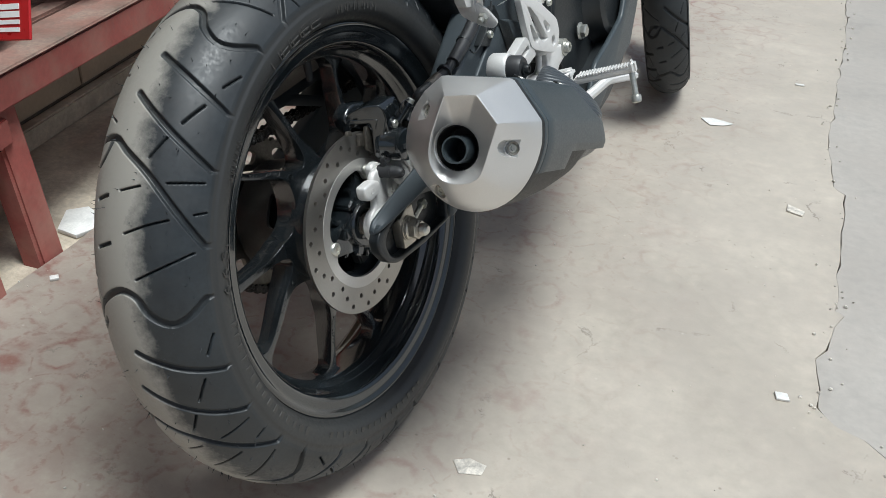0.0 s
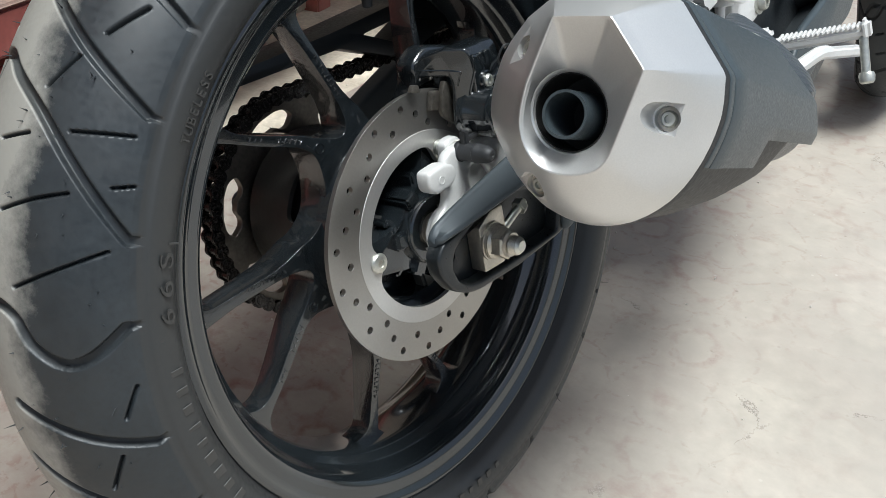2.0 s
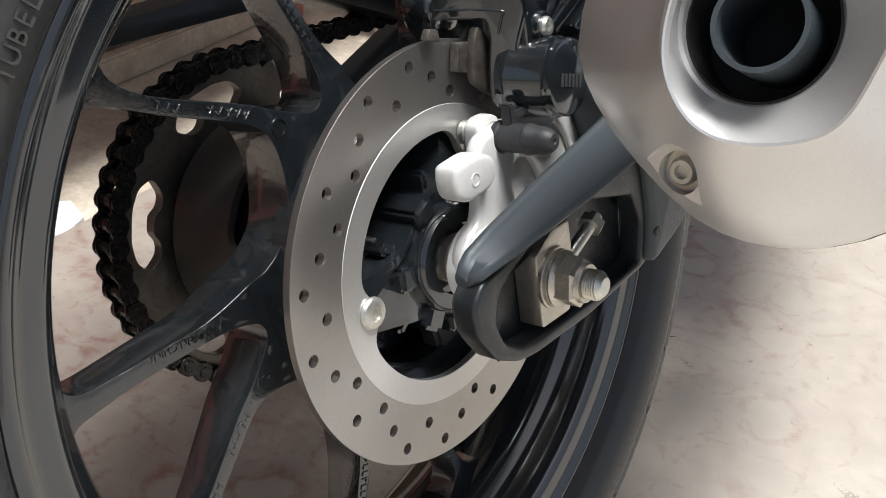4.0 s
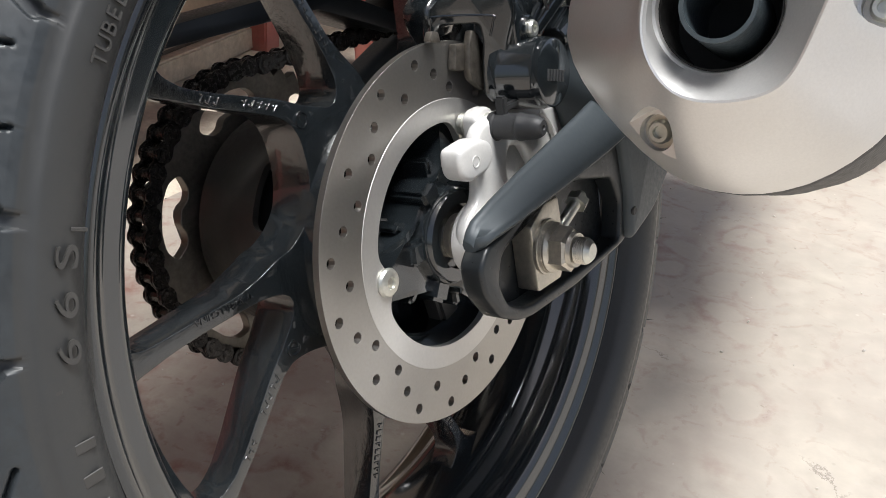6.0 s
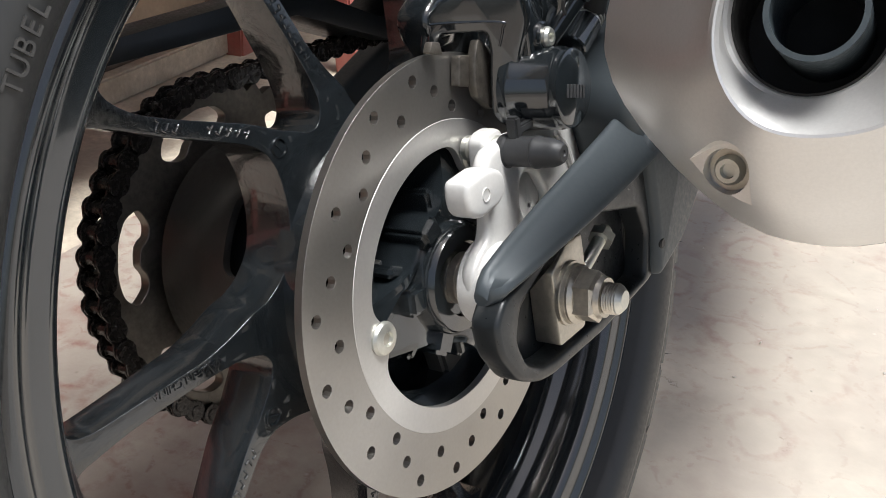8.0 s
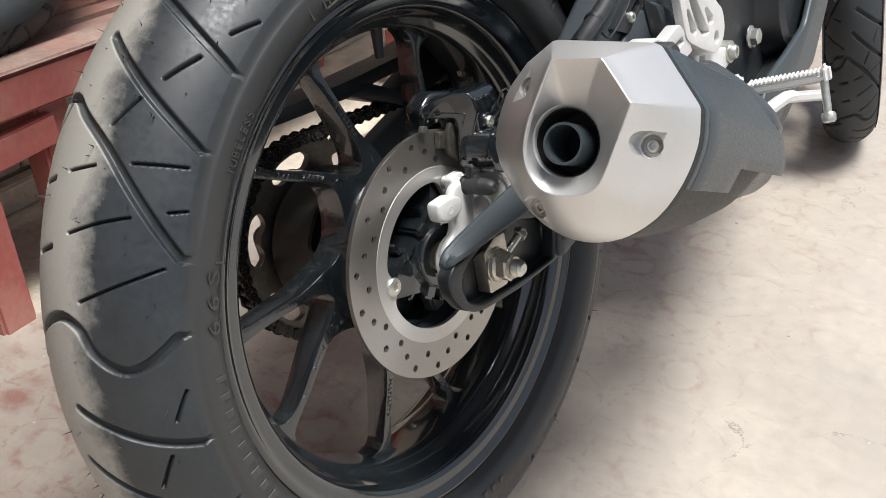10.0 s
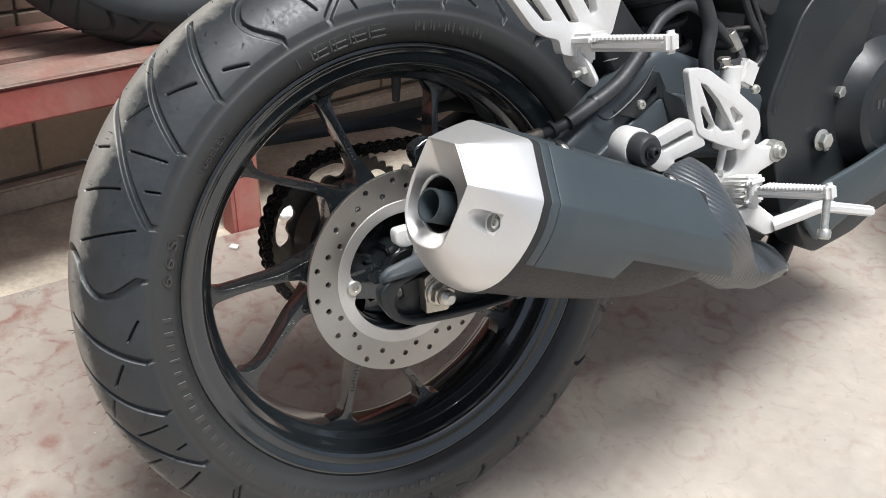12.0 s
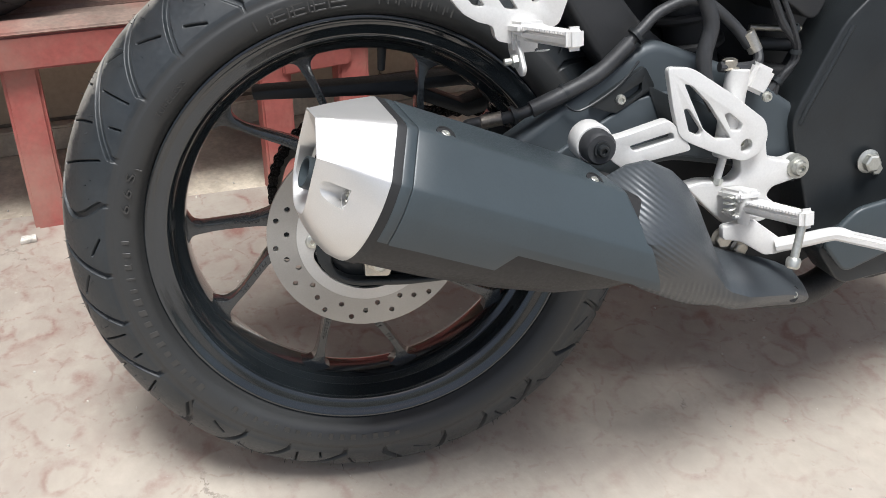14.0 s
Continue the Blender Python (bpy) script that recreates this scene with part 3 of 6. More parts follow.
# tread: starts of the repeats round the tyre, in degrees; one repeat is drawn 54 wide
STARTS = [114.3, 167.3, 220.5, 271.3, 322.1, 372.9, 423.7, 474.3]
GROOVES = [
    (3.4, 4.6, [(5.5, -34), (1.1, -24), (-2.3, 0), (-1.4, 15), (1.8, 23.5), (3.9, 37), (3.2, 50), (0, 65)]),
    (3.2, 4.6, [(-25, -46), (-28.2, -34), (-28.6, -12), (-26.5, 2), (-23, 22), (-17.7, 42), (-10.5, 66)]),
    (3.2, 4.6, [(-36.9, -1), (-30.8, 32.5), (-25.6, 65)]),
    (3.2, 4.6, [(-44.7, 6), (-40.5, 39), (-37.6, 66)]),
    (0.75, 4.6, [(-25.7, 21.6), (-29.6, 31)]),
    (0.75, 4.6, [(-32.8, 38.5), (-37.2, 49.3)]),
    (0.75, 4.6, [(-19.6, 3), (-20.7, 18.3)]),
    (0.75, 4.6, [(-21.7, 37), (-22.8, 62)]),
    (0.8, 4.6, [(-12.4, 8.6), (-14, 25), (-15.2, 40)]),
    (0.75, 4.6, [(-16.5, 57.5), (-17.1, 66)]),
    (0.8, 4.6, [(-4.5, 17), (-9.2, 58)]),
    (0.75, 4.6, [(11.9, 56.6), (7.9, 64.7)]),
    (1.7, 4.6, [(-9.4, -20), (-10.5, -5)]),
    (1.7, 4.6, [(-17.8, -24), (-18.6, -10)]),
]


def tread_depth(th, phi):
    """Depth of the tread pattern in mm at degrees round the tyre and across it (numpy arrays)."""
    th = (th - STARTS[0]) % 360 + STARTS[0]
    rel = np.zeros_like(th)
    for a, b in zip(STARTS, STARTS[1:]):
        inside = (th >= a) & (th < b)
        rel[inside] = (th[inside] - a) * 54.0 / (b - a)
    depth = np.zeros(th.shape)
    for flip, phase in ((1, 0.0), (-1, 27.0)):
        for half, deep, pts in GROOVES:
            if flip < 0:  # the far half keeps clear of the near half's hooks
                pts = [q for q in pts if q[1] > 14]
                if len(pts) < 2:
                    continue
            pts = [(p[0], p[1]) for p in (spline([(a, b, 0) for a, b in pts], 4) if len(pts) > 2 else pts)]
            for shift in (-54, 0, 54, 108):
                for (a0, p0), (a1, p1) in zip(pts, pts[1:]):
                    ax, ay, bx, by = (a0 + shift + phase) * 5.69, p0 * flip * 1.274, (a1 + shift + phase) * 5.69, p1 * flip * 1.274
                    near = (rel * 5.69 > min(ax, bx) - 6) & (rel * 5.69 < max(ax, bx) + 6)
                    if not near.any():
                        continue
                    px, py = rel[near] * 5.69, phi[near] * 1.274
                    dx, dy = bx - ax, by - ay
                    t = np.clip(((px - ax) * dx + (py - ay) * dy) / (dx * dx + dy * dy), 0, 1)
                    dist = np.hypot(px - ax - t * dx, py - ay - t * dy)
                    k = np.clip((half + 0.9 - dist) / 1.8, 0, 1)
                    depth[near] = np.maximum(depth[near], deep * k * k * (3 - 2 * k))
    return depth


def tyre_mesh(name, cx, big, small, m, k, wall_pts, treads=True):
    """A tyre about the x axis. wall_pts: (distance from the middle plane, radius), from bead to shoulder."""
    th = np.linspace(0, 360, m, endpoint=False)
    phi = np.linspace(67, -67, k)
    T, P = np.meshgrid(th, phi, indexing="ij")
    d = tread_depth(T, P) / 1000 if treads else np.zeros(T.shape)
    rad = small - d
    r = big + rad * np.cos(np.radians(P))
    x = rad * np.sin(np.radians(P))
    wx = np.array([p[0] for p in wall_pts])
    wr = np.array([p[1] for p in wall_pts])
    one = np.ones((m, 1))
    r = np.hstack([one * wr, r, one * wr[::-1]])
    x = np.hstack([one * wx, x, -one * wx[::-1]])
    n = r.shape[1]
    a = np.radians(th)[:, None]
    co = np.stack([cx + x, r * np.cos(a), r * np.sin(a)], -1).reshape(-1, 3)
    i = np.arange(m)[:, None]
    j = np.arange(n)[None, :]
    j2, i2 = (j + 1) % n, (i + 1) % m
    faces = np.stack([i * n + j, i * n + j2, i2 * n + j2, i2 * n + j], -1).reshape(-1, 4)
    me = bpy.data.meshes.new(name)
    me.from_pydata(co.tolist(), [], faces[:, ::-1].tolist())
    me.update()
    w = len(wall_pts)
    groove = np.zeros((m, n), dtype=np.float32)
    groove[:, w:w + k] = d
    me.attributes.new("groove", "FLOAT", "POINT").data.foreach_set("value", groove.ravel())
    return me


WALL = [(0.046, 0.2165), (0.0500, 0.2200), (0.0520, 0.2340), (0.0560, 0.2374), (0.0620, 0.2392), (0.0678, 0.2440), (0.0712, 0.2500), (0.0725, 0.2575), (0.0727, 0.2630), (0.0722, 0.2655), (0.0714, 0.2663), (0.0712, 0.2700)]
tyre = from_mesh("rear_tyre", tyre_mesh("rear_tyre", XW, 0.2455, 0.0770, 2340, 210, WALL), RUBBER, bike, "black rubber tyre with dusty tread", 50)

# moulding hairs on the tread
bm = bmesh.new()
rng = random.Random(11)
for i in range(420):
    th, ph = rng.uniform(0, 2 * math.pi), radians(rng.choice((-52, -40, -27, -14, 0, 14, 27, 40, 52)) + rng.uniform(-3, 3))
    n = Vector((math.sin(ph), math.cos(ph) * math.cos(th), math.cos(ph) * math.sin(th)))
    base = Vector((XW, 0.2455 * math.cos(th), 0.2455 * math.sin(th))) + n * 0.0762
    tip = base + (n + Vector((rng.uniform(-0.5, 0.5), rng.uniform(-0.5, 0.5), rng.uniform(-0.5, 0.5)))) * rng.uniform(0.0025, 0.0075)
    s = n.orthogonal().normalized() * 0.0006
    s2 = n.cross(s)
    vs = [bm.verts.new(base + s), bm.verts.new(base - s * 0.5 + s2), bm.verts.new(base - s * 0.5 - s2), bm.verts.new(tip)]
    for f in ((0, 1, 3), (1, 2, 3), (2, 0, 3)):
        bm.faces.new([vs[q] for q in f])
part("moulding_hairs", bm, RUBBER_PLAIN, tyre, "thin rubber moulding hairs", kind="stuff")


def arc_bars(items, x, m=Matrix()):
    """Raised blocks on the tyre's wall: (degrees, radius, length along the arc, height)."""
    bms = []
    for deg, r, ln, h in items:
        b = box(0.0008, ln, h, 0.0003, 1)
        bms.append(moved(b, pose(x, 0, 0, deg - 90, 0, 0) @ Matrix.Translation((0, 0, r))))
    return joined(*bms)


def arc_text(text, deg, r, size, x, step, wide=1.0):
    """Letters round the tyre's wall, tops outward, reading clockwise as seen from the side."""
    bms = []
    for i, ch in enumerate(text):
        if ch == " ":
            continue
        cu = bpy.data.curves.new("letter", "FONT")
        cu.body, cu.size, cu.extrude, cu.align_x = ch, size, 0.0005, "CENTER"
        tmp = new("letter", cu)
        me = bpy.data.meshes.new_from_object(tmp.evaluated_get(bpy.context.evaluated_depsgraph_get()))
        bpy.data.objects.remove(tmp)
        b = bmesh.new()
        b.from_mesh(me)
        bpy.data.meshes.remove(me)
        flip = Matrix(((0, 0, 1, 0), (1, 0, 0, 0), (0, 1, 0, 0), (0, 0, 0, 1)))  # text x -> y, text y -> z, facing +x
        bms.append(moved(b, pose(x, 0, 0, deg - i * step - 90, 0, 0) @ Matrix.Translation((0, 0, r)) @ flip @ Matrix.Diagonal((wide, 1, 1, 1))))
    return joined(*bms)


part("tubeless_lettering", arc_text("TUBELESS", 143.5, 0.2492, 0.0088, XW + 0.0722, 1.32), RAISED, tyre, "raised lettering on the tyre wall")
part("load_lettering", arc_text("66S", 167.4, 0.2492, 0.0125, XW + 0.0733, 3.9, 1.75), RAISED, tyre, "large raised load mark on the tyre wall")
# maker's mark and size marks, as plain blocks
rng = random.Random(3)
marks = [(108.5 - 4.6 * k, 0.2470 + 0.0055 * j, 0.015, 0.0018) for k in range(4) for j in range(3)]
marks += [(110.6 - 4.6 * k + 3.4 * (j % 2), 0.2525, 0.0018, 0.010) for k in range(4) for j in range(2)]
marks += [(86.0 - 1.25 * k - 0.5 * (k % 3 == 0), 0.2530 + 0.0015 * (k % 2), 0.0018, 0.0095 - 0.004 * (k % 4 == 1)) for k in range(15)]
marks += [(175.7 + 3.1 * k, 0.2530, 0.003 + 0.005 * rng.random(), 0.007 + 0.003 * rng.random()) for k in range(15)]
marks += [(157.4, 0.2480, 0.0016, 0.0066), (170.4, 0.2590, 0.0016, 0.0032)]
marks += [(230.0 + 3.0 * k, 0.2520, 0.002 + 0.005 * rng.random(), 0.005 + 0.003 * rng.random()) for k in range(16)]
for deg, r, ln, h in marks:
    part("raised_mark", arc_bars([(deg, r, ln, h)], XW + 0.0718 + 0.0004 * (r > 0.25)), RAISED, tyre)

# rim: two flanges, a dropped barrel
RIM = [(0.0500, 0.2368), (0.0535, 0.2367), (0.0556, 0.2358), (0.0565, 0.2340), (0.0563, 0.2318), (0.0550, 0.2292), (0.0532, 0.2268), (0.0521, 0.2235), (0.0517, 0.2175), (0.0503, 0.2140), (0.0470, 0.2112), (0.0400, 0.2082), (0.0330, 0.2064), (0.0290, 0.2038), (0.0255, 0.1990), (0.0215, 0.1965), (0.0150, 0.1955), (0.0, 0.1950)]
inner = [(XW + x, r) for x, r in RIM] + [(XW - x, r) for x, r in RIM[-2::-1]]
outer = [(XW - 0.050, 0.2360), (XW - 0.046, 0.2190), (XW - 0.030, 0.2120), (XW, 0.2000), (XW + 0.030, 0.2120), (XW + 0.046, 0.2190), (XW + 0.050, 0.2360)]
rim = part("rear_rim", lathe(inner + outer, 180), GLOSS_BLACK, bike, "gloss black cast alloy rim", 40)
part("valve_stem", rod((XW + 0.006, 0.030, 0.198), (XW + 0.006, 0.028, 0.168), 0.0055, 0.004, 0.001), DARK, rim, "black rubber valve stem")


# spokes: five pairs; the first of a pair runs straight out, the second swings by 30 degrees
def polar(r, deg):
    return r * math.cos(radians(deg)), r * math.sin(radians(deg))


def spoke_bm(r_ang, face, back, width):
    rings = []
    pts = spline([(r, a, 0) for r, a in r_ang], 6)
    n = len(pts)
    for i, p in enumerate(pts):
        t = i / (n - 1)
        y, z = polar(p.x, p.y)
        q, o = pts[min(i + 1, n - 1)], pts[max(i - 1, 0)]
        y1, z1 = polar(q.x, q.y)
        y0, z0 = polar(o.x, o.y)
        d = Vector((0, y1 - y0, z1 - z0)).normalized()
        side = Vector((1, 0, 0)).cross(d)
        wv = float(np.interp(t, [0, 0.25, 0.6, 0.88, 1], width)) / 2
        f = float(np.interp(t, [0, 0.3, 1], face))
        b = float(np.interp(t, [0, 0.3, 1], back))
        c = Vector((0, y, z))
        e = 0.0035
        ring = []
        for sx, sw in ((f, -wv * 0.15), (f, wv - e * 0.6), (f - 0.003, wv), (b + 0.006, wv * 0.85), (b, wv * 0.8 - e), (b, -wv + e), (b + 0.006, -wv * 1.05), (f - 0.0018, -wv * 0.15 - 0.0012)):
            ring.append(c + side * sw + Vector((sx, 0, 0)))
        rings.append(ring)
    return loft(rings)


def cast_text(text, deg, r, size, x, shift=0.0):
    """Raised letters along a spoke, reading outward."""
    cu = bpy.data.curves.new("letters", "FONT")
    cu.body, cu.size, cu.extrude = text, size, 0.0006
    tmp = new("letters", cu)
    me = bpy.data.meshes.new_from_object(tmp.evaluated_get(bpy.context.evaluated_depsgraph_get()))
    bpy.data.objects.remove(tmp)
    b = bmesh.new()
    b.from_mesh(me)
    bpy.data.meshes.remove(me)
    flip = Matrix(((0, 0, 1, 0), (1, 0, 0, 0), (0, 1, 0, 0), (0, 0, 0, 1)))
    return moved(b, pose(x, 0, 0, deg, 0, 0) @ Matrix.Translation((0, r, shift)) @ flip)


# both edges of the first and the second spoke of a pair: (degrees, radius), hub to rim
EDGE_A = [(-9.6, 0.0993), (-5.6, 0.1119), (-3.2, 0.1249), (-1.6, 0.1494), (-0.8, 0.1657), (-0.3, 0.1800), (-0.8, 0.1885), (-3.6, 0.1945), (-6.5, 0.1990)]
EDGE_B = [(8.0, 0.1990), (6.0, 0.1948), (3.6, 0.1900), (2.9, 0.1772), (2.2, 0.1664), (1.5, 0.1480), (0.7, 0.1250), (0.4, 0.1136), (1.0, 0.1030)]
EDGE_C = [(13.4, 0.1020), (16.4, 0.1085), (20.1, 0.1217), (24.2, 0.1360), (28.4, 0.1550), (30.8, 0.1720), (31.0, 0.1850), (28.6, 0.1940), (25.5, 0.1990)]
EDGE_D = [(40.5, 0.1990), (38.0, 0.1945), (35.0, 0.1885), (33.4, 0.1740), (31.2, 0.1540), (26.8, 0.1300), (24.0, 0.1180), (22.9, 0.1080), (25.0, 0.0980)]
FOOT = [(2.6, 0.0962), (5.6, 0.0930), (9.4, 0.0945)]
HUB_SIDE = [(28.9, 0.0897), (33.0, 0.0838), (38.5, 0.0795), (46.2, 0.0772), (51.5, 0.0792), (56.5, 0.0835), (60.6, 0.0905)]
star_out = []
for k in range(5):
    for run in (EDGE_A, EDGE_B, FOOT, EDGE_C, EDGE_D, HUB_SIDE):
        star_out += [polar(r, 105.5 + 72 * k + dg) for dg, r in run]


def wheel_fall(co):
    """The face leans back from hub to rim, and the flanks open a little towards the back."""
    r = math.hypot(co.y, co.z)
    co = co.copy()
    if co.x > -0.052:
        co.x -= 0.105 * max(0.0, r - 0.100)
    return co


core = [[polar(r, 72 * k + d) for d, r in ((2, 0.043), (-16, 0.050), (-20, 0.064), (20, 0.064), (16, 0.050))] for k in range(5)]
cast = plate(rounded(star_out, 0.005, 3), [rounded(c, 0.004) for c in core], -0.068, -0.0395, 0.0022, 3, wheel_fall)
bmesh.ops.triangulate(cast, faces=cast.faces[:])


def cut_off(bm, deg, r, keep_hub):
    """Cuts the casting across a spoke."""
    c, d = Vector((0, *polar(r, deg))), Vector((0, *polar(1.0, deg)))
    bmesh.ops.bisect_plane(bm, geom=bm.verts[:] + bm.edges[:] + bm.faces[:], dist=1e-6, plane_co=c, plane_no=d, clear_outer=keep_hub, clear_inner=not keep_hub)


def island_near(bm, p):
    """Keeps the one connected piece that comes nearest to p."""
    seed = min(bm.verts, key=lambda v: (v.co - p).length)
    seen, todo = {seed}, [seed]
    while todo:
        for e in todo.pop().link_edges:
            for w in e.verts:
                if w not in seen:
                    seen.add(w)
                    todo.append(w)
    bmesh.ops.delete(bm, geom=[v for v in bm.verts if v not in seen], context="VERTS")
    return bm


SPOKES = [(105.5 + 72 * k + dg, 105.5 + 72 * k + tip) for k in range(5) for dg, tip in ((-2.8, 1.5), (18.6, 33.0))]
hub_bm = cast.copy()
for dg, tip in SPOKES:
    cut_off(hub_bm, dg, 0.116, True)
hub = part("hub", hub_bm, CAST_BLACK, rim, "cast black wheel hub", 35)
rng = random.Random(12)
for i, (dg, tip) in enumerate(SPOKES):
    bm = cast.copy()
    cut_off(bm, dg, 0.116, False)
    sp = part("spoke", island_near(bm, Vector((-0.05, *polar(0.175, tip)))), CAST_BLACK, rim, "", 35)
    base = 105.5 + 72 * (i // 2)
    if i == 2:
        part("cast_lettering", cast_text("MADE IN CHINA", base - 1.4, 0.1185, 0.0050, -0.0412, -0.0024), CAST_BLACK, sp)
        continue
    # cast size marks as plain raised bars
    for q in range(8 if i % 2 else 9):
        r = 0.121 + 0.0042 * q + (0.010 if i % 2 and q > 4 else 0.0)
        a = base + (float(np.interp(r, [0.1185, 0.130, 0.154, 0.174], [22.0, 24.6, 29.8, 32.1])) if i % 2 else float(np.interp(r, [0.12, 0.148, 0.166], [-1.4, 0.0, 0.7])))
        y, z = polar(r, a)
        bar = joined(box(0.0011, 0.0010, 0.0044, 0.0003, 1), moved(box(0.0011, 0.0026, 0.0010, 0.0003, 1), Matrix.Translation((0, 0.0010, rng.choice((-0.0017, 0.0, 0.0017))))))
        part("cast_mark", moved(bar, Matrix.Translation((-0.0394 - 0.105 * (r - 0.100), y, z)) @ pose(0, 0, 0, a, 0, 0)), CAST_BLACK, sp)
cast.free()

# hub behind the face: badges, drum to the sprocket, bearing boss
for k in range(5):
    base = 105.5 + 72 * k
    y, z = polar(0.1040, base + 19.6)
    part("cast_badge", joined(moved(lathe([(0, 0.0046), (0.0009, 0.0046), (0.0009, 0.0037), (0, 0.0037)], 20), Matrix.Translation((-0.0400, y, z))), moved(box(0.0010, 0.0014, 0.007, 0.0003, 1), Matrix.Translation((-0.0399, y, z)) @ pose(0, 0, 0, 40 * k + 30, 0, 0))), CAST_BLACK, hub)
part("hub_drum", lathe([(-0.060, 0.030), (-0.060, 0.056), (-0.138, 0.056), (-0.140, 0.050), (-0.140, 0.03)], 72), DARK, rim, "black hub drum")
wall_d = part("drum_wall", lathe([(-0.050, 0.0752), (-0.060, 0.0748), (-0.092, 0.0735), (-0.130, 0.0705), (-0.138, 0.0690), (-0.138, 0.064), (-0.092, 0.0690), (-0.060, 0.070), (-0.050, 0.070)], 144), DUSTY_CAST, rim, "dusty cast drum wall with slots", 40)
for k in range(5):
    plug = part("plug", moved(loft([[Vector((p[0], p[1], h)) for p in rounded([(-0.015, -0.021), (0.015, -0.021), (0.015, 0.021), (-0.015, 0.021)], 0.008, 6)] for h in (-0.02, 0.02)]), pose(-0.0715, 0, 0, 105.5 + 72 * k + 41 - 90, 0, 0) @ Matrix.Translation((0, 0, 0.075))), DUSTY_CAST, bike)
    cut = wall_d.modifiers.new("cut", "BOOLEAN")
    cut.operation, cut.solver, cut.object = "DIFFERENCE", "EXACT", plug
    bpy.context.view_layer.update()
    me = bpy.data.meshes.new_from_object(wall_d.evaluated_get(bpy.context.evaluated_depsgraph_get()))
    wall_d.modifiers.clear()
    wall_d.data = me
    bpy.data.objects.remove(plug)
wall_d.data.polygons.foreach_set("use_smooth", [True] * len(wall_d.data.polygons))
wall_d.data.set_sharp_from_angle(angle=radians(40))
part("disc_mount", lathe([(-0.046, 0.070), (-0.046, 0.0800), (-0.030, 0.0795), (-0.014, 0.0775), (-0.0055, 0.076), (-0.0055, 0.068), (-0.020, 0.067)], 72), CAST_BLACK, rim, "black disc carrier ring")
star = []
for c in (64, 184, 304):
    for d, r in ((-60, 0.034), (-36, 0.036), (-22, 0.046), (-13, 0.062), (-10, 0.072), (10, 0.072), (13, 0.062), (22, 0.046), (36, 0.036)):
        star.append(polar(r, c + d))


def star_fall(co):
    """The arms sink from the boss to the disc's seat."""
    r = math.hypot(co.y, co.z)
    co = co.copy()
    if co.x > -0.03:
        co.x = -0.0048 + 0.006 * max(0.0, 1 - abs(r - 0.040) / 0.016) - 0.004 * max(0.0, (r - 0.05) / 0.02)
    return co


carrier = part("disc_carrier", plate(rounded(star, 0.004), [ring_pts(0, 0, 0.020, 24)], -0.046, -0.0048, 0.0040, 4, star_fall), GLOSS_BLACK, rim, "three-armed black disc carrier", 40)
for c in (64, 184, 304):
    for d in (-30, 30):
        y, z = polar(0.0385, c + d)
        part("rib", moved(box(0.020, 0.018, 0.006, 0.0018), Matrix.Translation((-0.014, y, z)) @ pose(0, 0, 0, c + d, 0, 0)), GLOSS_BLACK, carrier)
    for d in (-8, 52):
        y, z = polar(0.0330, c + d)
        part("lug", moved(box(0.026, 0.013, 0.014, 0.0022), Matrix.Translation((-0.010, y, z)) @ pose(0, 0, 0, c + d, 0, 0)), GLOSS_BLACK, carrier)
    y, z = polar(0.047, c + 97)
    part("web", moved(box(0.014, 0.040, 0.018, 0.0025), Matrix.Translation((-0.024, y, z)) @ pose(0, 0, 0, c + 97, 0, 0)), DUSTY_CAST, carrier)
part("carrier_ring", lathe([(-0.032, 0.0600), (-0.018, 0.0605), (-0.016, 0.0620), (-0.016, 0.0690), (-0.032, 0.0690)], 72), GLOSS_BLACK, carrier)
part("bearing_boss", lathe([(-0.030, 0.012), (-0.030, 0.030), (0.003, 0.0285), (0.0065, 0.0265), (0.0070, 0.0190), (0.0040, 0.0180), (0.0040, 0.012)], 48), GLOSS_BLACK, rim, "black bearing boss with dust seal")

# brake disc with rows of holes, three mounting lugs
holes = []
RADII = [0.0846, 0.0930, 0.1015, 0.0888, 0.1015, 0.0930, 0.0846, 0.0972]
for k in range(40):
    y, z = polar(RADII[k % 8], 148.3 + 9.02 * k)
    holes.append(ring_pts(y, z, 0.0031, 10))
edge_in = []
for i in range(144):
    a = 2.5 * i
    lug = max(math.exp(-(((a - c + 180) % 360 - 180) / 9.0) ** 2) for c in (184, 304, 64))
    edge_in.append(polar(0.0655 - 0.0125 * lug, a))
mid = [polar(0.0785, 2.5 * i) for i in range(144)]
rim_out = [polar(0.1100, 2.0 * i) for i in range(180)]
disc = part("brake_disc", plate(rim_out, [mid] + holes, -0.0042, 0.0, 0.0002, 1), STEEL, bike, "drilled steel brake disc", 30)
part("disc_inner_band", plate(mid, [edge_in], -0.0040, 0.0002, 0.0002, 1), STEEL_WORN, disc, "brighter unswept inner band of the disc")
for a in (184, 304, 64):
    y, z = polar(0.0612, a - 1.2)
    bolt = part("disc_bolt", moved(lathe([(0, 0), (0, 0.0080), (0.0010, 0.0081), (0.0024, 0.0072), (0.0032, 0.0052), (0.0034, 0.0036), (0.0018, 0.0033), (0.0016, 0)], 32, False), Matrix.Translation((0.0003, y, z))), ZINC, disc, "zinc plated button bolt")
    part("socket", moved(hexa(0.0030, 0.0004, 0.0001), Matrix.Translation((0.0017, y, z))), ZINC_DULL, bolt)

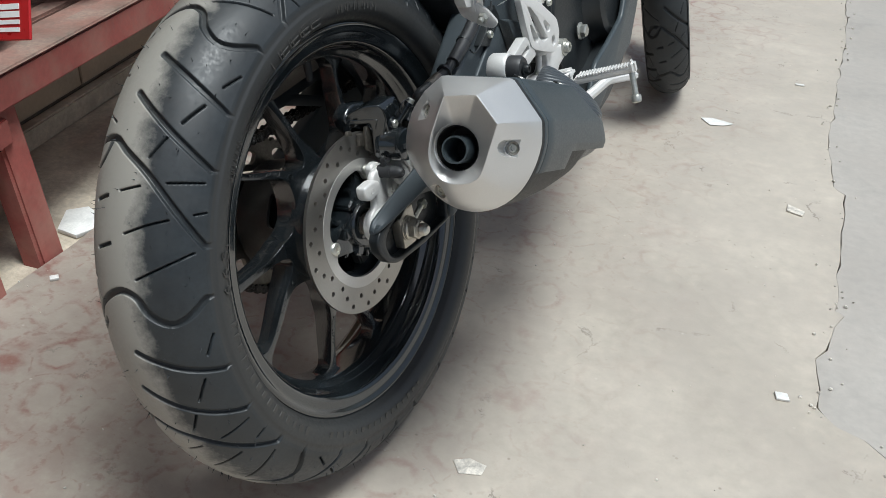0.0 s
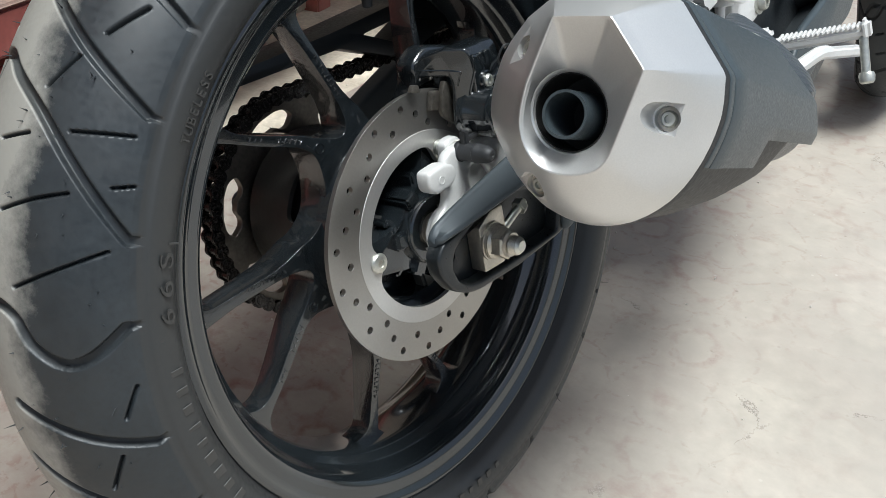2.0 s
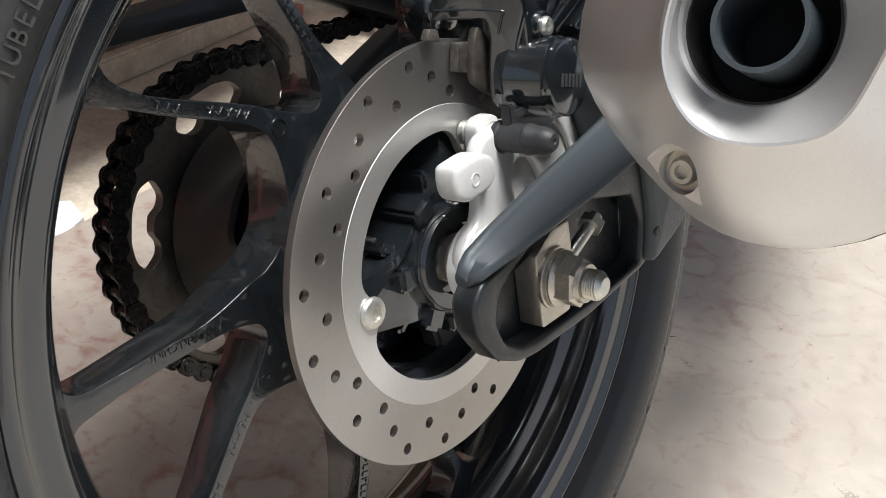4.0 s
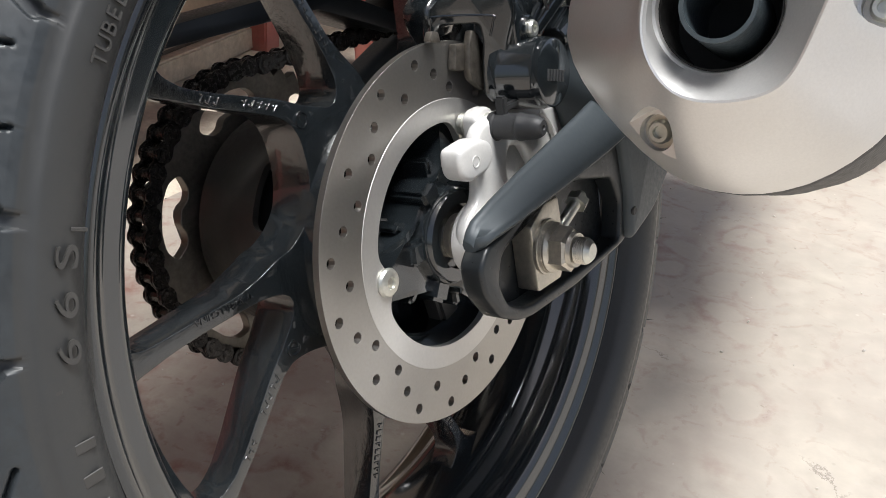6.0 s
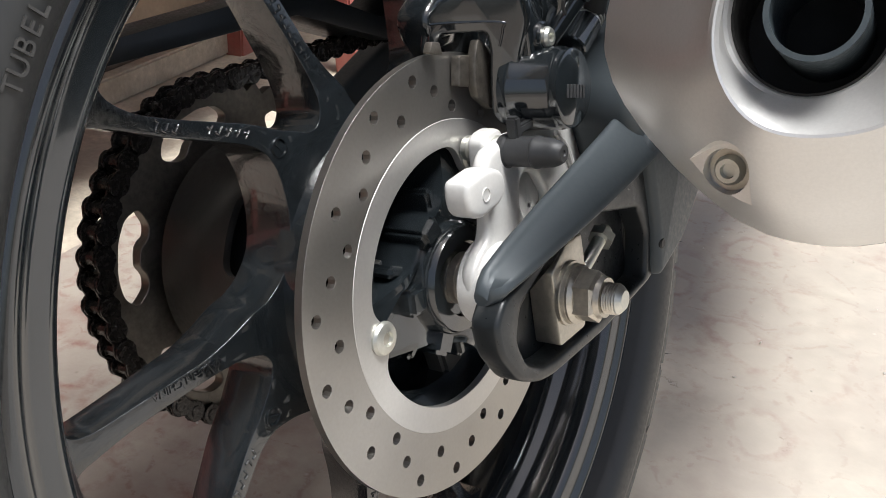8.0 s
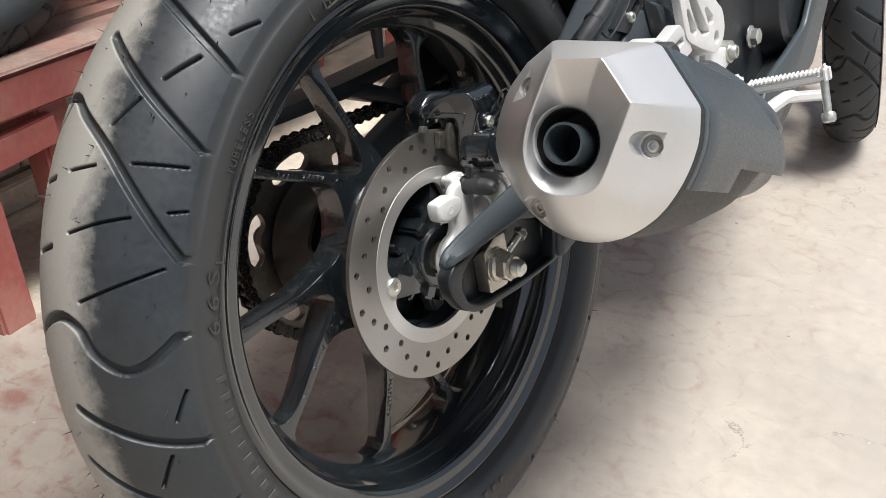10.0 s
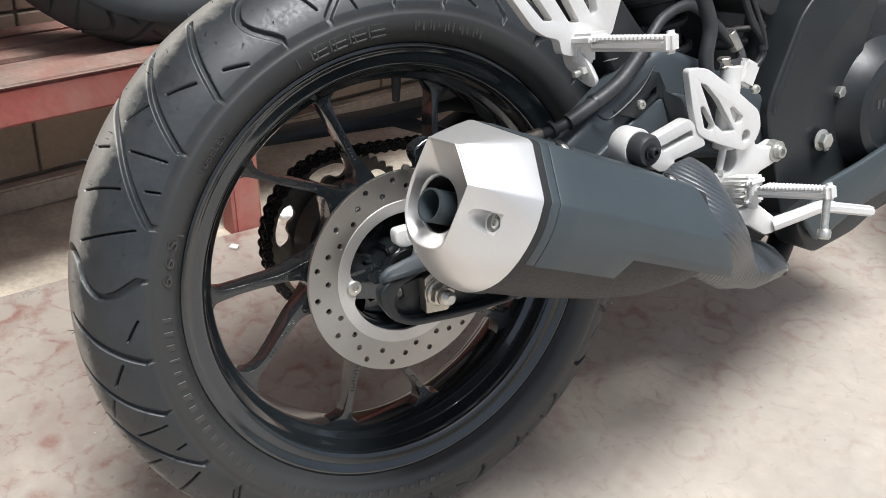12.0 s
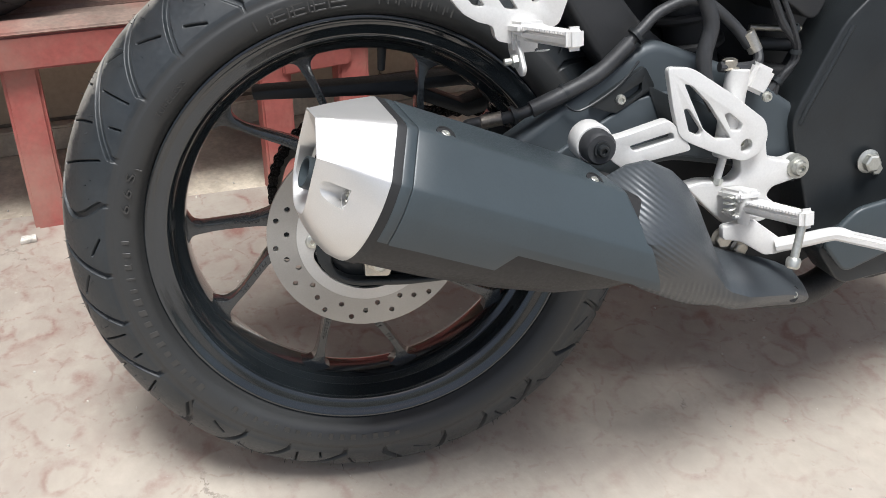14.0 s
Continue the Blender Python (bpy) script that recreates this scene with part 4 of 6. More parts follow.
# axle, spacer, nut and adjuster at the disc side
axle = part("axle", rod((-0.17, 0, 0), (0.0915, 0, 0), 0.0068, None, 0.0024), ZINC, bike, "steel wheel axle end")
part("spacer", lathe([(0.002, 0.007), (0.002, 0.0132), (0.0080, 0.0132), (0.0084, 0.0126), (0.0090, 0.0126), (0.0094, 0.0132), (0.0110, 0.0132), (0.0114, 0.0126), (0.0120, 0.0126), (0.0124, 0.0132), (0.0155, 0.0132), (0.0155, 0.007)], 36), ZINC_DULL, axle)
part("thread", joined(*[moved(lathe([(0, 0.0067), (0.0006, 0.0073), (0.0012, 0.0067)], 24, False), Matrix.Translation((0.0825 + 0.0012 * k, 0, 0))) for k in range(5)]), ZINC_DULL, axle)
part("axle_nut", moved(hexa(0.0125, 0.0120, 0.0014, 0.0138, 0.003), Matrix.Translation((0.0680, 0, 0)) @ pose(0, 0, 0, 20, 0, 0)), ZINC_DULL, axle, "flanged hexagon axle nut")
part("lock_nut", moved(lathe([(0, 0.0070), (0, 0.0098), (0.0026, 0.0092), (0.0026, 0.0070)], 24), Matrix.Translation((0.0800, 0, 0))), ZINC_DULL, axle)
part("axle_washer", lathe([(0.0640, 0.007), (0.0640, 0.0152), (0.0660, 0.0152), (0.0662, 0.0142), (0.0680, 0.0140), (0.0680, 0.007)], 40), ZINC_DULL, axle)
part("adjuster_plate", plate(rounded([(-0.0135, 0.0160), (-0.0130, -0.0215), (0.0120, -0.0235), (0.0190, -0.0080), (0.0170, 0.0230), (0.0020, 0.0240)], 0.002), [ring_pts(0, 0, 0.009)], 0.0505, 0.0640, 0.0010), ZINC_DULL, axle, "bare steel chain adjuster plate")
part("adjuster_bolt", joined(rod((0.0600, 0.018, 0.000), (0.0620, 0.047, 0.0135), 0.0034), moved(hexa(0.0066, 0.006), along((0.0617, 0.039, 0.0096), (0, 1, 0.4)))), ZINC, axle, "zinc adjuster bolt and lock nut")

# swingarm: an angular loop round the axle under a slanted top bar, a web, an arched arm to the pivot
LOOP_OUT = [(-0.0530, 0.0215), (-0.0620, 0.0130), (-0.0605, -0.0020), (-0.0490, -0.0200), (-0.0335, -0.0290), (-0.0200, -0.0325), (0.0300, -0.0365), (0.0900, -0.0355), (0.1200, -0.0250), (0.1200, 0.0420), (0.0550, 0.0330), (0.0, 0.0270)]
LOOP_IN = [(-0.0420, 0.0120), (-0.0475, -0.0010), (-0.0420, -0.0150), (-0.0310, -0.0225), (-0.0180, -0.0255), (0.0500, -0.0300), (0.0860, -0.0305), (0.0920, -0.0080), (0.0840, 0.0100), (0.0400, 0.0240), (-0.0100, 0.0230)]
BAR = [(-0.0560, 0.0250, 0.0190, 0.0600), (-0.0530, 0.0290, 0.0200, 0.0640), (-0.0480, 0.0325, 0.0220, 0.0660), (-0.0300, 0.0370, 0.0230, 0.0675), (0.0, 0.0425, 0.0250, 0.0690), (0.0340, 0.0480, 0.0270, 0.0700), (0.0700, 0.0540, 0.0290, 0.0700), (0.1060, 0.0610, 0.0320, 0.0700), (0.1400, 0.0710, 0.0400, 0.0700), (0.1750, 0.0870, 0.0540, 0.0700)]
rings = []
for y, zt, zb, xf in BAR:
    rings.append([Vector((x, y, z)) for x, z in ((0.0500, zt - 0.0026), (0.0506, zt - 0.0008), (0.0522, zt), (0.0538, zt - 0.0006), (0.0552, zt - 0.0020), (0.0566, zt - 0.0036), (xf - 0.0016, zb + 0.0074), (xf - 0.0002, zb + 0.0056), (xf, zb + 0.0036), (xf - 0.0030, zb + 0.0004), (0.0530, zb - 0.0010), (0.0505, zb + 0.0010))])
arm = part("swingarm", loft(rings), ARM_GREY, bike, "dark grey painted alloy swingarm", 48)
loop = part("axle_loop", plate(rounded(LOOP_OUT, 0.0045, 4), [rounded(LOOP_IN, 0.004, 4)], 0.0495, 0.0635, 0.0024, 3), ARM_BLACK, arm, "black angular loop round the axle", 40)
back = part("arm_back", plate(rounded([(-0.0440, 0.0120), (-0.0460, -0.0100), (-0.0300, -0.0250), (0.0300, -0.0330), (0.0900, -0.0320), (0.0900, 0.0400), (0.0300, 0.0360)], 0.004), [rounded([(-0.0390, 0.0040), (-0.0310, 0.0090), (-0.0290, -0.0030), (-0.0350, -0.0080)], 0.002)], 0.0445, 0.0500, 0.001), ARM_BLACK, arm, "black inner plate of the arm")
part("arm_web", plate(rounded([(0.090, 0.040), (0.120, 0.066), (0.180, 0.090), (0.185, 0.010), (0.130, -0.026), (0.092, -0.0352), (0.096, -0.004)], 0.008), [], 0.046, 0.0690, 0.004, 3), ARM_GREY, arm, "", 40)
# solid dark disc on the web, coloured as the shade inside a guide hole
part("guide_hole", rod((0.0670, 0.0990, -0.0160), (0.0694, 0.0990, -0.0160), 0.0032), DARK, arm)
NEW_ARM = (arm, *arm.children)
arch = rounded([(0.085, 0.072), (0.170, 0.125), (0.250, 0.180), (0.304, 0.212), (0.345, 0.196), (0.420, 0.168), (0.500, 0.118), (0.590, 0.092), (0.590, 0.030), (0.500, 0.034), (0.420, 0.062), (0.330, 0.078), (0.270, 0.060), (0.200, 0.030), (0.150, 0.000), (0.110, 0.0)], 0.02)
part("arched_arm", plate(arch, [], 0.026, 0.070, 0.010, 4), ARM_GREY, arm, "", 45)
part("arm_step", plate(rounded([(0.110, 0.048), (0.200, 0.102), (0.285, 0.152), (0.322, 0.158), (0.400, 0.128), (0.420, 0.070), (0.330, 0.086), (0.270, 0.068), (0.200, 0.040), (0.150, 0.012)], 0.012), [], 0.069, 0.0765, 0.003, 3), ARM_GREY, arm, "", 40)
part("arm_panel", plate(rounded([(0.296, 0.166), (0.330, 0.150), (0.352, 0.100), (0.318, 0.112)], 0.006), [], 0.0765, 0.0785, 0.001), SATIN_BLACK, arm, "black insert panel")
part("left_arm", plate(rounded([(-0.045, 0.02), (0.10, 0.045), (0.3, 0.11), (0.59, 0.10), (0.59, 0.03), (0.3, 0.02), (0.1, -0.03), (-0.04, -0.025)], 0.012), [], -0.196, -0.172, 0.005, 3), ARM_GREY, arm)
part("hose_clamp", joined(plate(rounded([(0.232, 0.148), (0.292, 0.186), (0.305, 0.164), (0.262, 0.138)], 0.004), [rounded([(0.268, 0.158), (0.290, 0.170), (0.290, 0.160), (0.275, 0.150)], 0.002)], 0.066, 0.078, 0.0015)), SATIN_BLACK, arm, "black hose guide clamp")
part("clamp_screw", moved(socket_screw(0.0055, 0.005), Matrix.Translation((0.0775, 0.266, 0.153))), ZINC, arm, "zinc screw")
part("pivot_nut", moved(hexa(0.0105, 0.012, 0.0015, 0.0140, 0.003), Matrix.Translation((0.088, 0.573, 0.062))), ZINC, arm, "flanged pivot nut")

# mudguard behind the wheel and chain guard
part("hugger", plate(rounded([(0.205, 0.262), (0.245, 0.200), (0.285, 0.150), (0.330, 0.140), (0.345, 0.190), (0.300, 0.225), (0.262, 0.270)], 0.012), [], -0.10, 0.045, 0.006, 3), DARK, bike, "black plastic inner mudguard")
guard = part("chain_guard", plate(rounded([(-0.110, 0.141), (-0.108, 0.131), (0.068, 0.126), (0.155, 0.092), (0.222, 0.108), (0.330, 0.150), (0.330, 0.175), (0.150, 0.146), (0.060, 0.142)], 0.003), [rounded([(0.100, 0.130), (0.150, 0.132), (0.190, 0.122), (0.150, 0.108)], 0.004)], -0.170, -0.128, 0.002, 2), SATIN_BLACK, bike, "black plastic chain guard")

# sprocket and chain at the far side of the wheel
XC = -0.153
teeth = []
NT = 48
for i in range(NT * 4):
    a = 360 / (NT * 4) * i
    teeth.append(polar(0.0945 + 0.0030 * math.cos(radians(a * NT)), a))
windows = []
for k in range(6):
    c0 = 41.5 + 60 * k
    windows.append([polar(r, c0 + d) for d, r in ((-19.5, 0.0790), (-14, 0.0855), (-6, 0.0872), (6, 0.0872), (14, 0.0855), (19.5, 0.0790), (14, 0.0695), (8, 0.0690), (4, 0.0735), (-4, 0.0735), (-8, 0.0690), (-14, 0.0695))])
spro = part("sprocket", plate(teeth, [rounded(q, 0.004) for q in windows] + [ring_pts(0, 0, 0.035, 24)], XC - 0.0035, XC + 0.0035, 0.0006, 1), SPROCKET_STEEL, bike, "oily steel rear sprocket", 30)
chain = part("drive_chain", rod((XC - 0.008, 0.0975, 0), (XC + 0.008, 0.0975, 0), 0.0036), CHAIN_STEEL, bike, "oily black drive chain")


def link_mesh(wide):
    L_, h = 0.0127, 0.0061
    pts = []
    for s in (1, -1):
        for a in np.linspace(-100, 100, 9):
            pts.append((s * (L_ / 2) + s * h * math.cos(radians(a)), s * h * math.sin(radians(a))))
        pts.append((0.0, s * h * 0.66))  # waist
    d = 0.0088 if wide else 0.0066
    b = joined(plate(pts, (), d - 0.0017, d, 0.0003, 1), plate(pts, (), -d, -d + 0.0017, 0.0003, 1))
    for s in (1, -1):
        b = joined(b, rod((-d - 0.0006 * wide, s * L_ / 2, 0), (d + 0.0006 * wide, s * L_ / 2, 0), 0.0036 if wide else 0.0043, None, 0.0004, 10))
    me = bpy.data.meshes.new("chain_link")
    b.to_mesh(me)
    b.free()
    me.polygons.foreach_set("use_smooth", [True] * len(me.polygons))
    me.set_sharp_from_angle(angle=radians(32))
    me.materials.append(CHAIN_STEEL)
    return me


LINKS = (link_mesh(False), link_mesh(True))
PITCH, RP = 0.0127, 0.0975
path = []
top_a, bot_a = 82.0, 262.0
k = 0
a = top_a
while a < bot_a + 4:
    y, z = polar(RP, a)
    path.append((y, z, a + 90))
    a += math.degrees(PITCH / RP)
y, z = polar(RP, top_a)
for i in range(1, 30):
    path.append((y + math.cos(radians(5.0)) * PITCH * i, z + math.sin(radians(-2.0)) * PITCH * i + 0.0, -2.0))
y, z = polar(RP, bot_a + 2)
for i in range(1, 24):
    path.append((y + PITCH * i, z + 0.10 * PITCH * i, 6.0))
for i, (y, z, deg) in enumerate(path):
    ob = new("chain_link", LINKS[i % 2])
    ob.parent = chain
    ob.matrix_basis = Matrix.Translation((XC, y, z)) @ pose(0, 0, 0, deg, 0, 0)

# rear caliper on its silver bracket
brk_out = rounded([(0.008, 0.0640), (0.030, 0.0660), (0.060, 0.0600), (0.0872, 0.0540), (0.1000, 0.0470), (0.1060, 0.0340), (0.1090, 0.0150), (0.1000, 0.0020), (0.0600, 0.0060), (0.0300, -0.0040), (0.0200, -0.0160), (0.0, -0.0200), (-0.0141, -0.0125), (-0.0206, -0.0006), (-0.0185, 0.0127), (-0.0120, 0.0195), (-0.0030, 0.0235), (0.0005, 0.0330), (-0.0010, 0.0480), (0.0020, 0.0580)], 0.005)
brk_hole = rounded([(0.0290, 0.0300), (0.0330, 0.0440), (0.0500, 0.0400), (0.0620, 0.0200), (0.0460, 0.0140), (0.0330, 0.0200)], 0.006)
bracket = part("caliper_bracket", plate(brk_out, [brk_hole], 0.0165, 0.0260, 0.0040, 4), CAST_SILVER, bike, "silver cast caliper bracket", 50)
part("bracket_floor", plate(rounded([(0.020, 0.050), (0.050, 0.048), (0.070, 0.020), (0.046, 0.008), (0.024, 0.016)], 0.005), [ring_pts(0.0515, 0.0200, 0.0020, 10)], 0.0120, 0.0170, 0.001), CAST_SILVER, bracket)
brk_ear = part("bracket_lug", plate(rounded([(-0.0270, 0.0530), (-0.0255, 0.0605), (-0.0060, 0.0615), (0.0050, 0.0560), (0.0060, 0.0470), (-0.0010, 0.0415), (-0.0180, 0.0405), (-0.0255, 0.0445)], 0.0075, 6), [], 0.0200, 0.0340, 0.0030, 4), CAST_SILVER, bracket, "", 55)
brk_mark = part("cast_ring", moved(lathe([(0, 0.0034), (0.0004, 0.0034), (0.0004, 0.0028), (0, 0.0028)], 20), Matrix.Translation((0.0340, -0.0125, 0.0505))), CAST_SILVER, brk_ear)
part("bracket_rib", joined(tube([(0.0262, 0.0930, 0.0500), (0.0275, 0.1000, 0.0440), (0.0275, 0.1040, 0.0320), (0.0262, 0.1060, 0.0180)], 0.0026, 10), tube([(0.0262, 0.0700, 0.0540), (0.0272, 0.0780, 0.0440), (0.0272, 0.0830, 0.0300), (0.0262, 0.0850, 0.0160)], 0.0020, 10)), CAST_SILVER, bracket)
part("bracket_boss", lathe([(0.0150, 0.0078), (0.0150, 0.0205), (0.034, 0.0200), (0.0365, 0.018), (0.0365, 0.0078)], 40), CAST_SILVER, bracket, "", 40)
pin = part("slider_pin", moved(lathe([(0.0012, 0), (0.0012, 0.0056), (0.0022, 0.0064), (0.0050, 0.0064), (0.0060, 0.0052), (0.0085, 0.0050), (0.0085, 0)], 24, False), Matrix.Translation((0, 0.0240, 0.0595))), ZINC, bracket, "zinc slider bolt")
pin_ear = part("pin_ear", plate(rounded([(0.0140, 0.0440), (0.0340, 0.0440), (0.0335, 0.0660), (0.0285, 0.0690), (0.0195, 0.0690), (0.0145, 0.0660)], 0.007), [], 0.0080, 0.0180, 0.0025, 3), CAST_SILVER, bracket, "", 45)
boot = part("slider_boot", moved(lathe([(0.0225, 0), (0.0225, 0.0078), (0.0240, 0.0084), (0.0260, 0.0084), (0.0268, 0.0074), (0.0400, 0.0073), (0.0408, 0.0079), (0.0424, 0.0079), (0.0432, 0.0074), (0.0500, 0.0068), (0.0530, 0.0058), (0.0550, 0.0046), (0.0555, 0.0040), (0.0555, 0.0016), (0.0547, 0.0012), (0.0547, 0)], 32, False), Matrix.Translation((0, 0.0240, 0.0590))), HOSE, bracket, "black rubber slider boot")
boot_nut = part("boot_nut", moved(hexa(0.0072, 0.0046, 0.0008), Matrix.Translation((0.0180, 0.0240, 0.0590)) @ pose(0, 0, 0, 12, 0, 0)), ZINC, boot, "zinc hexagon at the boot")
boot_strap = part("boot_strap", joined(moved(box(0.006, 0.005, 0.016, 0.001), Matrix.Translation((0.0300, 0.0240, 0.0680))), moved(box(0.004, 0.014, 0.004, 0.0008), Matrix.Translation((0.0310, 0.0310, 0.0690)))), HOSE, boot)
NEW_BRACKET = (bracket, *bracket.children, brk_mark, boot_nut, boot_strap)

CAL_BACK = [(-0.0174, 0.1065), (-0.0154, 0.1165), (-0.0111, 0.1247), (-0.0045, 0.1306), (0.0033, 0.1331), (0.0115, 0.1356), (0.027, 0.1346), (0.0304, 0.129), (0.0321, 0.1177), (0.0266, 0.0997), (0.0241, 0.0794), (0.0216, 0.0669), (0.0151, 0.0673), (0.0113, 0.0743), (0.0125, 0.0922), (0.0142, 0.1043), (0.0133, 0.1136), (-0.0073, 0.1149), (-0.0105, 0.1065)]


def block(outline, y0, y1, bevel, seg=3):
    """A block with this (x, z) outline from y0 forward to y1, its back face leaning with x."""
    bm = plate(outline, [], y0, y1, bevel, seg)
    for v in bm.verts:
        v.co = (v.co.y, v.co.x + 0.45 * v.co.y, v.co.z)
    bmesh.ops.recalc_face_normals(bm, faces=bm.faces[:])
    return bm


cal = part("brake_caliper", block(rounded(CAL_BACK, 0.0026, 4), 0.0300, 0.0480, 0.0026, 4), GLOSS_BLACK, bike, "black brake caliper", 50)
cal_bridge = part("bridge", block(rounded(CAL_BACK[:10] + [(0.0280, 0.0900), (0.0100, 0.1130), (-0.0100, 0.1130), (-0.0170, 0.1060)], 0.003), 0.0450, 0.0620, 0.0020), GLOSS_BLACK, cal, "", 45)
cal_line = part("face_step", tube([(x, 0.0302 + 0.45 * x, z) for x, z in [(-0.0127, 0.1067), (-0.0106, 0.1175), (-0.0084, 0.1202), (0.0197, 0.1175), (0.021, 0.114), (0.0187, 0.1062)]], 0.0007, 8), GLOSS_BLACK, cal)
cal_rib = part("caliper_rib", tube([(x - 0.0006, 0.0312 + 0.45 * x, z) for x, z in CAL_BACK[7:12]], 0.0014, 8), GLOSS_BLACK, cal)
cal_panel = part("bolt_arm", plate(rounded([(0.0440, 0.1300), (0.0530, 0.1280), (0.0670, 0.1010), (0.0640, 0.0860), (0.0450, 0.0850), (0.0450, 0.1020)], 0.004), [], 0.0120, 0.0320, 0.0025, 3), GLOSS_BLACK, cal, "", 45)
cal_pad = part("brake_pad", joined(plate(rounded([(0.0185, 0.0920), (0.0225, 0.1055), (0.0310, 0.1042), (0.0268, 0.0895)], 0.0012), [], 0.0012, 0.0062, 0.0006), plate(rounded([(0.0300, 0.1035), (0.0345, 0.1110), (0.0395, 0.1080), (0.0470, 0.0960), (0.0395, 0.0745), (0.0280, 0.0840), (0.0268, 0.0900)], 0.002), [], 0.0050, 0.0100, 0.0010), plate(rounded([(0.0000, 0.1120), (0.0035, 0.1165), (0.0090, 0.1150), (0.0100, 0.1090)], 0.001), [], 0.0012, 0.0055, 0.0006)), SPROCKET_STEEL, cal, "steel backed brake pad", 40)
cal_inner = part("inner_half", plate(rounded([(0.022, 0.126), (0.040, 0.136), (0.072, 0.128), (0.066, 0.084), (0.040, 0.094), (0.024, 0.112)], 0.008), [], -0.030, -0.010, 0.004, 3), CAST_BLACK, cal)
NEW_CAL = (cal, cal_bridge, cal_line, cal_rib, cal_panel, cal_pad, cal_inner)
pist = part("piston_housing", moved(lathe([(0.020, 0), (0.020, 0.0222), (0.026, 0.0222), (0.028, 0.0208), (0.046, 0.0206), (0.0475, 0.0198), (0.0485, 0.0200), (0.0515, 0.0196), (0.0526, 0.0182), (0.0526, 0)], 48, False), Matrix.Translation((0, 0.0575, 0.0840))), GLOSS_BLACK, cal, "round black piston housing", 40)
for k in range(6):
    part("maker_bar", moved(box(0.0007, 0.0020, 0.0066, 0.0002, 1), Matrix.Translation((0.0528, 0.0485 + 0.0035 * k, 0.0850 - 0.0010 * k)) @ pose(0, 0, 0, -16, 0, 0)), GREY_INK, pist, "raised bar of the maker's mark")
part("bolt_boss", moved(lathe([(0, 0), (0, 0.0085), (0.010, 0.0080), (0.011, 0.0070), (0.011, 0)], 28, False), Matrix.Translation((0.027, 0.0600, 0.1090))), GLOSS_BLACK, cal)
part("caliper_bolt", moved(socket_screw(0.0052, 0.004), Matrix.Translation((0.037, 0.0600, 0.1090))), ZINC, cal, "zinc socket bolt")
nip = part("bleed_nipple", joined(rod((0.036, 0.068, 0.106), (0.048, 0.080, 0.124), 0.0042), rod((0.048, 0.080, 0.124), (0.0505, 0.0825, 0.1280), 0.0056)), GLOSS_BLACK, cal, "bleed nipple with cap")
part("nipple_cap", rod((0.0500, 0.0820, 0.1270), (0.0530, 0.0850, 0.1318), 0.0052, 0.0046), ZINC, nip)
part("cap_strap", tube([(0.052, 0.083, 0.132), (0.050, 0.070, 0.134), (0.046, 0.066, 0.124), (0.044, 0.072, 0.117)], 0.0009, 6), HOSE, nip)
banj = part("hose_union", joined(rod((0.036, 0.090, 0.096), (0.036, 0.112, 0.105), 0.0085), rod((0.036, 0.112, 0.105), (0.037, 0.122, 0.110), 0.0068)), GLOSS_BLACK, cal, "black banjo union")
for k in range(3):
    part("union_ring", moved(lathe([(0, 0.0066), (0, 0.0078), (0.0016, 0.0078), (0.0016, 0.0066)], 20), along((0.036, 0.112 + 0.003 * k, 0.105 + 0.0013 * k), (0, 1, 0.42))), ZINC, banj)
# brake hose: steel end, rubber, guide sleeve, arch to the master cylinder
part("brake_hose", tube([(0.037, 0.120, 0.109), (0.050, 0.105, 0.128), (0.058, 0.112, 0.134), (0.064, 0.135, 0.138), (0.068, 0.165, 0.145), (0.070, 0.208, 0.163), (0.070, 0.244, 0.181), (0.066, 0.286, 0.217), (0.060, 0.316, 0.239), (0.058, 0.359, 0.247), (0.062, 0.396, 0.222), (0.070, 0.416, 0.198)], 0.0062, 12, 10), HOSE, bike, "black rubber brake hose")
part("hose_sleeve", tube([(0.070, 0.170, 0.1475), (0.071, 0.208, 0.163), (0.071, 0.244, 0.181), (0.068, 0.278, 0.209)], 0.0088, 14, 8), HOSE, bike, "thick rubber hose sleeve")
for p, w in (((0.070, 0.205, 0.1615), (0, 1, 0.5)), ((0.067, 0.283, 0.2145), (0, 1, 0.85)), ((0.066, 0.150, 0.1415), (0, 1, 0.3))):
    part("hose_collar", moved(lathe([(0, 0.006), (0, 0.0098), (0.004, 0.0098), (0.004, 0.006)], 20), along(p, w)), SATIN_BLACK, bike, "black hose collar")
part("hose_ferrule", joined(rod((0.060, 0.118, 0.1350), (0.064, 0.140, 0.1392), 0.0074), rod((0.053, 0.107, 0.1310), (0.060, 0.118, 0.1350), 0.0050)), SPROCKET_STEEL, bike, "crimped steel hose ferrule")
part("clamp_wire", tube([(0.079, 0.204, 0.152), (0.079, 0.222, 0.145), (0.080, 0.262, 0.168), (0.079, 0.284, 0.192)], 0.0013, 6), SATIN_BLACK, bike, "bent black wire hose clip")

# ---- silencer ----
UA = Vector((-0.107, 0.918, -0.377)).normalized()
UW = (Vector((0, 0, 1)) - UA * UA.z).normalized()
UV = UA.cross(UW)


def mu(u, v, w):
    return UA * u + UV * v + UW * w


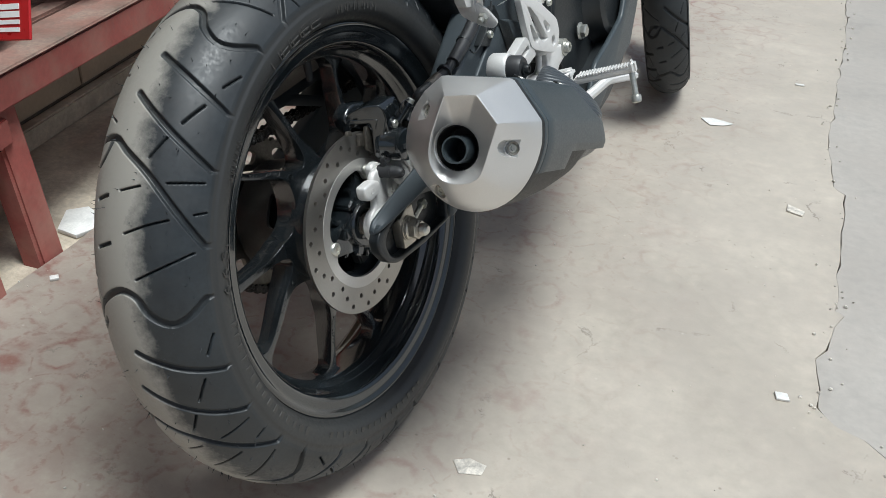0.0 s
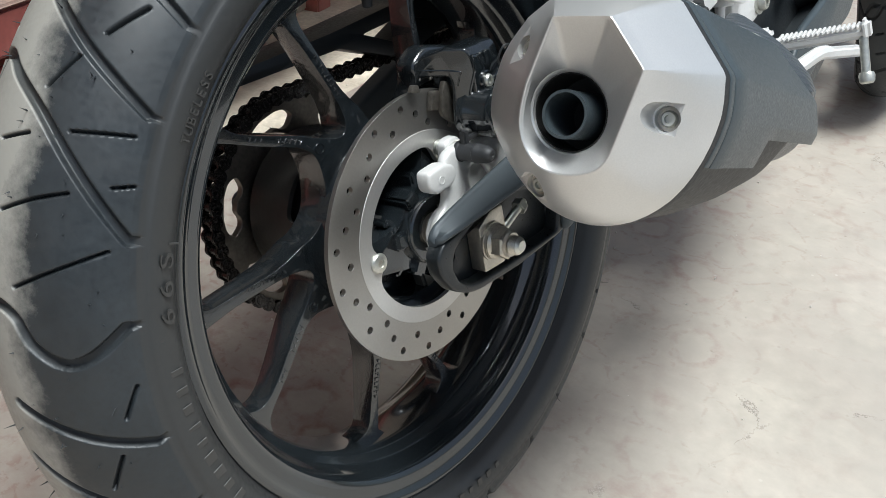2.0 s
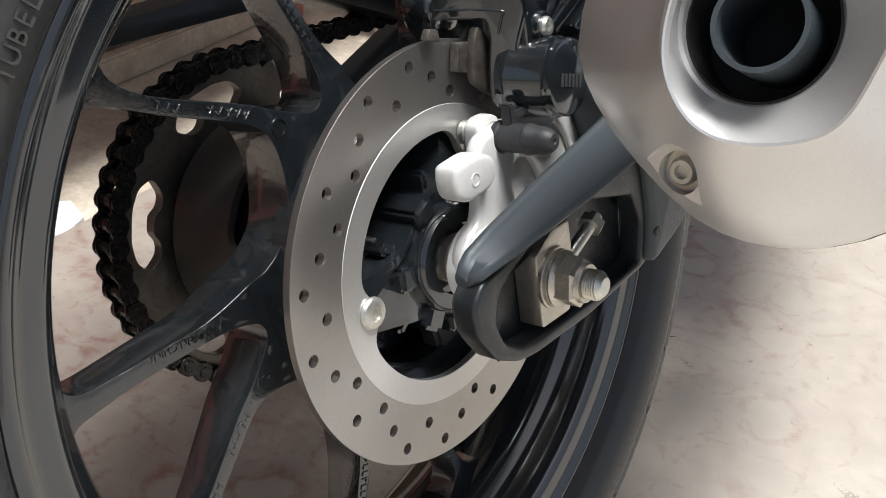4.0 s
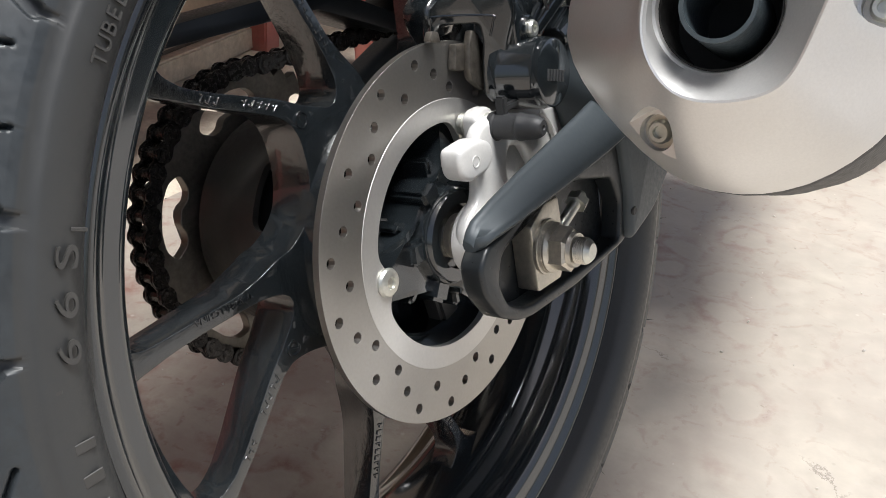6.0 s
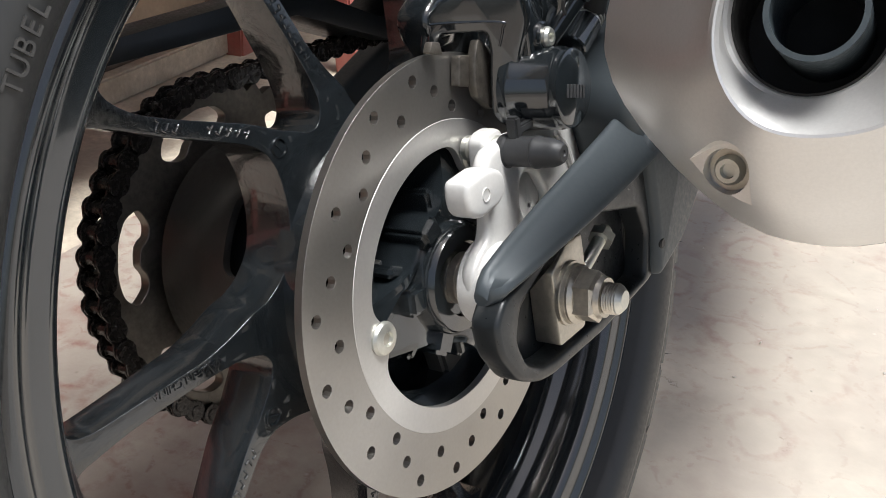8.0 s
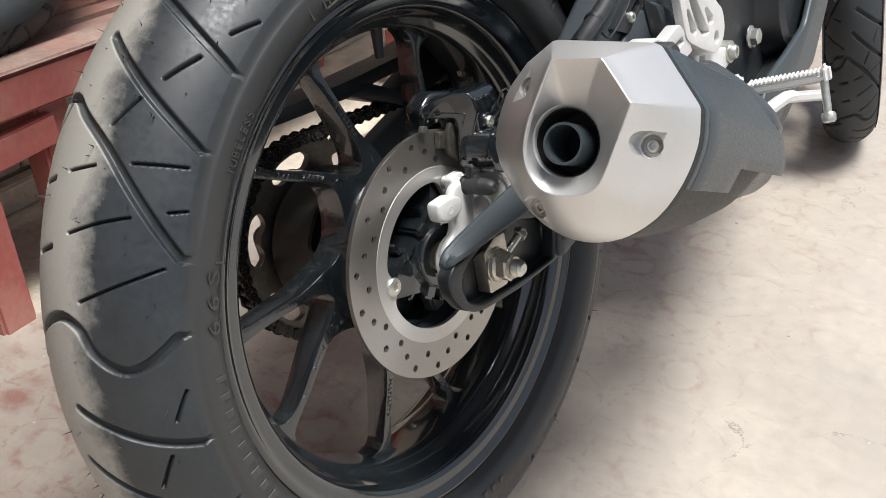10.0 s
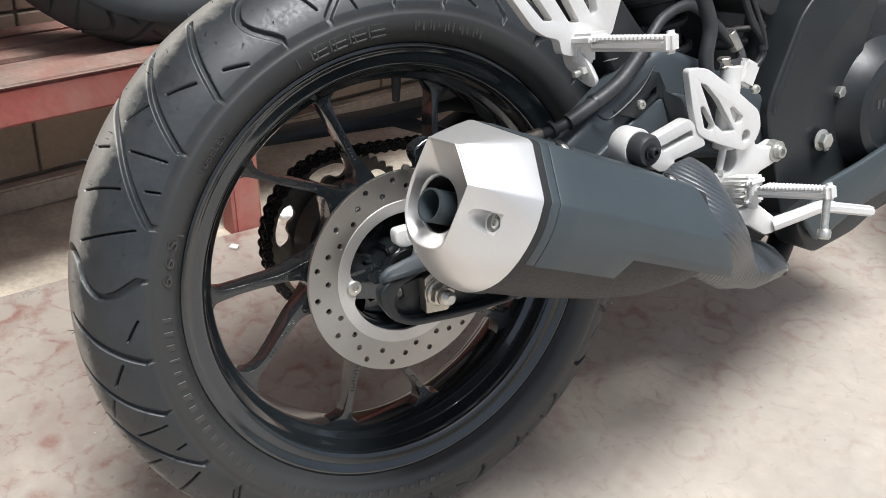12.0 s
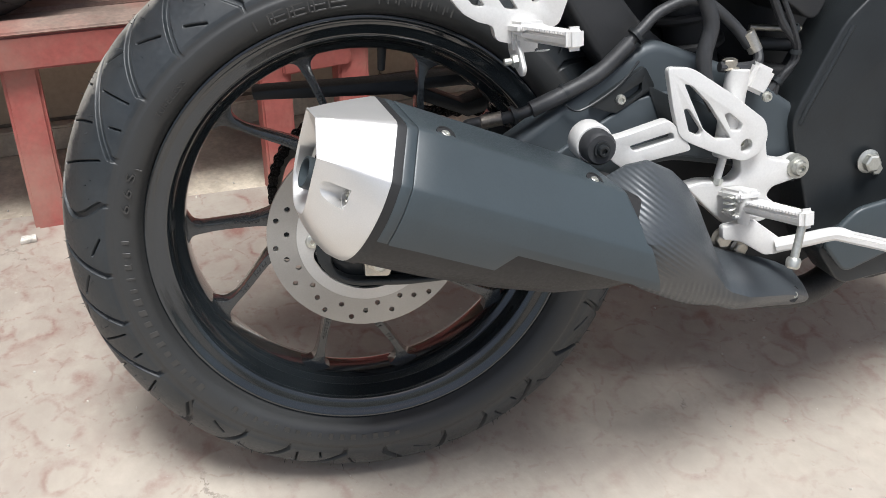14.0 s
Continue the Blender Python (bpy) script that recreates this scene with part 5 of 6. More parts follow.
SEC = [(0.152, 0.1702), (0.2304, 0.1645), (0.2611, 0.1207), (0.2605, 0.096), (0.2515, 0.0695), (0.2355, 0.0465), (0.212, 0.031), (0.185, 0.0265), (0.157, 0.0345), (0.124, 0.064), (0.108, 0.094), (0.1145, 0.130), (0.131, 0.1545)]
HTL, HTR, HR, HBR, HBL, HL = (Vector(p) for p in ((0.1790, 0.1460), (0.2132, 0.1458), (0.2325, 0.1178), (0.2080, 0.0580), (0.1655, 0.0565), (0.1515, 0.0880)))
HEX = [HTL, HTR, HR, HR.lerp(HBR, 0.25), HR.lerp(HBR, 0.55), HR.lerp(HBR, 0.85), HBR, HBR.lerp(HBL, 0.6), HBL, HBL.lerp(HL, 0.6), HL, HL.lerp(HTL, 0.4), HL.lerp(HTL, 0.75)]
sec_f, hex_f = [], []
NS = len(SEC)
for i in range(NS):
    a, b, c, d = (Vector(SEC[(i + o) % NS]) for o in (-1, 0, 1, 2))
    if i in (0, 1, 12):
        a, d = b + (b - c) * 0.9, c + (c - b) * 0.9
    if i == 2:
        a = b * 2 - c
    if i == 11:
        d = c * 2 - b
    for j in range(5):
        t = (0.0, 0.06, 0.36, 0.64, 0.94)[j]  # close to the corners, which are rounded
        sec_f.append(0.5 * ((2 * b) + (c - a) * t + (2 * a - 5 * b + 4 * c - d) * t * t + (3 * b - a - 3 * c + d) * t ** 3) if i not in (0, 1, 12) else b.lerp(c, t))
        hex_f.append(HEX[i].lerp(HEX[(i + 1) % NS], t))
for _ in range(16):  # the lower corners of the recess are rounded off
    hex_f = [p.lerp((hex_f[i - 1] + hex_f[(i + 1) % len(hex_f)]) / 2, 0.9 if p.y < 0.106 else 0.02) for i, p in enumerate(hex_f)]
for i in (0, 5, 10):  # the cap's and the shield's corners are eased
    sec_f[i] = sec_f[i].lerp((sec_f[i - 1] + sec_f[i + 1]) / 2, 0.75)
CEN = Vector((0.185, 0.098))
HOLE = Vector((0.182, 0.0945))


def cap_at(u, v, w):
    """A point of the end cap; its mouth leans back below."""
    k = min(1.0, max(0.0, (-0.0895 - u) / 0.0635))
    return mu(u - 0.0075 + 0.20 * k * max(0.0, 0.146 - w), v, w)


def sec_ring(u, scale=1.0):
    return [mu(u, *(CEN + (p - CEN) * scale)) for p in sec_f]


def mix_ring(u, k, scale=1.0):
    return [cap_at(u, *(CEN + (p.lerp(q, k) - CEN) * scale)) for p, q in zip(sec_f, hex_f)]


def circle_ring(u, r):
    out = []
    for p in hex_f:
        d = (p - HOLE).normalized()
        out.append(cap_at(u, *(HOLE + d * r)))
    return out


def cap_ring(u, k):
    """Between section and hexagon: flat flanks above, a dome below."""
    out = []
    for p, q in zip(sec_f, hex_f):
        flank = min(1.0, max(0.0, (p.y - 0.045) / 0.05))
        lin = min(1.0, (-0.0895 - u) / 0.0625)
        kk = k + (lin - k) * 0.85 * flank
        out.append(cap_at(u, *p.lerp(q, kk)))
    return out


rings = [sec_ring(-0.086, 0.90), sec_ring(-0.0955, 0.985), sec_ring(-0.0970, 0.997), cap_ring(-0.0915, 0.008), cap_ring(-0.110, 0.10), cap_ring(-0.128, 0.34), cap_ring(-0.142, 0.64), cap_ring(-0.1500, 0.90), mix_ring(-0.1522, 0.975), mix_ring(-0.1530, 1.0), mix_ring(-0.1526, 1.0, 0.975), mix_ring(-0.1505, 1.0, 0.94), circle_ring(-0.1355, 0.0252), circle_ring(-0.1345, 0.0240), circle_ring(-0.1325, 0.0232), circle_ring(-0.095, 0.0225)]


def can_ring(u, down, wide):
    """The can's section, drawn up from below by down and narrowed by wide."""
    return [mu(u, CEN.x + (p.x - CEN.x) * wide, 0.164 - (0.166 - p.y) * down) for p in sec_f]


sil = part("silencer", loft([can_ring(-0.092, 0.90, 0.90), can_ring(-0.086, 0.975, 0.965), can_ring(-0.02, 0.97, 0.965), can_ring(0.06, 0.93, 0.96), can_ring(0.12, 0.87, 0.955), can_ring(0.17, 0.76, 0.92), can_ring(0.20, 0.66, 0.86)]), CHARCOAL_LOW, bike, "dark metal silencer body", 40)
SEATS = [(-0.1222, 0.2371, 0.0935), (-0.1105, 0.1570, 0.0495), (-0.1190, 0.1455, 0.1330)]


def outward(v, w):
    return (Vector((v, w)) - CEN).normalized()


def pocket(u, v, w, wide, tilt, d):
    """A drop-shaped plug that opens a screw's seat along d; tilt: how much the seat falls away that way."""
    c, lean = Vector((v, w)), 0.55 if wide > 0.02 else 0.0
    s = Vector((-d.y, d.x))
    pts = [c + d * (0.0088 * math.cos(a)) + s * (0.0088 * math.sin(a)) for a in np.linspace(math.pi / 2 + lean, 3 * math.pi / 2 - lean, 9)]
    pts += [c + d * 0.040 - s * wide, c + d * 0.040 + s * wide]
    return loft([[mu(u + tilt * (p - c).dot(d), *p) for p in pts], [mu(-0.20, *p) for p in pts]])


cap = part("end_cap", loft(rings), SILVER_PAINT, sil, "silver faceted silencer end cap", 33)
FALL = [(outward(*SEATS[0][1:]), 0.0)]
for k, (u, v, w) in enumerate(SEATS[1:], 1):
    ok, p, n = cap.ray_cast(mu(-0.3, v, w), UA)[:3]
    g = Vector((n.dot(UV), n.dot(UW))) / max(0.2, -n.dot(UA))
    SEATS[k] = (p.dot(UA) + 0.0062, v, w)
    FALL.append((g.normalized(), max(0.0, 0.35 * g.length - 0.10)))
for k, seat in enumerate(SEATS):
    plug = part("plug", pocket(*seat, 0.034 if k else 0.012, FALL[k][1], FALL[k][0]), SILVER_PAINT, bike)
    cut = cap.modifiers.new("cut", "BOOLEAN")
    cut.operation, cut.solver, cut.object = "DIFFERENCE", "EXACT", plug
    bpy.context.view_layer.update()
    me = bpy.data.meshes.new_from_object(cap.evaluated_get(bpy.context.evaluated_depsgraph_get()))
    cap.modifiers.clear()
    cap.data = me
    bpy.data.objects.remove(plug)
for (u, v, w), (d, tilt) in zip(SEATS, FALL):
    n = ((UV * d.x + UW * d.y) * tilt - UA).normalized()
    plug = part("plug", rod(mu(u, v, w) - n * 0.0050, mu(u, v, w) + n * 0.03, 0.0076, None, 0.0004, 28), SILVER_PAINT, bike)
    cut = cap.modifiers.new("cut", "BOOLEAN")
    cut.operation, cut.solver, cut.object = "DIFFERENCE", "EXACT", plug
    bpy.context.view_layer.update()
    me = bpy.data.meshes.new_from_object(cap.evaluated_get(bpy.context.evaluated_depsgraph_get()))
    cap.modifiers.clear()
    cap.data = me
    bpy.data.objects.remove(plug)
cap.data.polygons.foreach_set("use_smooth", [True] * len(cap.data.polygons))
cap.data.set_sharp_from_angle(angle=radians(28))
part("outlet_ring", loft([circle_ring(-0.1322, 0.0236), circle_ring(-0.1330, 0.0224), circle_ring(-0.098, 0.0220), circle_ring(-0.098, 0.0236)], False), PIPE_IN, sil, "black outlet recess", 40)
part("outlet_pipe", moved(lathe([(-0.147, 0.0125), (-0.147, 0.0142), (-0.10, 0.0142), (-0.10, 0.0125)], 40), Matrix(((UA.x, UV.x, UW.x, 0), (UA.y, UV.y, UW.y, 0), (UA.z, UV.z, UW.z, 0), (0, 0, 0, 1))) @ Matrix.Translation((0, 0.1842, 0.0930))), CHARCOAL, sil, "dark round outlet pipe")
part("outlet_floor", loft([circle_ring(-0.100, 0.0235), circle_ring(-0.099, 0.0235)]), PIPE_IN, sil)
part("seam_gasket", loft([sec_ring(-0.0968, 0.975), sec_ring(-0.0966, 0.994), sec_ring(-0.0955, 0.998), sec_ring(-0.0860, 1.000), sec_ring(-0.0850, 0.975)], False), DARK, sil, "black seam gasket")
# screws of the cap, each in its own seat
for (u, v, w), (d, tilt) in zip(SEATS, FALL):
    n = ((UV * d.x + UW * d.y) * tilt - UA).normalized()
    s = part("cap_screw", moved(socket_screw(0.0050, 0.0040), along(mu(u, v, w) - n * 0.0050, n)), ZINC, cap, "zinc socket screw")
    part("washer", moved(lathe([(0, 0.003), (0, 0.0070), (0.0006, 0.0070), (0.0006, 0.003)], 24), along(mu(u, v, w) - n * 0.0050, n)), ZINC_DULL, s)

# heat shield: a strip of the section, its lower edge stepped
NF = len(sec_f)


def shield_ring(u, low, scale=1.018, t=None):
    """Outer points from the right lower edge up over the top, then the inner ones back; t: share of the way to the slanted front edge."""
    idx = list(range(22, -17, -1))
    e = []
    for i in idx:
        q = sec_f[i % NF].copy()
        if q.y < low and q.x > CEN.x:
            q.y = low
            q.x = float(np.interp(low, [0.066, 0.098, 0.1235], [0.2500, 0.2590, 0.2545]))
        e.append(q)
    o = [CEN + (q - CEN) * scale for q in e]
    n = [CEN + (q - CEN) * (scale - 0.028) for q in e][::-1]
    return [mu(u if t is None else 0.042 + t * (0.140 + 0.80 * max(0.0, 0.168 - q.y) - 0.042), *q) for q in o + n]


part("shield_lip", loft([shield_ring(-0.0880, 0.067, 1.003), shield_ring(-0.0870, 0.067, 1.010), shield_ring(-0.0790, 0.067, 1.010), shield_ring(-0.0780, 0.067, 1.004)]), CHARCOAL, sil, "", 50)
rings = [shield_ring(-0.0775, 0.067, 1.008), shield_ring(-0.0762, 0.0665, 1.018)] + [shield_ring(u, 0.067) for u in (-0.05, 0.0, 0.028)] + [shield_ring(0.042, 0.0865)] + [shield_ring(0, 0.0865, 1.018 - (0.008 if t > 0.99 else 0.0), t) for t in (0.12, 0.25, 0.4, 0.55, 0.7, 0.85, 0.97, 1.0)]
shield = part("heat_shield", loft(rings), CHARCOAL, sil, "matt charcoal plastic heat shield", 50)
for p in ((0.2215, 0.043, 0.1735), (0.2045, 0.189, 0.1135)):
    n = (UV * 0.5 + UW).normalized()
    p = shield.ray_cast(Vector(p) + n * 0.05, -n)[1] - n * 0.0008
    # dark disc on the shield stands for the shade in the screw's pocket
    part("screw_pocket", moved(lathe([(0, 0), (0, 0.0092), (0.0016, 0.0092), (0.0016, 0.0082), (0.0006, 0.0078), (0.0006, 0)], 24, False), along(p, n)), DARK, shield)
    part("shield_screw", moved(socket_screw(0.0042, 0.0022), along(p, n)), ZINC, shield, "zinc screw")
# front cover: ribbed flare that narrows to the pipe
CARBON = surface("ribbed_carbon_look", (0.055, 0.062, 0.068), 0.38, 0, 0.1, 6, 500, 0.0)
nt = CARBON.node_tree
tc_ = nt.nodes.new("ShaderNodeTexCoord")
sp_ = nt.nodes.new("ShaderNodeSeparateXYZ")
nt.links.new(tc_.outputs["Object"], sp_.inputs[0])


def mixed(ky, kz):
    """ky times y plus kz times z of the place."""
    a, b = nt.nodes.new("ShaderNodeMath"), nt.nodes.new("ShaderNodeMath")
    a.operation, b.operation = "MULTIPLY", "MULTIPLY_ADD"
    nt.links.new(sp_.outputs["Y"], a.inputs[0])
    a.inputs[1].default_value = ky
    nt.links.new(sp_.outputs["Z"], b.inputs[0])
    b.inputs[1].default_value = kz
    nt.links.new(a.outputs[0], b.inputs[2])
    return b.outputs[0]


def ranged(out, lo, hi):
    m = nt.nodes.new("ShaderNodeMapRange")
    m.interpolation_type = "SMOOTHSTEP"
    m.inputs["From Min"].default_value, m.inputs["From Max"].default_value = lo, hi
    m.inputs["To Min"].default_value, m.inputs["To Max"].default_value = 1.0, 0.0
    nt.links.new(out, m.inputs["Value"])
    return m.outputs["Result"]


def ribs(ky, kz, pitch):
    s_ = nt.nodes.new("ShaderNodeMath")
    s_.operation = "SINE"
    f_ = nt.nodes.new("ShaderNodeMath")
    f_.operation = "MULTIPLY"
    nt.links.new(mixed(ky * 6.283 / pitch, kz * 6.283 / pitch), f_.inputs[0])
    f_.inputs[1].default_value = 1.0
    nt.links.new(f_.outputs[0], s_.inputs[0])
    return s_.outputs[0]


def times(a, b):
    m = nt.nodes.new("ShaderNodeMath")
    m.operation = "MULTIPLY"
    nt.links.new(a, m.inputs[0])
    nt.links.new(b, m.inputs[1])
    return m.outputs[0]


# slanting ribs beside the shield, upright ones along the lower edge; both run out towards the pipe
hi_ = times(times(ribs(0.62, 0.78, 0.0046), ranged(mixed(1, 0.35), 0.268, 0.312)), ranged(mixed(0, -1), -0.022, -0.002))
lo_ = times(times(ribs(1.0, 0.25, 0.0068), ranged(mixed(1, 0), 0.300, 0.390)), ranged(mixed(0.30, 1), 0.066, 0.086))
ad_ = nt.nodes.new("ShaderNodeMath")
nt.links.new(hi_, ad_.inputs[0])
nt.links.new(lo_, ad_.inputs[1])
bp_ = nt.nodes.new("ShaderNodeBump")
bp_.inputs["Strength"].default_value, bp_.inputs["Distance"].default_value = 0.45, 0.0008
nt.links.new(ad_.outputs[0], bp_.inputs["Height"])
nt.links.new(bp_.outputs["Normal"], nt.nodes["Principled BSDF"].inputs["Normal"])


def oval(c, up, out, hu, hd, n=30, thick=0.03):
    """A D-shaped ring round c: up and out are vectors, hu and hd the half heights above and below."""
    pts = []
    for i in range(n):
        a = 2 * math.pi * i / n
        s = math.sin(a)
        slim = 1 - 0.6 * max(0.0, s) ** 1.5 - 0.4 * max(0.0, -s) ** 1.5  # narrower towards the top and the bottom
        pts.append(Vector(c) + up * (s * (hu if s > 0 else hd)) + out * (math.copysign(abs(math.cos(a)) ** 0.8, math.cos(a)) * thick * slim - 0.5 * thick * max(0.0, s) ** 1.5))
    return pts


cu_, co_ = Vector((0, 0.10, 1)).normalized(), Vector((1, 0, 0))
COVER = [(0.170, 0.085, 0.034, 0.180, 0.030), (0.205, 0.096, 0.014, 0.184, 0.040), (0.235, 0.1090, 0.000, 0.184, 0.049), (0.259, 0.1105, -0.016, 0.180, 0.049), (0.290, 0.0945, -0.034, 0.169, 0.047), (0.311, 0.0760, -0.046, 0.160, 0.044), (0.3260, 0.0570, -0.054, 0.153, 0.042), (0.340, 0.0320, -0.060, 0.147, 0.040), (0.352, 0.0070, -0.064, 0.142, 0.039), (0.363, -0.0070, -0.067, 0.138, 0.038), (0.385, -0.0160, -0.075, 0.137, 0.039), (0.410, -0.0260, -0.081, 0.128, 0.036), (0.437, -0.0360, -0.088, 0.118, 0.032), (0.464, -0.0480, -0.095, 0.108, 0.027), (0.490, -0.0620, -0.102, 0.099, 0.021), (0.508, -0.0820, -0.1045, 0.094, 0.013)]
rings = [oval((x, y, (hi + lo) / 2), cu_, co_, (hi - lo) / 2, (hi - lo) / 2, thick=w) for y, hi, lo, x, w in COVER]
cover = part("front_cover", loft(rings), CARBON, sil, "ribbed dark pipe cover", 35)
# the pocket's shade again, as a dark disc round the screw
part("screw_pocket", moved(lathe([(0, 0), (0, 0.0095), (0.0012, 0.0095), (0.0012, 0.008), (0.0006, 0)], 24, False), along((0.1235, 0.474, -0.0770), (0.93, 0.30, 0.25))), DARK, cover)
part("cover_screw", moved(socket_screw(0.0042, 0.004), along((0.1243, 0.474, -0.0770), (0.93, 0.30, 0.25))), ZINC, cover, "zinc screw")
part("header_pipe", tube([(0.10, 0.36, -0.045), (0.085, 0.44, -0.085), (0.055, 0.53, -0.112), (0.015, 0.60, -0.118), (-0.03, 0.68, -0.110), (-0.07, 0.78, -0.100)], 0.019, 20, 8), CHARCOAL_LOW, sil, "dark exhaust pipe")

# rubber mount of the silencer, on the rearset's arm
mnt = part("silencer_mount", moved(lathe([(0.088, 0), (0.088, 0.0190), (0.091, 0.0205), (0.112, 0.0205), (0.114, 0.019), (0.114, 0)], 36, False), Matrix.Translation((0.011, 0.2200, 0.1212))), CAST_SILVER, bike, "silver round mount with rubber bush", 40)
part("rubber_bush", moved(lathe([(0.112, 0), (0.112, 0.0175), (0.128, 0.0172), (0.132, 0.0145), (0.132, 0)], 36, False), Matrix.Translation((0.011, 0.2200, 0.1212))), HOSE, mnt, "black rubber bush", 40)
part("mount_bolt", moved(joined(lathe([(0, 0), (0, 0.0085), (0.003, 0.0085), (0.003, 0)], 24, False), moved(socket_screw(0.0062, 0.006), Matrix.Translation((0.002, 0, 0)))), Matrix.Translation((0.143, 0.2200, 0.1212))), SATIN_BLACK, mnt, "dark socket bolt")

# ---- rearset: heel plate, bracket, peg, pedal ----
plate_out = rounded([(0.291, 0.197), (0.326, 0.194), (0.380, 0.163), (0.433, 0.128), (0.439, 0.106), (0.430, 0.090), (0.408, 0.080), (0.360, 0.096), (0.326, 0.110), (0.314, 0.118), (0.303, 0.150)], 0.009)
plate_holes = [rounded([(0.315, 0.178), (0.327, 0.174), (0.351, 0.153), (0.386, 0.110), (0.366, 0.110), (0.346, 0.124)], 0.004), rounded([(0.317, 0.149), (0.324, 0.149), (0.346, 0.122), (0.342, 0.116), (0.327, 0.122)], 0.003), rounded([(0.373, 0.139), (0.380, 0.141), (0.401, 0.126), (0.398, 0.118), (0.385, 0.119)], 0.003), ring_pts(0.409, 0.0995, 0.0082, 20)]
plate_out, *plate_holes = [[(0.2996 + (y - 0.291) * 0.842, 0.1017 + (z - 0.0995) * 0.914) for y, z in ring] for ring in (plate_out, *plate_holes)]
rear = part("rearset_bracket", plate(rounded([(0.398, 0.110), (0.430, 0.112), (0.436, 0.080), (0.462, 0.074), (0.480, 0.080), (0.486, 0.066), (0.478, 0.054), (0.446, 0.046), (0.440, 0.036), (0.462, 0.020), (0.440, 0.006), (0.396, 0.004), (0.366, 0.030), (0.340, 0.056), (0.360, 0.060), (0.396, 0.056), (0.406, 0.066)], 0.006), [], 0.078, 0.098, 0.003, 3), CAST_SILVER, bike, "silver cast footrest bracket", 40)
part("heel_plate", plate(plate_out, plate_holes, 0.104, 0.1135, 0.0024, 3), CAST_SILVER, rear, "slotted silver heel plate", 40)
part("mount_arm", plate(rounded([(0.2321, 0.1197), (0.2555, 0.1232), (0.3076, 0.1367), (0.325, 0.1186), (0.3362, 0.1019), (0.2838, 0.0933), (0.3026, 0.0806), (0.2641, 0.0845), (0.2445, 0.0977)], 0.006), [rounded([(0.2636, 0.1119), (0.3119, 0.1232), (0.315, 0.1157), (0.2703, 0.1059)], 0.003)], 0.098, 0.112, 0.003, 3), CAST_SILVER, rear, "", 45)
part("lower_arm", moved(box(0.013, 0.075, 0.013, 0.003, 3), pose(0.090, 0.352, 0.046, -20, 0, 0)), CAST_SILVER, rear)
part("bracket_bolt", moved(joined(lathe([(0, 0), (0, 0.0135), (0.010, 0.0130), (0.010, 0)], 28, False), moved(socket_screw(0.0090, 0.008), Matrix.Translation((0.009, 0, 0)))), Matrix.Translation((0.090, 0.475, 0.067))), ZINC, rear, "zinc socket bolt")
part("plate_bolt", moved(socket_screw(0.006, 0.005), Matrix.Translation((0.098, 0.3990, 0.1017))), ZINC, rear)
mc = part("master_cylinder", joined(rod((0.092, 0.392, 0.180), (0.094, 0.384, 0.086), 0.0125), moved(box(0.022, 0.026, 0.030, 0.004), pose(0.090, 0.416, 0.168, -25, 0, 0)), rod((0.094, 0.384, 0.086), (0.094, 0.378, 0.056), 0.0045)), CAST_SILVER, bike, "silver brake master cylinder", 40)
part("banjo_bolt", moved(hexa(0.0080, 0.010, 0.001, 0.010, 0.002), along((0.088, 0.384, 0.180), (0, -0.1, 1))), ZINC_DULL, mc, "zinc banjo bolt")
part("banjo", tube([(0.088, 0.372, 0.182), (0.088, 0.398, 0.180), (0.082, 0.420, 0.182), (0.072, 0.424, 0.196)], 0.0055, 10), HOSE, mc, "dark banjo pipe")
part("banjo_sleeve", rod((0.072, 0.423, 0.192), (0.067, 0.413, 0.212), 0.0078), ZINC_DULL, mc, "crimped sleeve")
part("push_nut", moved(hexa(0.0068, 0.008), along((0.094, 0.3795, 0.062), (0, -0.2, -1))), ZINC, mc)
part("master_bolt", moved(socket_screw(0.0055, 0.005), Matrix.Translation((0.100, 0.424, 0.150))), ZINC, mc)
part("reservoir_hose", tube([(0.086, 0.345, 0.262), (0.088, 0.358, 0.228), (0.090, 0.352, 0.195), (0.092, 0.356, 0.165), (0.092, 0.370, 0.140)], 0.0085, 14), HOSE, bike, "grey rubber reservoir hose")


def ribbed_peg(name, p0, p1, w0, w1, label):
    """A footpeg from p0 to p1 with cross ribs on top."""
    p0, p1 = Vector(p0), Vector(p1)
    d = p1 - p0
    m = along(p0, d)
    ln = d.length
    b = box(ln, w0, 0.011, 0.0035, 3)
    for v in b.verts:
        k = v.co.x / ln + 0.5
        v.co.y *= 1 + (w1 / w0 - 1) * k
    ob = part(name, moved(b, m @ Matrix.Translation((ln / 2, 0, 0))), CAST_SILVER, bike, label, 40)
    nr = 17
    for i in range(nr):
        k = (i + 0.6) / nr
        part("peg_rib", moved(box(ln / nr * 0.55, w0 + (w1 - w0) * k + 0.001, 0.0036, 0.0008, 1), m @ Matrix.Translation((ln * (0.08 + 0.84 * k), 0, 0.0064))), CAST_SILVER, ob)
    part("peg_end", moved(box(0.010, w1 + 0.003, 0.020, 0.004, 3), m @ Matrix.Translation((ln - 0.003, 0, 0.002))), CAST_SILVER, ob)
    return ob


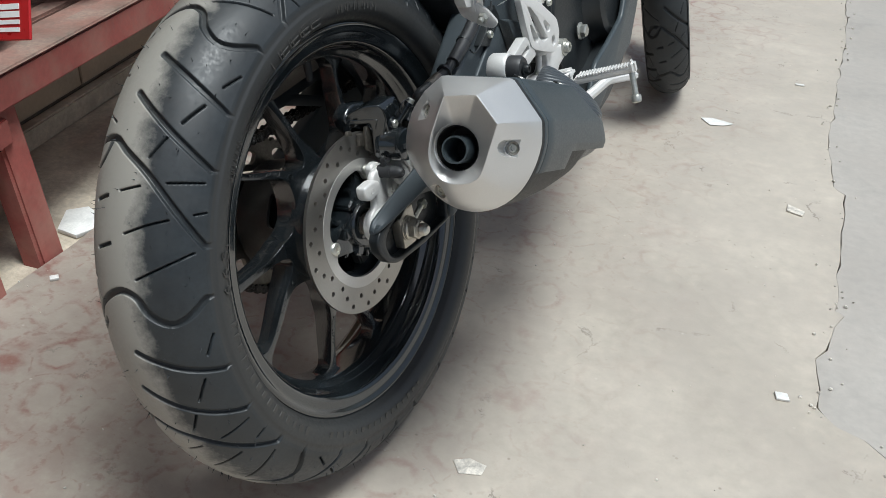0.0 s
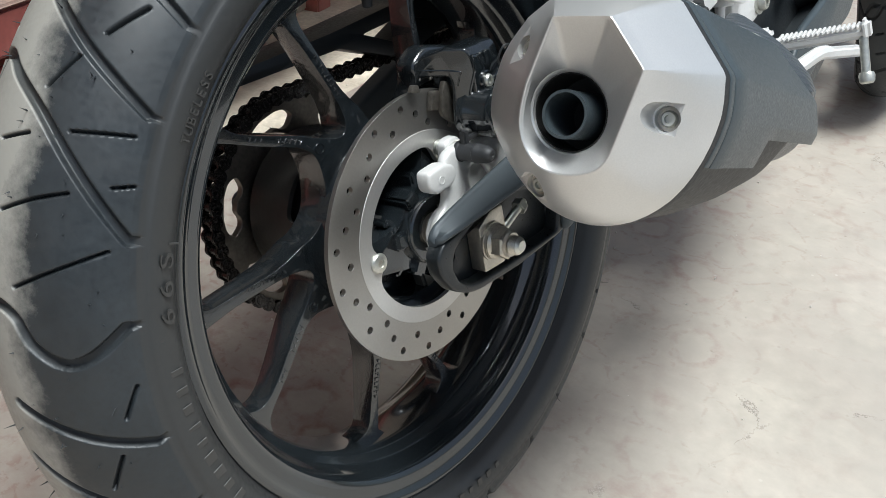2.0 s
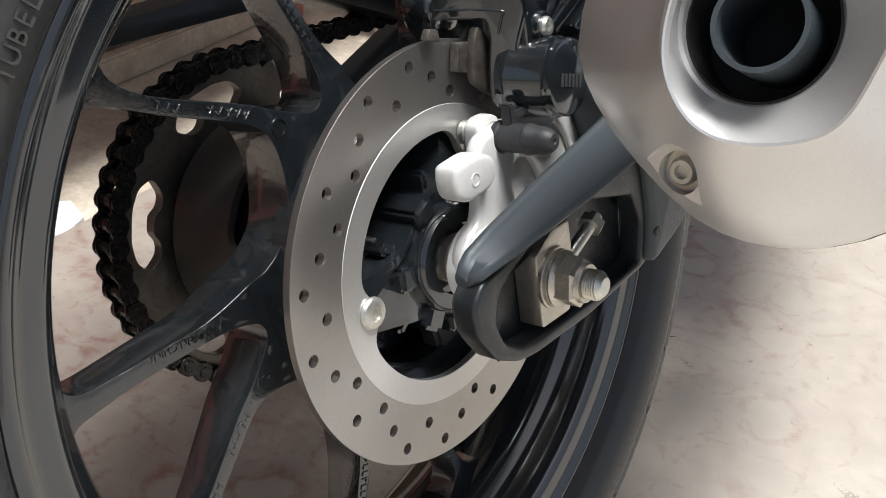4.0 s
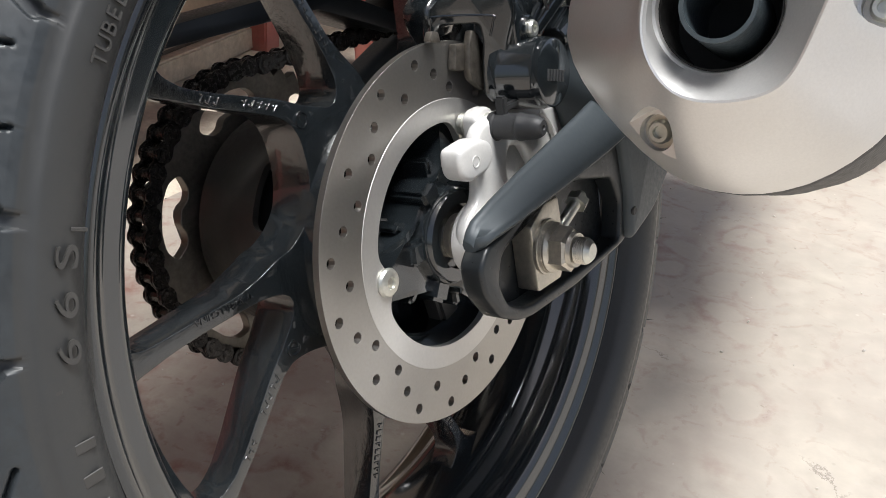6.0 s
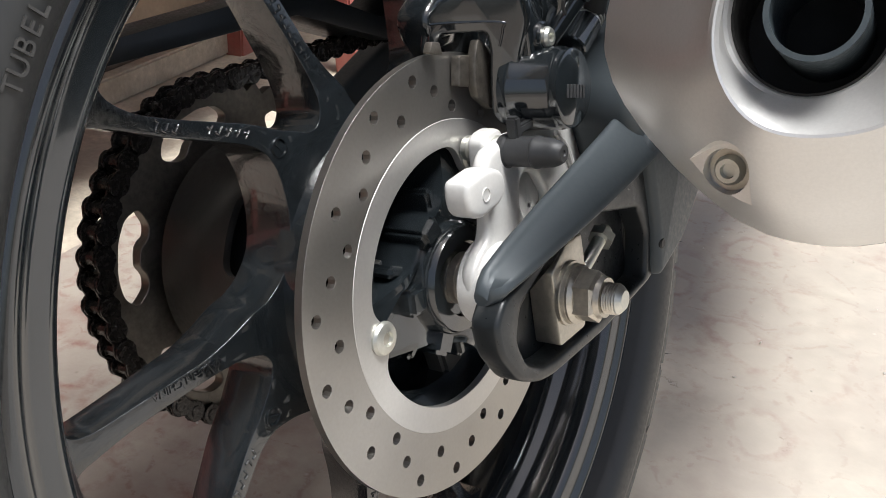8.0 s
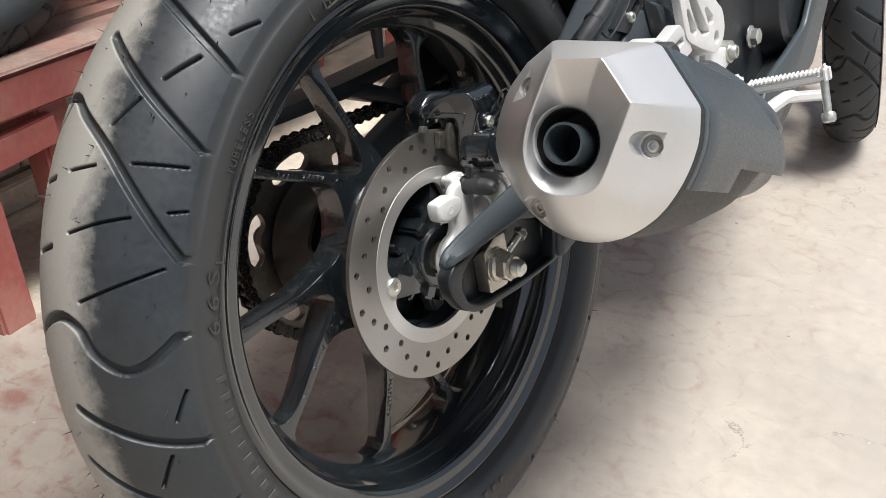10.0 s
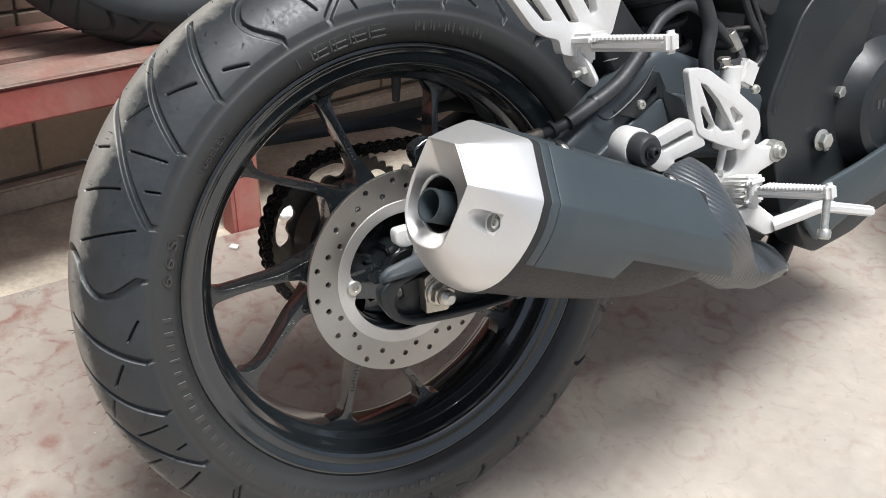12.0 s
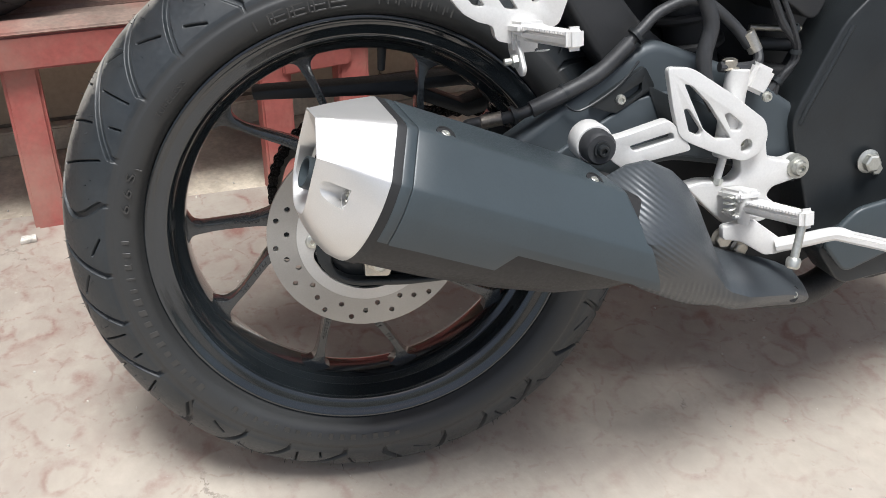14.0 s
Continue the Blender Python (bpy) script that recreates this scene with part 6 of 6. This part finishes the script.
peg = ribbed_peg("rider_footpeg", (0.142, 0.392, 0.044), (0.230, 0.403, 0.059), 0.021, 0.015, "ribbed silver rider footpeg")
part("peg_joint", joined(moved(box(0.044, 0.030, 0.012, 0.004, 3), pose(0.118, 0.394, 0.050, 0, -12, 0)), moved(box(0.036, 0.028, 0.008, 0.003, 3), pose(0.120, 0.396, 0.028, 0, -8, 0)), rod((0.136, 0.392, 0.022), (0.132, 0.392, 0.060), 0.0065)), CAST_SILVER, peg, "", 40)
part("peg_spring", tube([(0.128 + 0.006 * math.cos(a), 0.378 + 0.006 * math.sin(a), 0.032 + 0.0011 * a) for a in np.linspace(0, 6 * math.pi, 40)], 0.0012, 6, 2), ZINC, peg)
part("peg_feeler", joined(rod((0.226, 0.400, 0.054), (0.2330, 0.391, 0.020), 0.0042), moved(lathe([(0, 0), (0, 0.0062), (0.003, 0.0075), (0.009, 0.0070), (0.011, 0.005), (0.011, 0)], 20, False), along((0.2326, 0.3915, 0.0230), (0.21, -0.23, -0.95)))), ZINC, peg, "steel feeler pin")
ped = part("brake_pedal", moved(plate(rounded([(0.372, 0.018), (0.410, 0.022), (0.446, -0.004), (0.446, -0.022), (0.428, -0.022), (0.396, -0.002), (0.374, 0.002)], 0.005), [], 0.118, 0.128, 0.002), Matrix.Identity(4)), CAST_SILVER, bike, "silver brake pedal", 40)
part("pedal_arm", tube([(0.1260, 0.4420, -0.0120), (0.1416, 0.4665, -0.0018), (0.1572, 0.4910, 0.0084), (0.1629, 0.5069, 0.0049)], [0.0085, 0.008, 0.0075, 0.007], 10), CAST_SILVER, ped)
part("pedal_tip", moved(box(0.0748, 0.014, 0.012, 0.003, 3), along((0.1686, 0.5227, 0.0013), (0.3312, 0.9210, -0.2048))), CAST_SILVER, ped)
part("pedal_pivot", joined(moved(hexa(0.010, 0.008, 0.001, 0.013), Matrix.Translation((0.108, 0.384, -0.004))), moved(hexa(0.0085, 0.007, 0.001, 0.011), Matrix.Translation((0.100, 0.412, -0.022)))), ZINC_DULL, ped, "zinc pivot bolts")
part("pedal_switch_bracket", plate(rounded([(0.372, -0.012), (0.410, -0.020), (0.416, -0.034), (0.388, -0.028)], 0.004), [], 0.092, 0.097, 0.001), ZINC_DULL, ped)

# passenger hanger and peg
hang_out = rounded([(0.040, 0.308), (0.058, 0.286), (0.082, 0.257), (0.096, 0.249), (0.111, 0.245), (0.114, 0.231), (0.131, 0.227), (0.160, 0.238), (0.176, 0.243), (0.187, 0.274), (0.196, 0.308)], 0.005)
hang_holes = [rounded([(0.058, 0.300), (0.093, 0.263), (0.104, 0.263), (0.074, 0.300)], 0.004), rounded([(0.092, 0.300), (0.123, 0.259), (0.136, 0.258), (0.108, 0.300)], 0.004), rounded([(0.125, 0.300), (0.151, 0.262), (0.158, 0.266), (0.150, 0.300)], 0.004)]
hanger = part("passenger_hanger", plate(hang_out, hang_holes, 0.118, 0.130, 0.002, 3), CAST_SILVER, bike, "silver slotted passenger footrest hanger", 40)
ppeg = ribbed_peg("passenger_footpeg", (0.142, 0.141, 0.238), (0.234, 0.153, 0.246), 0.019, 0.014, "ribbed silver passenger footpeg")
part("peg_joint", joined(moved(box(0.034, 0.030, 0.012, 0.004, 3), pose(0.136, 0.141, 0.243, 0, -6, 8)), moved(box(0.012, 0.026, 0.026, 0.003, 2), pose(0.128, 0.142, 0.232, 0, 0, 8))), CAST_SILVER, ppeg, "", 40)
ear_out = rounded([(0.104, 0.238), (0.118, 0.241), (0.146, 0.224), (0.159, 0.208), (0.152, 0.200), (0.136, 0.204), (0.112, 0.216)], 0.006)
part("hanger_ear", moved(plate(ear_out, [], 0.0, 0.0045, 0.0012), Matrix.Translation((0, 0.136, 0)) @ pose(0, 0, 0, 0, 0, -90)), CAST_SILVER, ppeg)
part("hanger_pin", joined(rod((0.142, 0.118, 0.2130), (0.142, 0.133, 0.2145), 0.0034), moved(hexa(0.0062, 0.006), along((0.142, 0.131, 0.2143), (0, -1, -0.1)))), ZINC, ppeg, "zinc clevis pin")
part("warning_label", moved(box(0.0004, 0.012, 0.008, 0.0), pose(0.158, 0.150, 0.2250, 0, 70, 0)), WHITE_INK, ppeg, "small white printed label")

# frame, engine, fairing, tank underside
fr_out = rounded([(0.5559, 0.2528), (0.5212, 0.2194), (0.4967, 0.1697), (0.4787, 0.1338), (0.4724, 0.1152), (0.4782, 0.0892), (0.4955, 0.0381), (0.5153, -0.026), (0.520, -0.040), (0.546, -0.070), (0.630, -0.080), (0.650, 0.020), (0.640, 0.120), (0.660, 0.200), (0.720, 0.300)], 0.014)
fr = part("main_frame", plate(fr_out, [], 0.012, 0.082, 0.012, 4), SATIN_BLACK, bike, "satin black frame spar", 45)
part("spar_ridge", tube([(0.0800, 0.5312, 0.2154), (0.0808, 0.5067, 0.1657), (0.0808, 0.4887, 0.1298), (0.0800, 0.4824, 0.1112)], 0.0042, 8), SATIN_BLACK, fr)
part("frame_screw", moved(hexa(0.0075, 0.008), Matrix.Translation((0.080, 0.588, 0.0510))), ZINC, fr)
part("frame_screw", moved(hexa(0.0075, 0.008), Matrix.Translation((0.082, 0.606, 0.118))), ZINC, fr)
eng = part("engine_cover", moved(lathe([(0.030, 0), (0.030, 0.092), (0.078, 0.088), (0.092, 0.076), (0.108, 0.070), (0.112, 0.058), (0.106, 0.054), (0.104, 0.050), (0.104, 0)], 72, False), Matrix.Translation((0, 0.690, 0.090))), SATIN_BLACK, bike, "black round engine side cover", 35)
for k in range(6):
    part("maker_bar", moved(box(0.0008, 0.006, 0.012, 0.0002, 1), Matrix.Translation((0.1043, 0.662 + 0.010 * k, 0.096))), GREY_INK, eng, "raised bar of the maker's mark")
part("engine_screw", moved(hexa(0.0065, 0.008, 0.001, 0.009), Matrix.Translation((0.074, 0.640, 0.154))), ZINC, eng)
part("engine_block", plate(rounded([(0.60, 0.22), (0.95, 0.22), (0.98, -0.06), (0.62, -0.12)], 0.03), [], -0.14, 0.045, 0.012, 3), DARK, bike, "black engine block")
fair_out = rounded([(0.505, -0.020), (0.545, 0.018), (0.610, 0.030), (0.690, 0.050), (0.760, 0.130), (0.800, 0.180), (0.830, 0.130), (0.790, 0.060), (0.720, -0.010), (0.620, -0.030), (0.540, -0.060)], 0.012)
part("lower_fairing", plate(fair_out, [], 0.112, 0.122, 0.004, 3), CHARCOAL, bike, "dark grey lower fairing edge", 40)
part("belly_pan", plate(rounded([(0.505, -0.028), (0.600, 0.000), (0.700, 0.030), (0.780, 0.100), (0.815, 0.130), (0.795, 0.055), (0.720, -0.030), (0.630, -0.068), (0.545, -0.080)], 0.015), [], 0.060, 0.110, 0.008, 3), SATIN_BLACK, bike, "black belly pan")
# dark plate added to fill the gap behind the footrest bracket
part("lower_frame", plate(rounded([(0.270, 0.020), (0.300, 0.120), (0.380, 0.170), (0.560, 0.160), (0.600, -0.060), (0.520, -0.100), (0.430, -0.050), (0.340, -0.010)], 0.02), [], 0.004, 0.030, 0.006, 3), DARK, bike, "black filler plate behind the footrest bracket")
part("inner_panel", plate(rounded([(0.275, 0.215), (0.300, 0.400), (0.580, 0.400), (0.580, 0.060), (0.420, 0.060), (0.340, 0.150)], 0.02), [], -0.100, -0.050, 0.006, 3), DARK, bike, "black panel behind the hoses")
part("tank_underside", plate(rounded([(0.33, 0.300), (0.40, 0.262), (0.455, 0.244), (0.500, 0.214), (0.530, 0.300)], 0.02), [], -0.06, 0.060, 0.012, 3), DARK, bike, "black underside of tank and airbox")
part("rear_fender", plate(rounded([(0.190, 0.300), (0.300, 0.262), (0.345, 0.300)], 0.02), [], -0.10, 0.03, 0.01, 3), DARK, bike, "black underseat fender")
shock = part("shock_body", rod((-0.02, 0.43, 0.06), (-0.03, 0.37, 0.28), 0.028), DARK, bike, "black rear shock body")
part("spring", tube([(-0.02 - 0.0012 * t + 0.036 * math.cos(5.2 * t), 0.43 - 0.0072 * t + 0.036 * math.sin(5.2 * t), 0.06 + 0.0264 * t) for t in np.linspace(1, 8, 90)], 0.0055, 8, 1), DARK, shock, "black coil spring")
for z, r in ((0.187, 0.0075), (0.157, 0.0085), (0.205, 0.004)):
    part("cross_pipe", rod((0.0, 0.455, z), (0.02, 0.545, z - 0.006), r), SATIN_BLACK if r > 0.005 else ZINC_DULL, bike, "dark metal pipe behind the bracket")
part("wiring", joined(tube([(0.06, 0.436, 0.262), (0.062, 0.456, 0.222), (0.064, 0.476, 0.196), (0.062, 0.474, 0.172), (0.06, 0.452, 0.146), (0.06, 0.440, 0.140)], 0.0050, 10), tube([(0.064, 0.446, 0.258), (0.068, 0.470, 0.210), (0.066, 0.478, 0.180), (0.064, 0.460, 0.155), (0.062, 0.455, 0.100)], 0.0030, 8)), HOSE, bike, "taped black wiring loom")
for p, w in (((0.064, 0.477, 0.190), (0, -0.1, -1)), ((0.061, 0.462, 0.158), (0, -0.6, -0.8)), ((0.063, 0.470, 0.215), (0, 0.4, -0.9))):
    part("wire_clip", moved(lathe([(0, 0.005), (0, 0.0068), (0.005, 0.0068), (0.005, 0.005)], 16), along(p, w)), SATIN_BLACK, bike, "black cable clip")

# seat, tail and tank overhead, out of view, added for the shade they cast
def hull(name, stations, material, label):
    """A rounded body over stations (y, half width, low z, high z)."""
    rings = []
    for y, w, lo, hi in stations:
        c, h = (lo + hi) / 2, (hi - lo) / 2
        ring = []
        for i in range(28):
            a = 2 * math.pi * i / 28
            ring.append(Vector((XW + w * math.copysign(abs(math.cos(a)) ** 0.6, math.cos(a)), y, c + h * math.copysign(abs(math.sin(a)) ** 0.7, math.sin(a)))))
        rings.append(ring)
    return part(name, loft(rings), material, bike, label, 50)


hull("tail_cowl", [(-0.20, 0.045, 0.560, 0.600), (-0.08, 0.090, 0.500, 0.620), (0.10, 0.120, 0.450, 0.620), (0.30, 0.125, 0.430, 0.560), (0.42, 0.105, 0.430, 0.520)], GLOSS_BLACK, "black tail cowl")
hull("rider_seat", [(0.14, 0.10, 0.560, 0.600), (0.20, 0.135, 0.530, 0.580), (0.34, 0.140, 0.490, 0.545), (0.48, 0.110, 0.470, 0.540), (0.54, 0.085, 0.480, 0.560)], DARK, "black rider seat")
hull("fuel_tank", [(0.52, 0.09, 0.440, 0.560), (0.60, 0.15, 0.420, 0.650), (0.74, 0.175, 0.400, 0.720), (0.90, 0.165, 0.400, 0.720), (1.00, 0.11, 0.420, 0.660)], GLOSS_BLACK, "black fuel tank")

# red dealer plate under the tail
PLATE = Matrix.Translation((XW - 0.022, -0.345, 0.343)) @ pose(0, 0, 0, -23, 0, 0)
nplate = part("number_plate", moved(box(0.122, 0.0025, 0.150, 0.001, 1), PLATE @ Matrix.Translation((0, 0, 0.075))), RED_CARD, bike, "red plate with yellow and white printed bars")
part("yellow_bar", moved(box(0.100, 0.0010, 0.014, 0.0), PLATE @ Matrix.Translation((0, -0.0014, 0.0400))), YELLOW_INK, nplate)
for z, w, h in ((0.0265, 0.086, 0.0044), (0.0205, 0.094, 0.0048), (0.0145, 0.090, 0.0034), (0.0085, 0.092, 0.0034)):
    part("white_bar", moved(box(w, 0.0010, h, 0.0), PLATE @ Matrix.Translation((0.049 - w / 2, -0.0014, z))), WHITE_INK, nplate)
part("plate_holder", moved(box(0.050, 0.010, 0.190, 0.003), pose(XW, -0.235, 0.505, -44, 0, 0)), DARK, bike, "black plate holder under the tail")

# front wheel, turned a little to the side
FRONT = Matrix.Translation((-0.050, 1.385, -0.0365)) @ pose(0, 0, 0, 0, 0, 17)
FW = [(0.034, 0.2235), (0.042, 0.2290), (0.046, 0.2360), (0.0485, 0.2440), (0.0495, 0.2520), (0.0490, 0.2600), (0.0468, 0.2700)]
front = from_mesh("front_tyre", tyre_mesh("front_tyre", 0, 0.2480, 0.0500, 900, 84, FW), RUBBER_PLAIN, bike, "black rubber front tyre", 50)
front.matrix_basis = FRONT
fr_rim = [(0.046, 0.2345), (0.048, 0.2300), (0.044, 0.2230), (0.036, 0.2080), (0.020, 0.2000), (0.0, 0.1980)]
part("front_rim", lathe(fr_rim + [(-x, r) for x, r in fr_rim[-2::-1]] + [(-0.03, 0.215), (0, 0.21), (0.03, 0.215)], 96), GLOSS_BLACK, front, "gloss black front rim", 40)
for k in range(5):
    part("front_spoke", spoke_bm([(0.02, 72 * k), (0.10, 72 * k + 4), (0.205, 72 * k + 8)], [0.016, 0.014, 0.012], [-0.016, -0.014, -0.012], [0.05, 0.03, 0.022, 0.024, 0.03]), GLOSS_BLACK, front)
part("front_hub", rod((-0.05, 0, 0), (0.05, 0, 0), 0.035), GLOSS_BLACK, front)
for s in (-1, 1):
    part("fork_leg", rod((0.012 + 0.085 * s, 1.440 + 0.02 * s, -0.045), (-0.045 + 0.085 * s, 1.22 + 0.02 * s, 0.42), 0.024), SATIN_BLACK, bike, "black fork leg")
# side stand on the far side
part("side_stand", joined(tube([(-0.20, 0.62, -0.10), (-0.26, 0.60, -0.18), (-0.335, 0.585, -0.258)], 0.010, 12), moved(box(0.05, 0.035, 0.008, 0.003), pose(-0.337, 0.585, -0.262, 0, 11.7, 0))), SATIN_BLACK, bike, "black side stand")


# ---- bench with spare tyres ----
def slab(name, size, place, parent, material, label="", turn=(0, 0, 0), bevel=0.004, seed=0):
    b = box(*size, bevel, 2)
    r = random.Random(seed)
    for v in b.verts:
        v.co += Vector((r.uniform(-1, 1), r.uniform(-1, 1), r.uniform(-1, 1))) * 0.0012
    return part(name, moved(b, pose(*place, *turn)), material, parent, label, 40)


bench = empty("bench", BENCH, "low faded red wooden bench with dusty top", "bench")
slab("front_beam", (0.052, 3.6, 0.058), (-0.027, 0.45, 0.306), bench, RED_WOOD, seed=1)
slab("beam_cap", (0.056, 3.6, 0.006), (-0.027, 0.45, 0.338), bench, DUSTY_TOP, "dusty worn top of the beam", bevel=0.002, seed=3)
slab("back_beam", (0.040, 3.6, 0.058), (-0.280, 0.45, 0.291), bench, RED_WOOD, seed=2)
for i, x in enumerate((-0.084, -0.136, -0.188, -0.238)):
    slab("slat", (0.044, 3.6, 0.022), (x, 0.45, 0.322), bench, DUSTY_TOP, "dusty worn slat", seed=10 + i)
for i, y in enumerate((-0.98, -0.455, -0.052, 0.092, 1.1, 1.9)):
    for x, tilt in ((-0.036, 6.5), (-0.254, -2.5)) if abs(y) > 0.5 else ((-0.036, 6.5),):
        slab("leg", (0.046, 0.056, 0.30), (x + (0.010 if x > -0.1 else -0.01), y, 0.128), bench, RED_WOOD, turn=(0, tilt * -1, 0), bevel=0.005, seed=20 + i)
    slab("cross_bar", (0.20, 0.03, 0.045), (-0.140, y, 0.225), bench, RED_WOOD, seed=40 + i)
slab("brace_board", (0.018, 0.125, 0.046), (-0.014, 0.022, 0.238), bench, RED_WOOD, turn=(3, 0, 0), seed=60)

spare_me = tyre_mesh("spare_tyre", 0, 0.236, 0.066, 720, 72, [(0.040, 0.2150), (0.056, 0.2180), (0.062, 0.2320), (0.066, 0.2450), (0.0650, 0.2560), (0.0600, 0.2660)])
first = None
for i, (y, roll, lean, x) in enumerate(((0.03, 20, -17, -0.082), (-0.55, 130, -14, -0.088), (0.62, 250, -17, -0.080))):
    m = BENCH @ Matrix.Translation((x, y, 0.324)) @ pose(0, 0, 0, 0, lean, 0) @ Matrix.Translation((0, 0, 0.302)) @ pose(0, 0, 0, roll, 0, 0)
    if first is None:
        first = from_mesh("spare_tyre", spare_me, RUBBER_PLAIN, None, "", 50)
        first.matrix_world = m
        part("bead_ring", joined(*[lathe([(s * 0.030, 0.2100), (s * 0.040, 0.2165), (s * 0.046, 0.2160), (s * 0.040, 0.2090)], 72) for s in (-1, 1)]), GLOSS_BLACK, first, "smooth black tyre bead")
        tagged(first, "used black motorcycle tyre standing on the red bench", "tyre", "tyres on the bench")
    else:
        copy_thing(first, m)


# ---- scraps and crumbs on the floor ----
def scrap(name, outline, place, turn, material, label, thick=0.003, lift=0.0):
    b = flat(outline, 0.0, thick, 0.0006)
    ob = part(name, b, material, None, "", 40)
    ob.matrix_world = pose(place[0], place[1], place[2] + lift, *turn)
    return tagged(ob, label, "scrap")


scrap("plaster_shard", [(-0.045, 0.03), (-0.01, 0.05), (0.03, 0.02), (0.035, -0.02), (0.012, -0.05), (-0.03, -0.035)], (-0.681, 0.205, -0.010), (0, 0, 20), WHITE_SCRAP, "white plaster shard lying beside the bench", 0.008)
scrap("paper_scrap", [(-0.035, 0.012), (-0.01, 0.02), (0.02, 0.012), (0.04, 0.004), (0.02, -0.012), (-0.012, -0.02), (-0.022, -0.006)], (0.242, 1.259, 0.001), (0, 0, 10), WHITE_SCRAP, "crumpled white paper scrap on the floor", 0.002)
scrap("tile_chip", [(-0.022, 0.010), (0.016, 0.016), (0.024, -0.002), (-0.006, -0.012)], (0.475, 0.930, 0.0008), (0, 0, -30), CRUMB, "grey tile chip on the floor", 0.003)
scrap("paint_flake", [(-0.022, 0.008), (0.0, 0.016), (0.024, 0.008), (0.020, -0.010), (-0.010, -0.014)], (0.214, 0.003, 0.0004), (0, 0, 15), CRUMB, "pale flaked patch on the floor", 0.0012)
scrap("plaster_bit", [(-0.012, 0.006), (0.006, 0.010), (0.012, -0.004), (-0.006, -0.009)], (0.558, 0.355, 0.0006), (0, 0, 0), WHITE_SCRAP, "small white plaster bit on the floor", 0.004)
scrap("plaster_bit", [(-0.008, 0.005), (0.006, 0.007), (0.008, -0.004), (-0.006, -0.006)], (-0.577, 0.042, 0.0006), (0, 0, 40), WHITE_SCRAP, "small white plaster bit on the floor", 0.005)
scrap("plaster_bit", [(-0.008, 0.012), (0.006, 0.013), (0.009, -0.012), (-0.007, -0.010)], (-0.493, -0.480, 0.0006), (0, 0, 8), CRUMB, "small cream plaster bit on the floor", 0.007)
scrap("plaster_bit", [(-0.012, 0.003), (0.008, 0.006), (0.012, -0.003), (-0.009, -0.005)], (0.376, 1.600, 0.0006), (0, 0, 8), WHITE_SCRAP, "small white plaster bit on the floor", 0.003)

rng = random.Random(8)
bm = bmesh.new()
for i in range(420):
    if i < 190:
        k = rng.randrange(len(jag) - 1)
        x, y = jag[k][0] + rng.gauss(0, 0.022), jag[k][1] + rng.uniform(-0.03, 0.03)
    elif i < 260:
        p = at_left(rng.gauss(-0.02, 0.03), rng.uniform(-1.2, 1.6))
        x, y = p.x, p.y
    else:
        x, y = rng.uniform(-0.6, 0.62), rng.uniform(-0.6, 1.9)
    s = rng.uniform(0.0009, 0.0030) * (1.4 if i < 190 else 0.9)
    bmesh.ops.create_icosphere(bm, subdivisions=1, radius=s, matrix=pose(x, y, s * 0.35, rng.uniform(0, 360), rng.uniform(0, 360), 0) @ Matrix.Diagonal((1, rng.uniform(0.5, 1.2), rng.uniform(0.4, 0.8), 1)))
crumbs = part("crumbs", bm, CRUMB, None, sharp=20)
tagged(crumbs, "pale crumbs of plaster and grit on the floor", "crumbs", kind="stuff")

# everything but the wheels was drawn along the frame's own axes: lay it to the rear axle
SETTLE = Matrix(((0.9713, -0.0220, 0.0056, -0.0018), (0.0227, 0.9642, -0.0076, -0.0016), (-0.0002, 0.0058, 0.9797, -0.0010), (0, 0, 0, 1)))
for ob in bike.children:
    if ob not in (tyre, rim, disc, axle, spro, chain, front):
        for piece in (ob, *ob.children_recursive):
            if piece not in NEW_ARM + NEW_BRACKET + NEW_CAL:
                piece.data.transform(SETTLE)
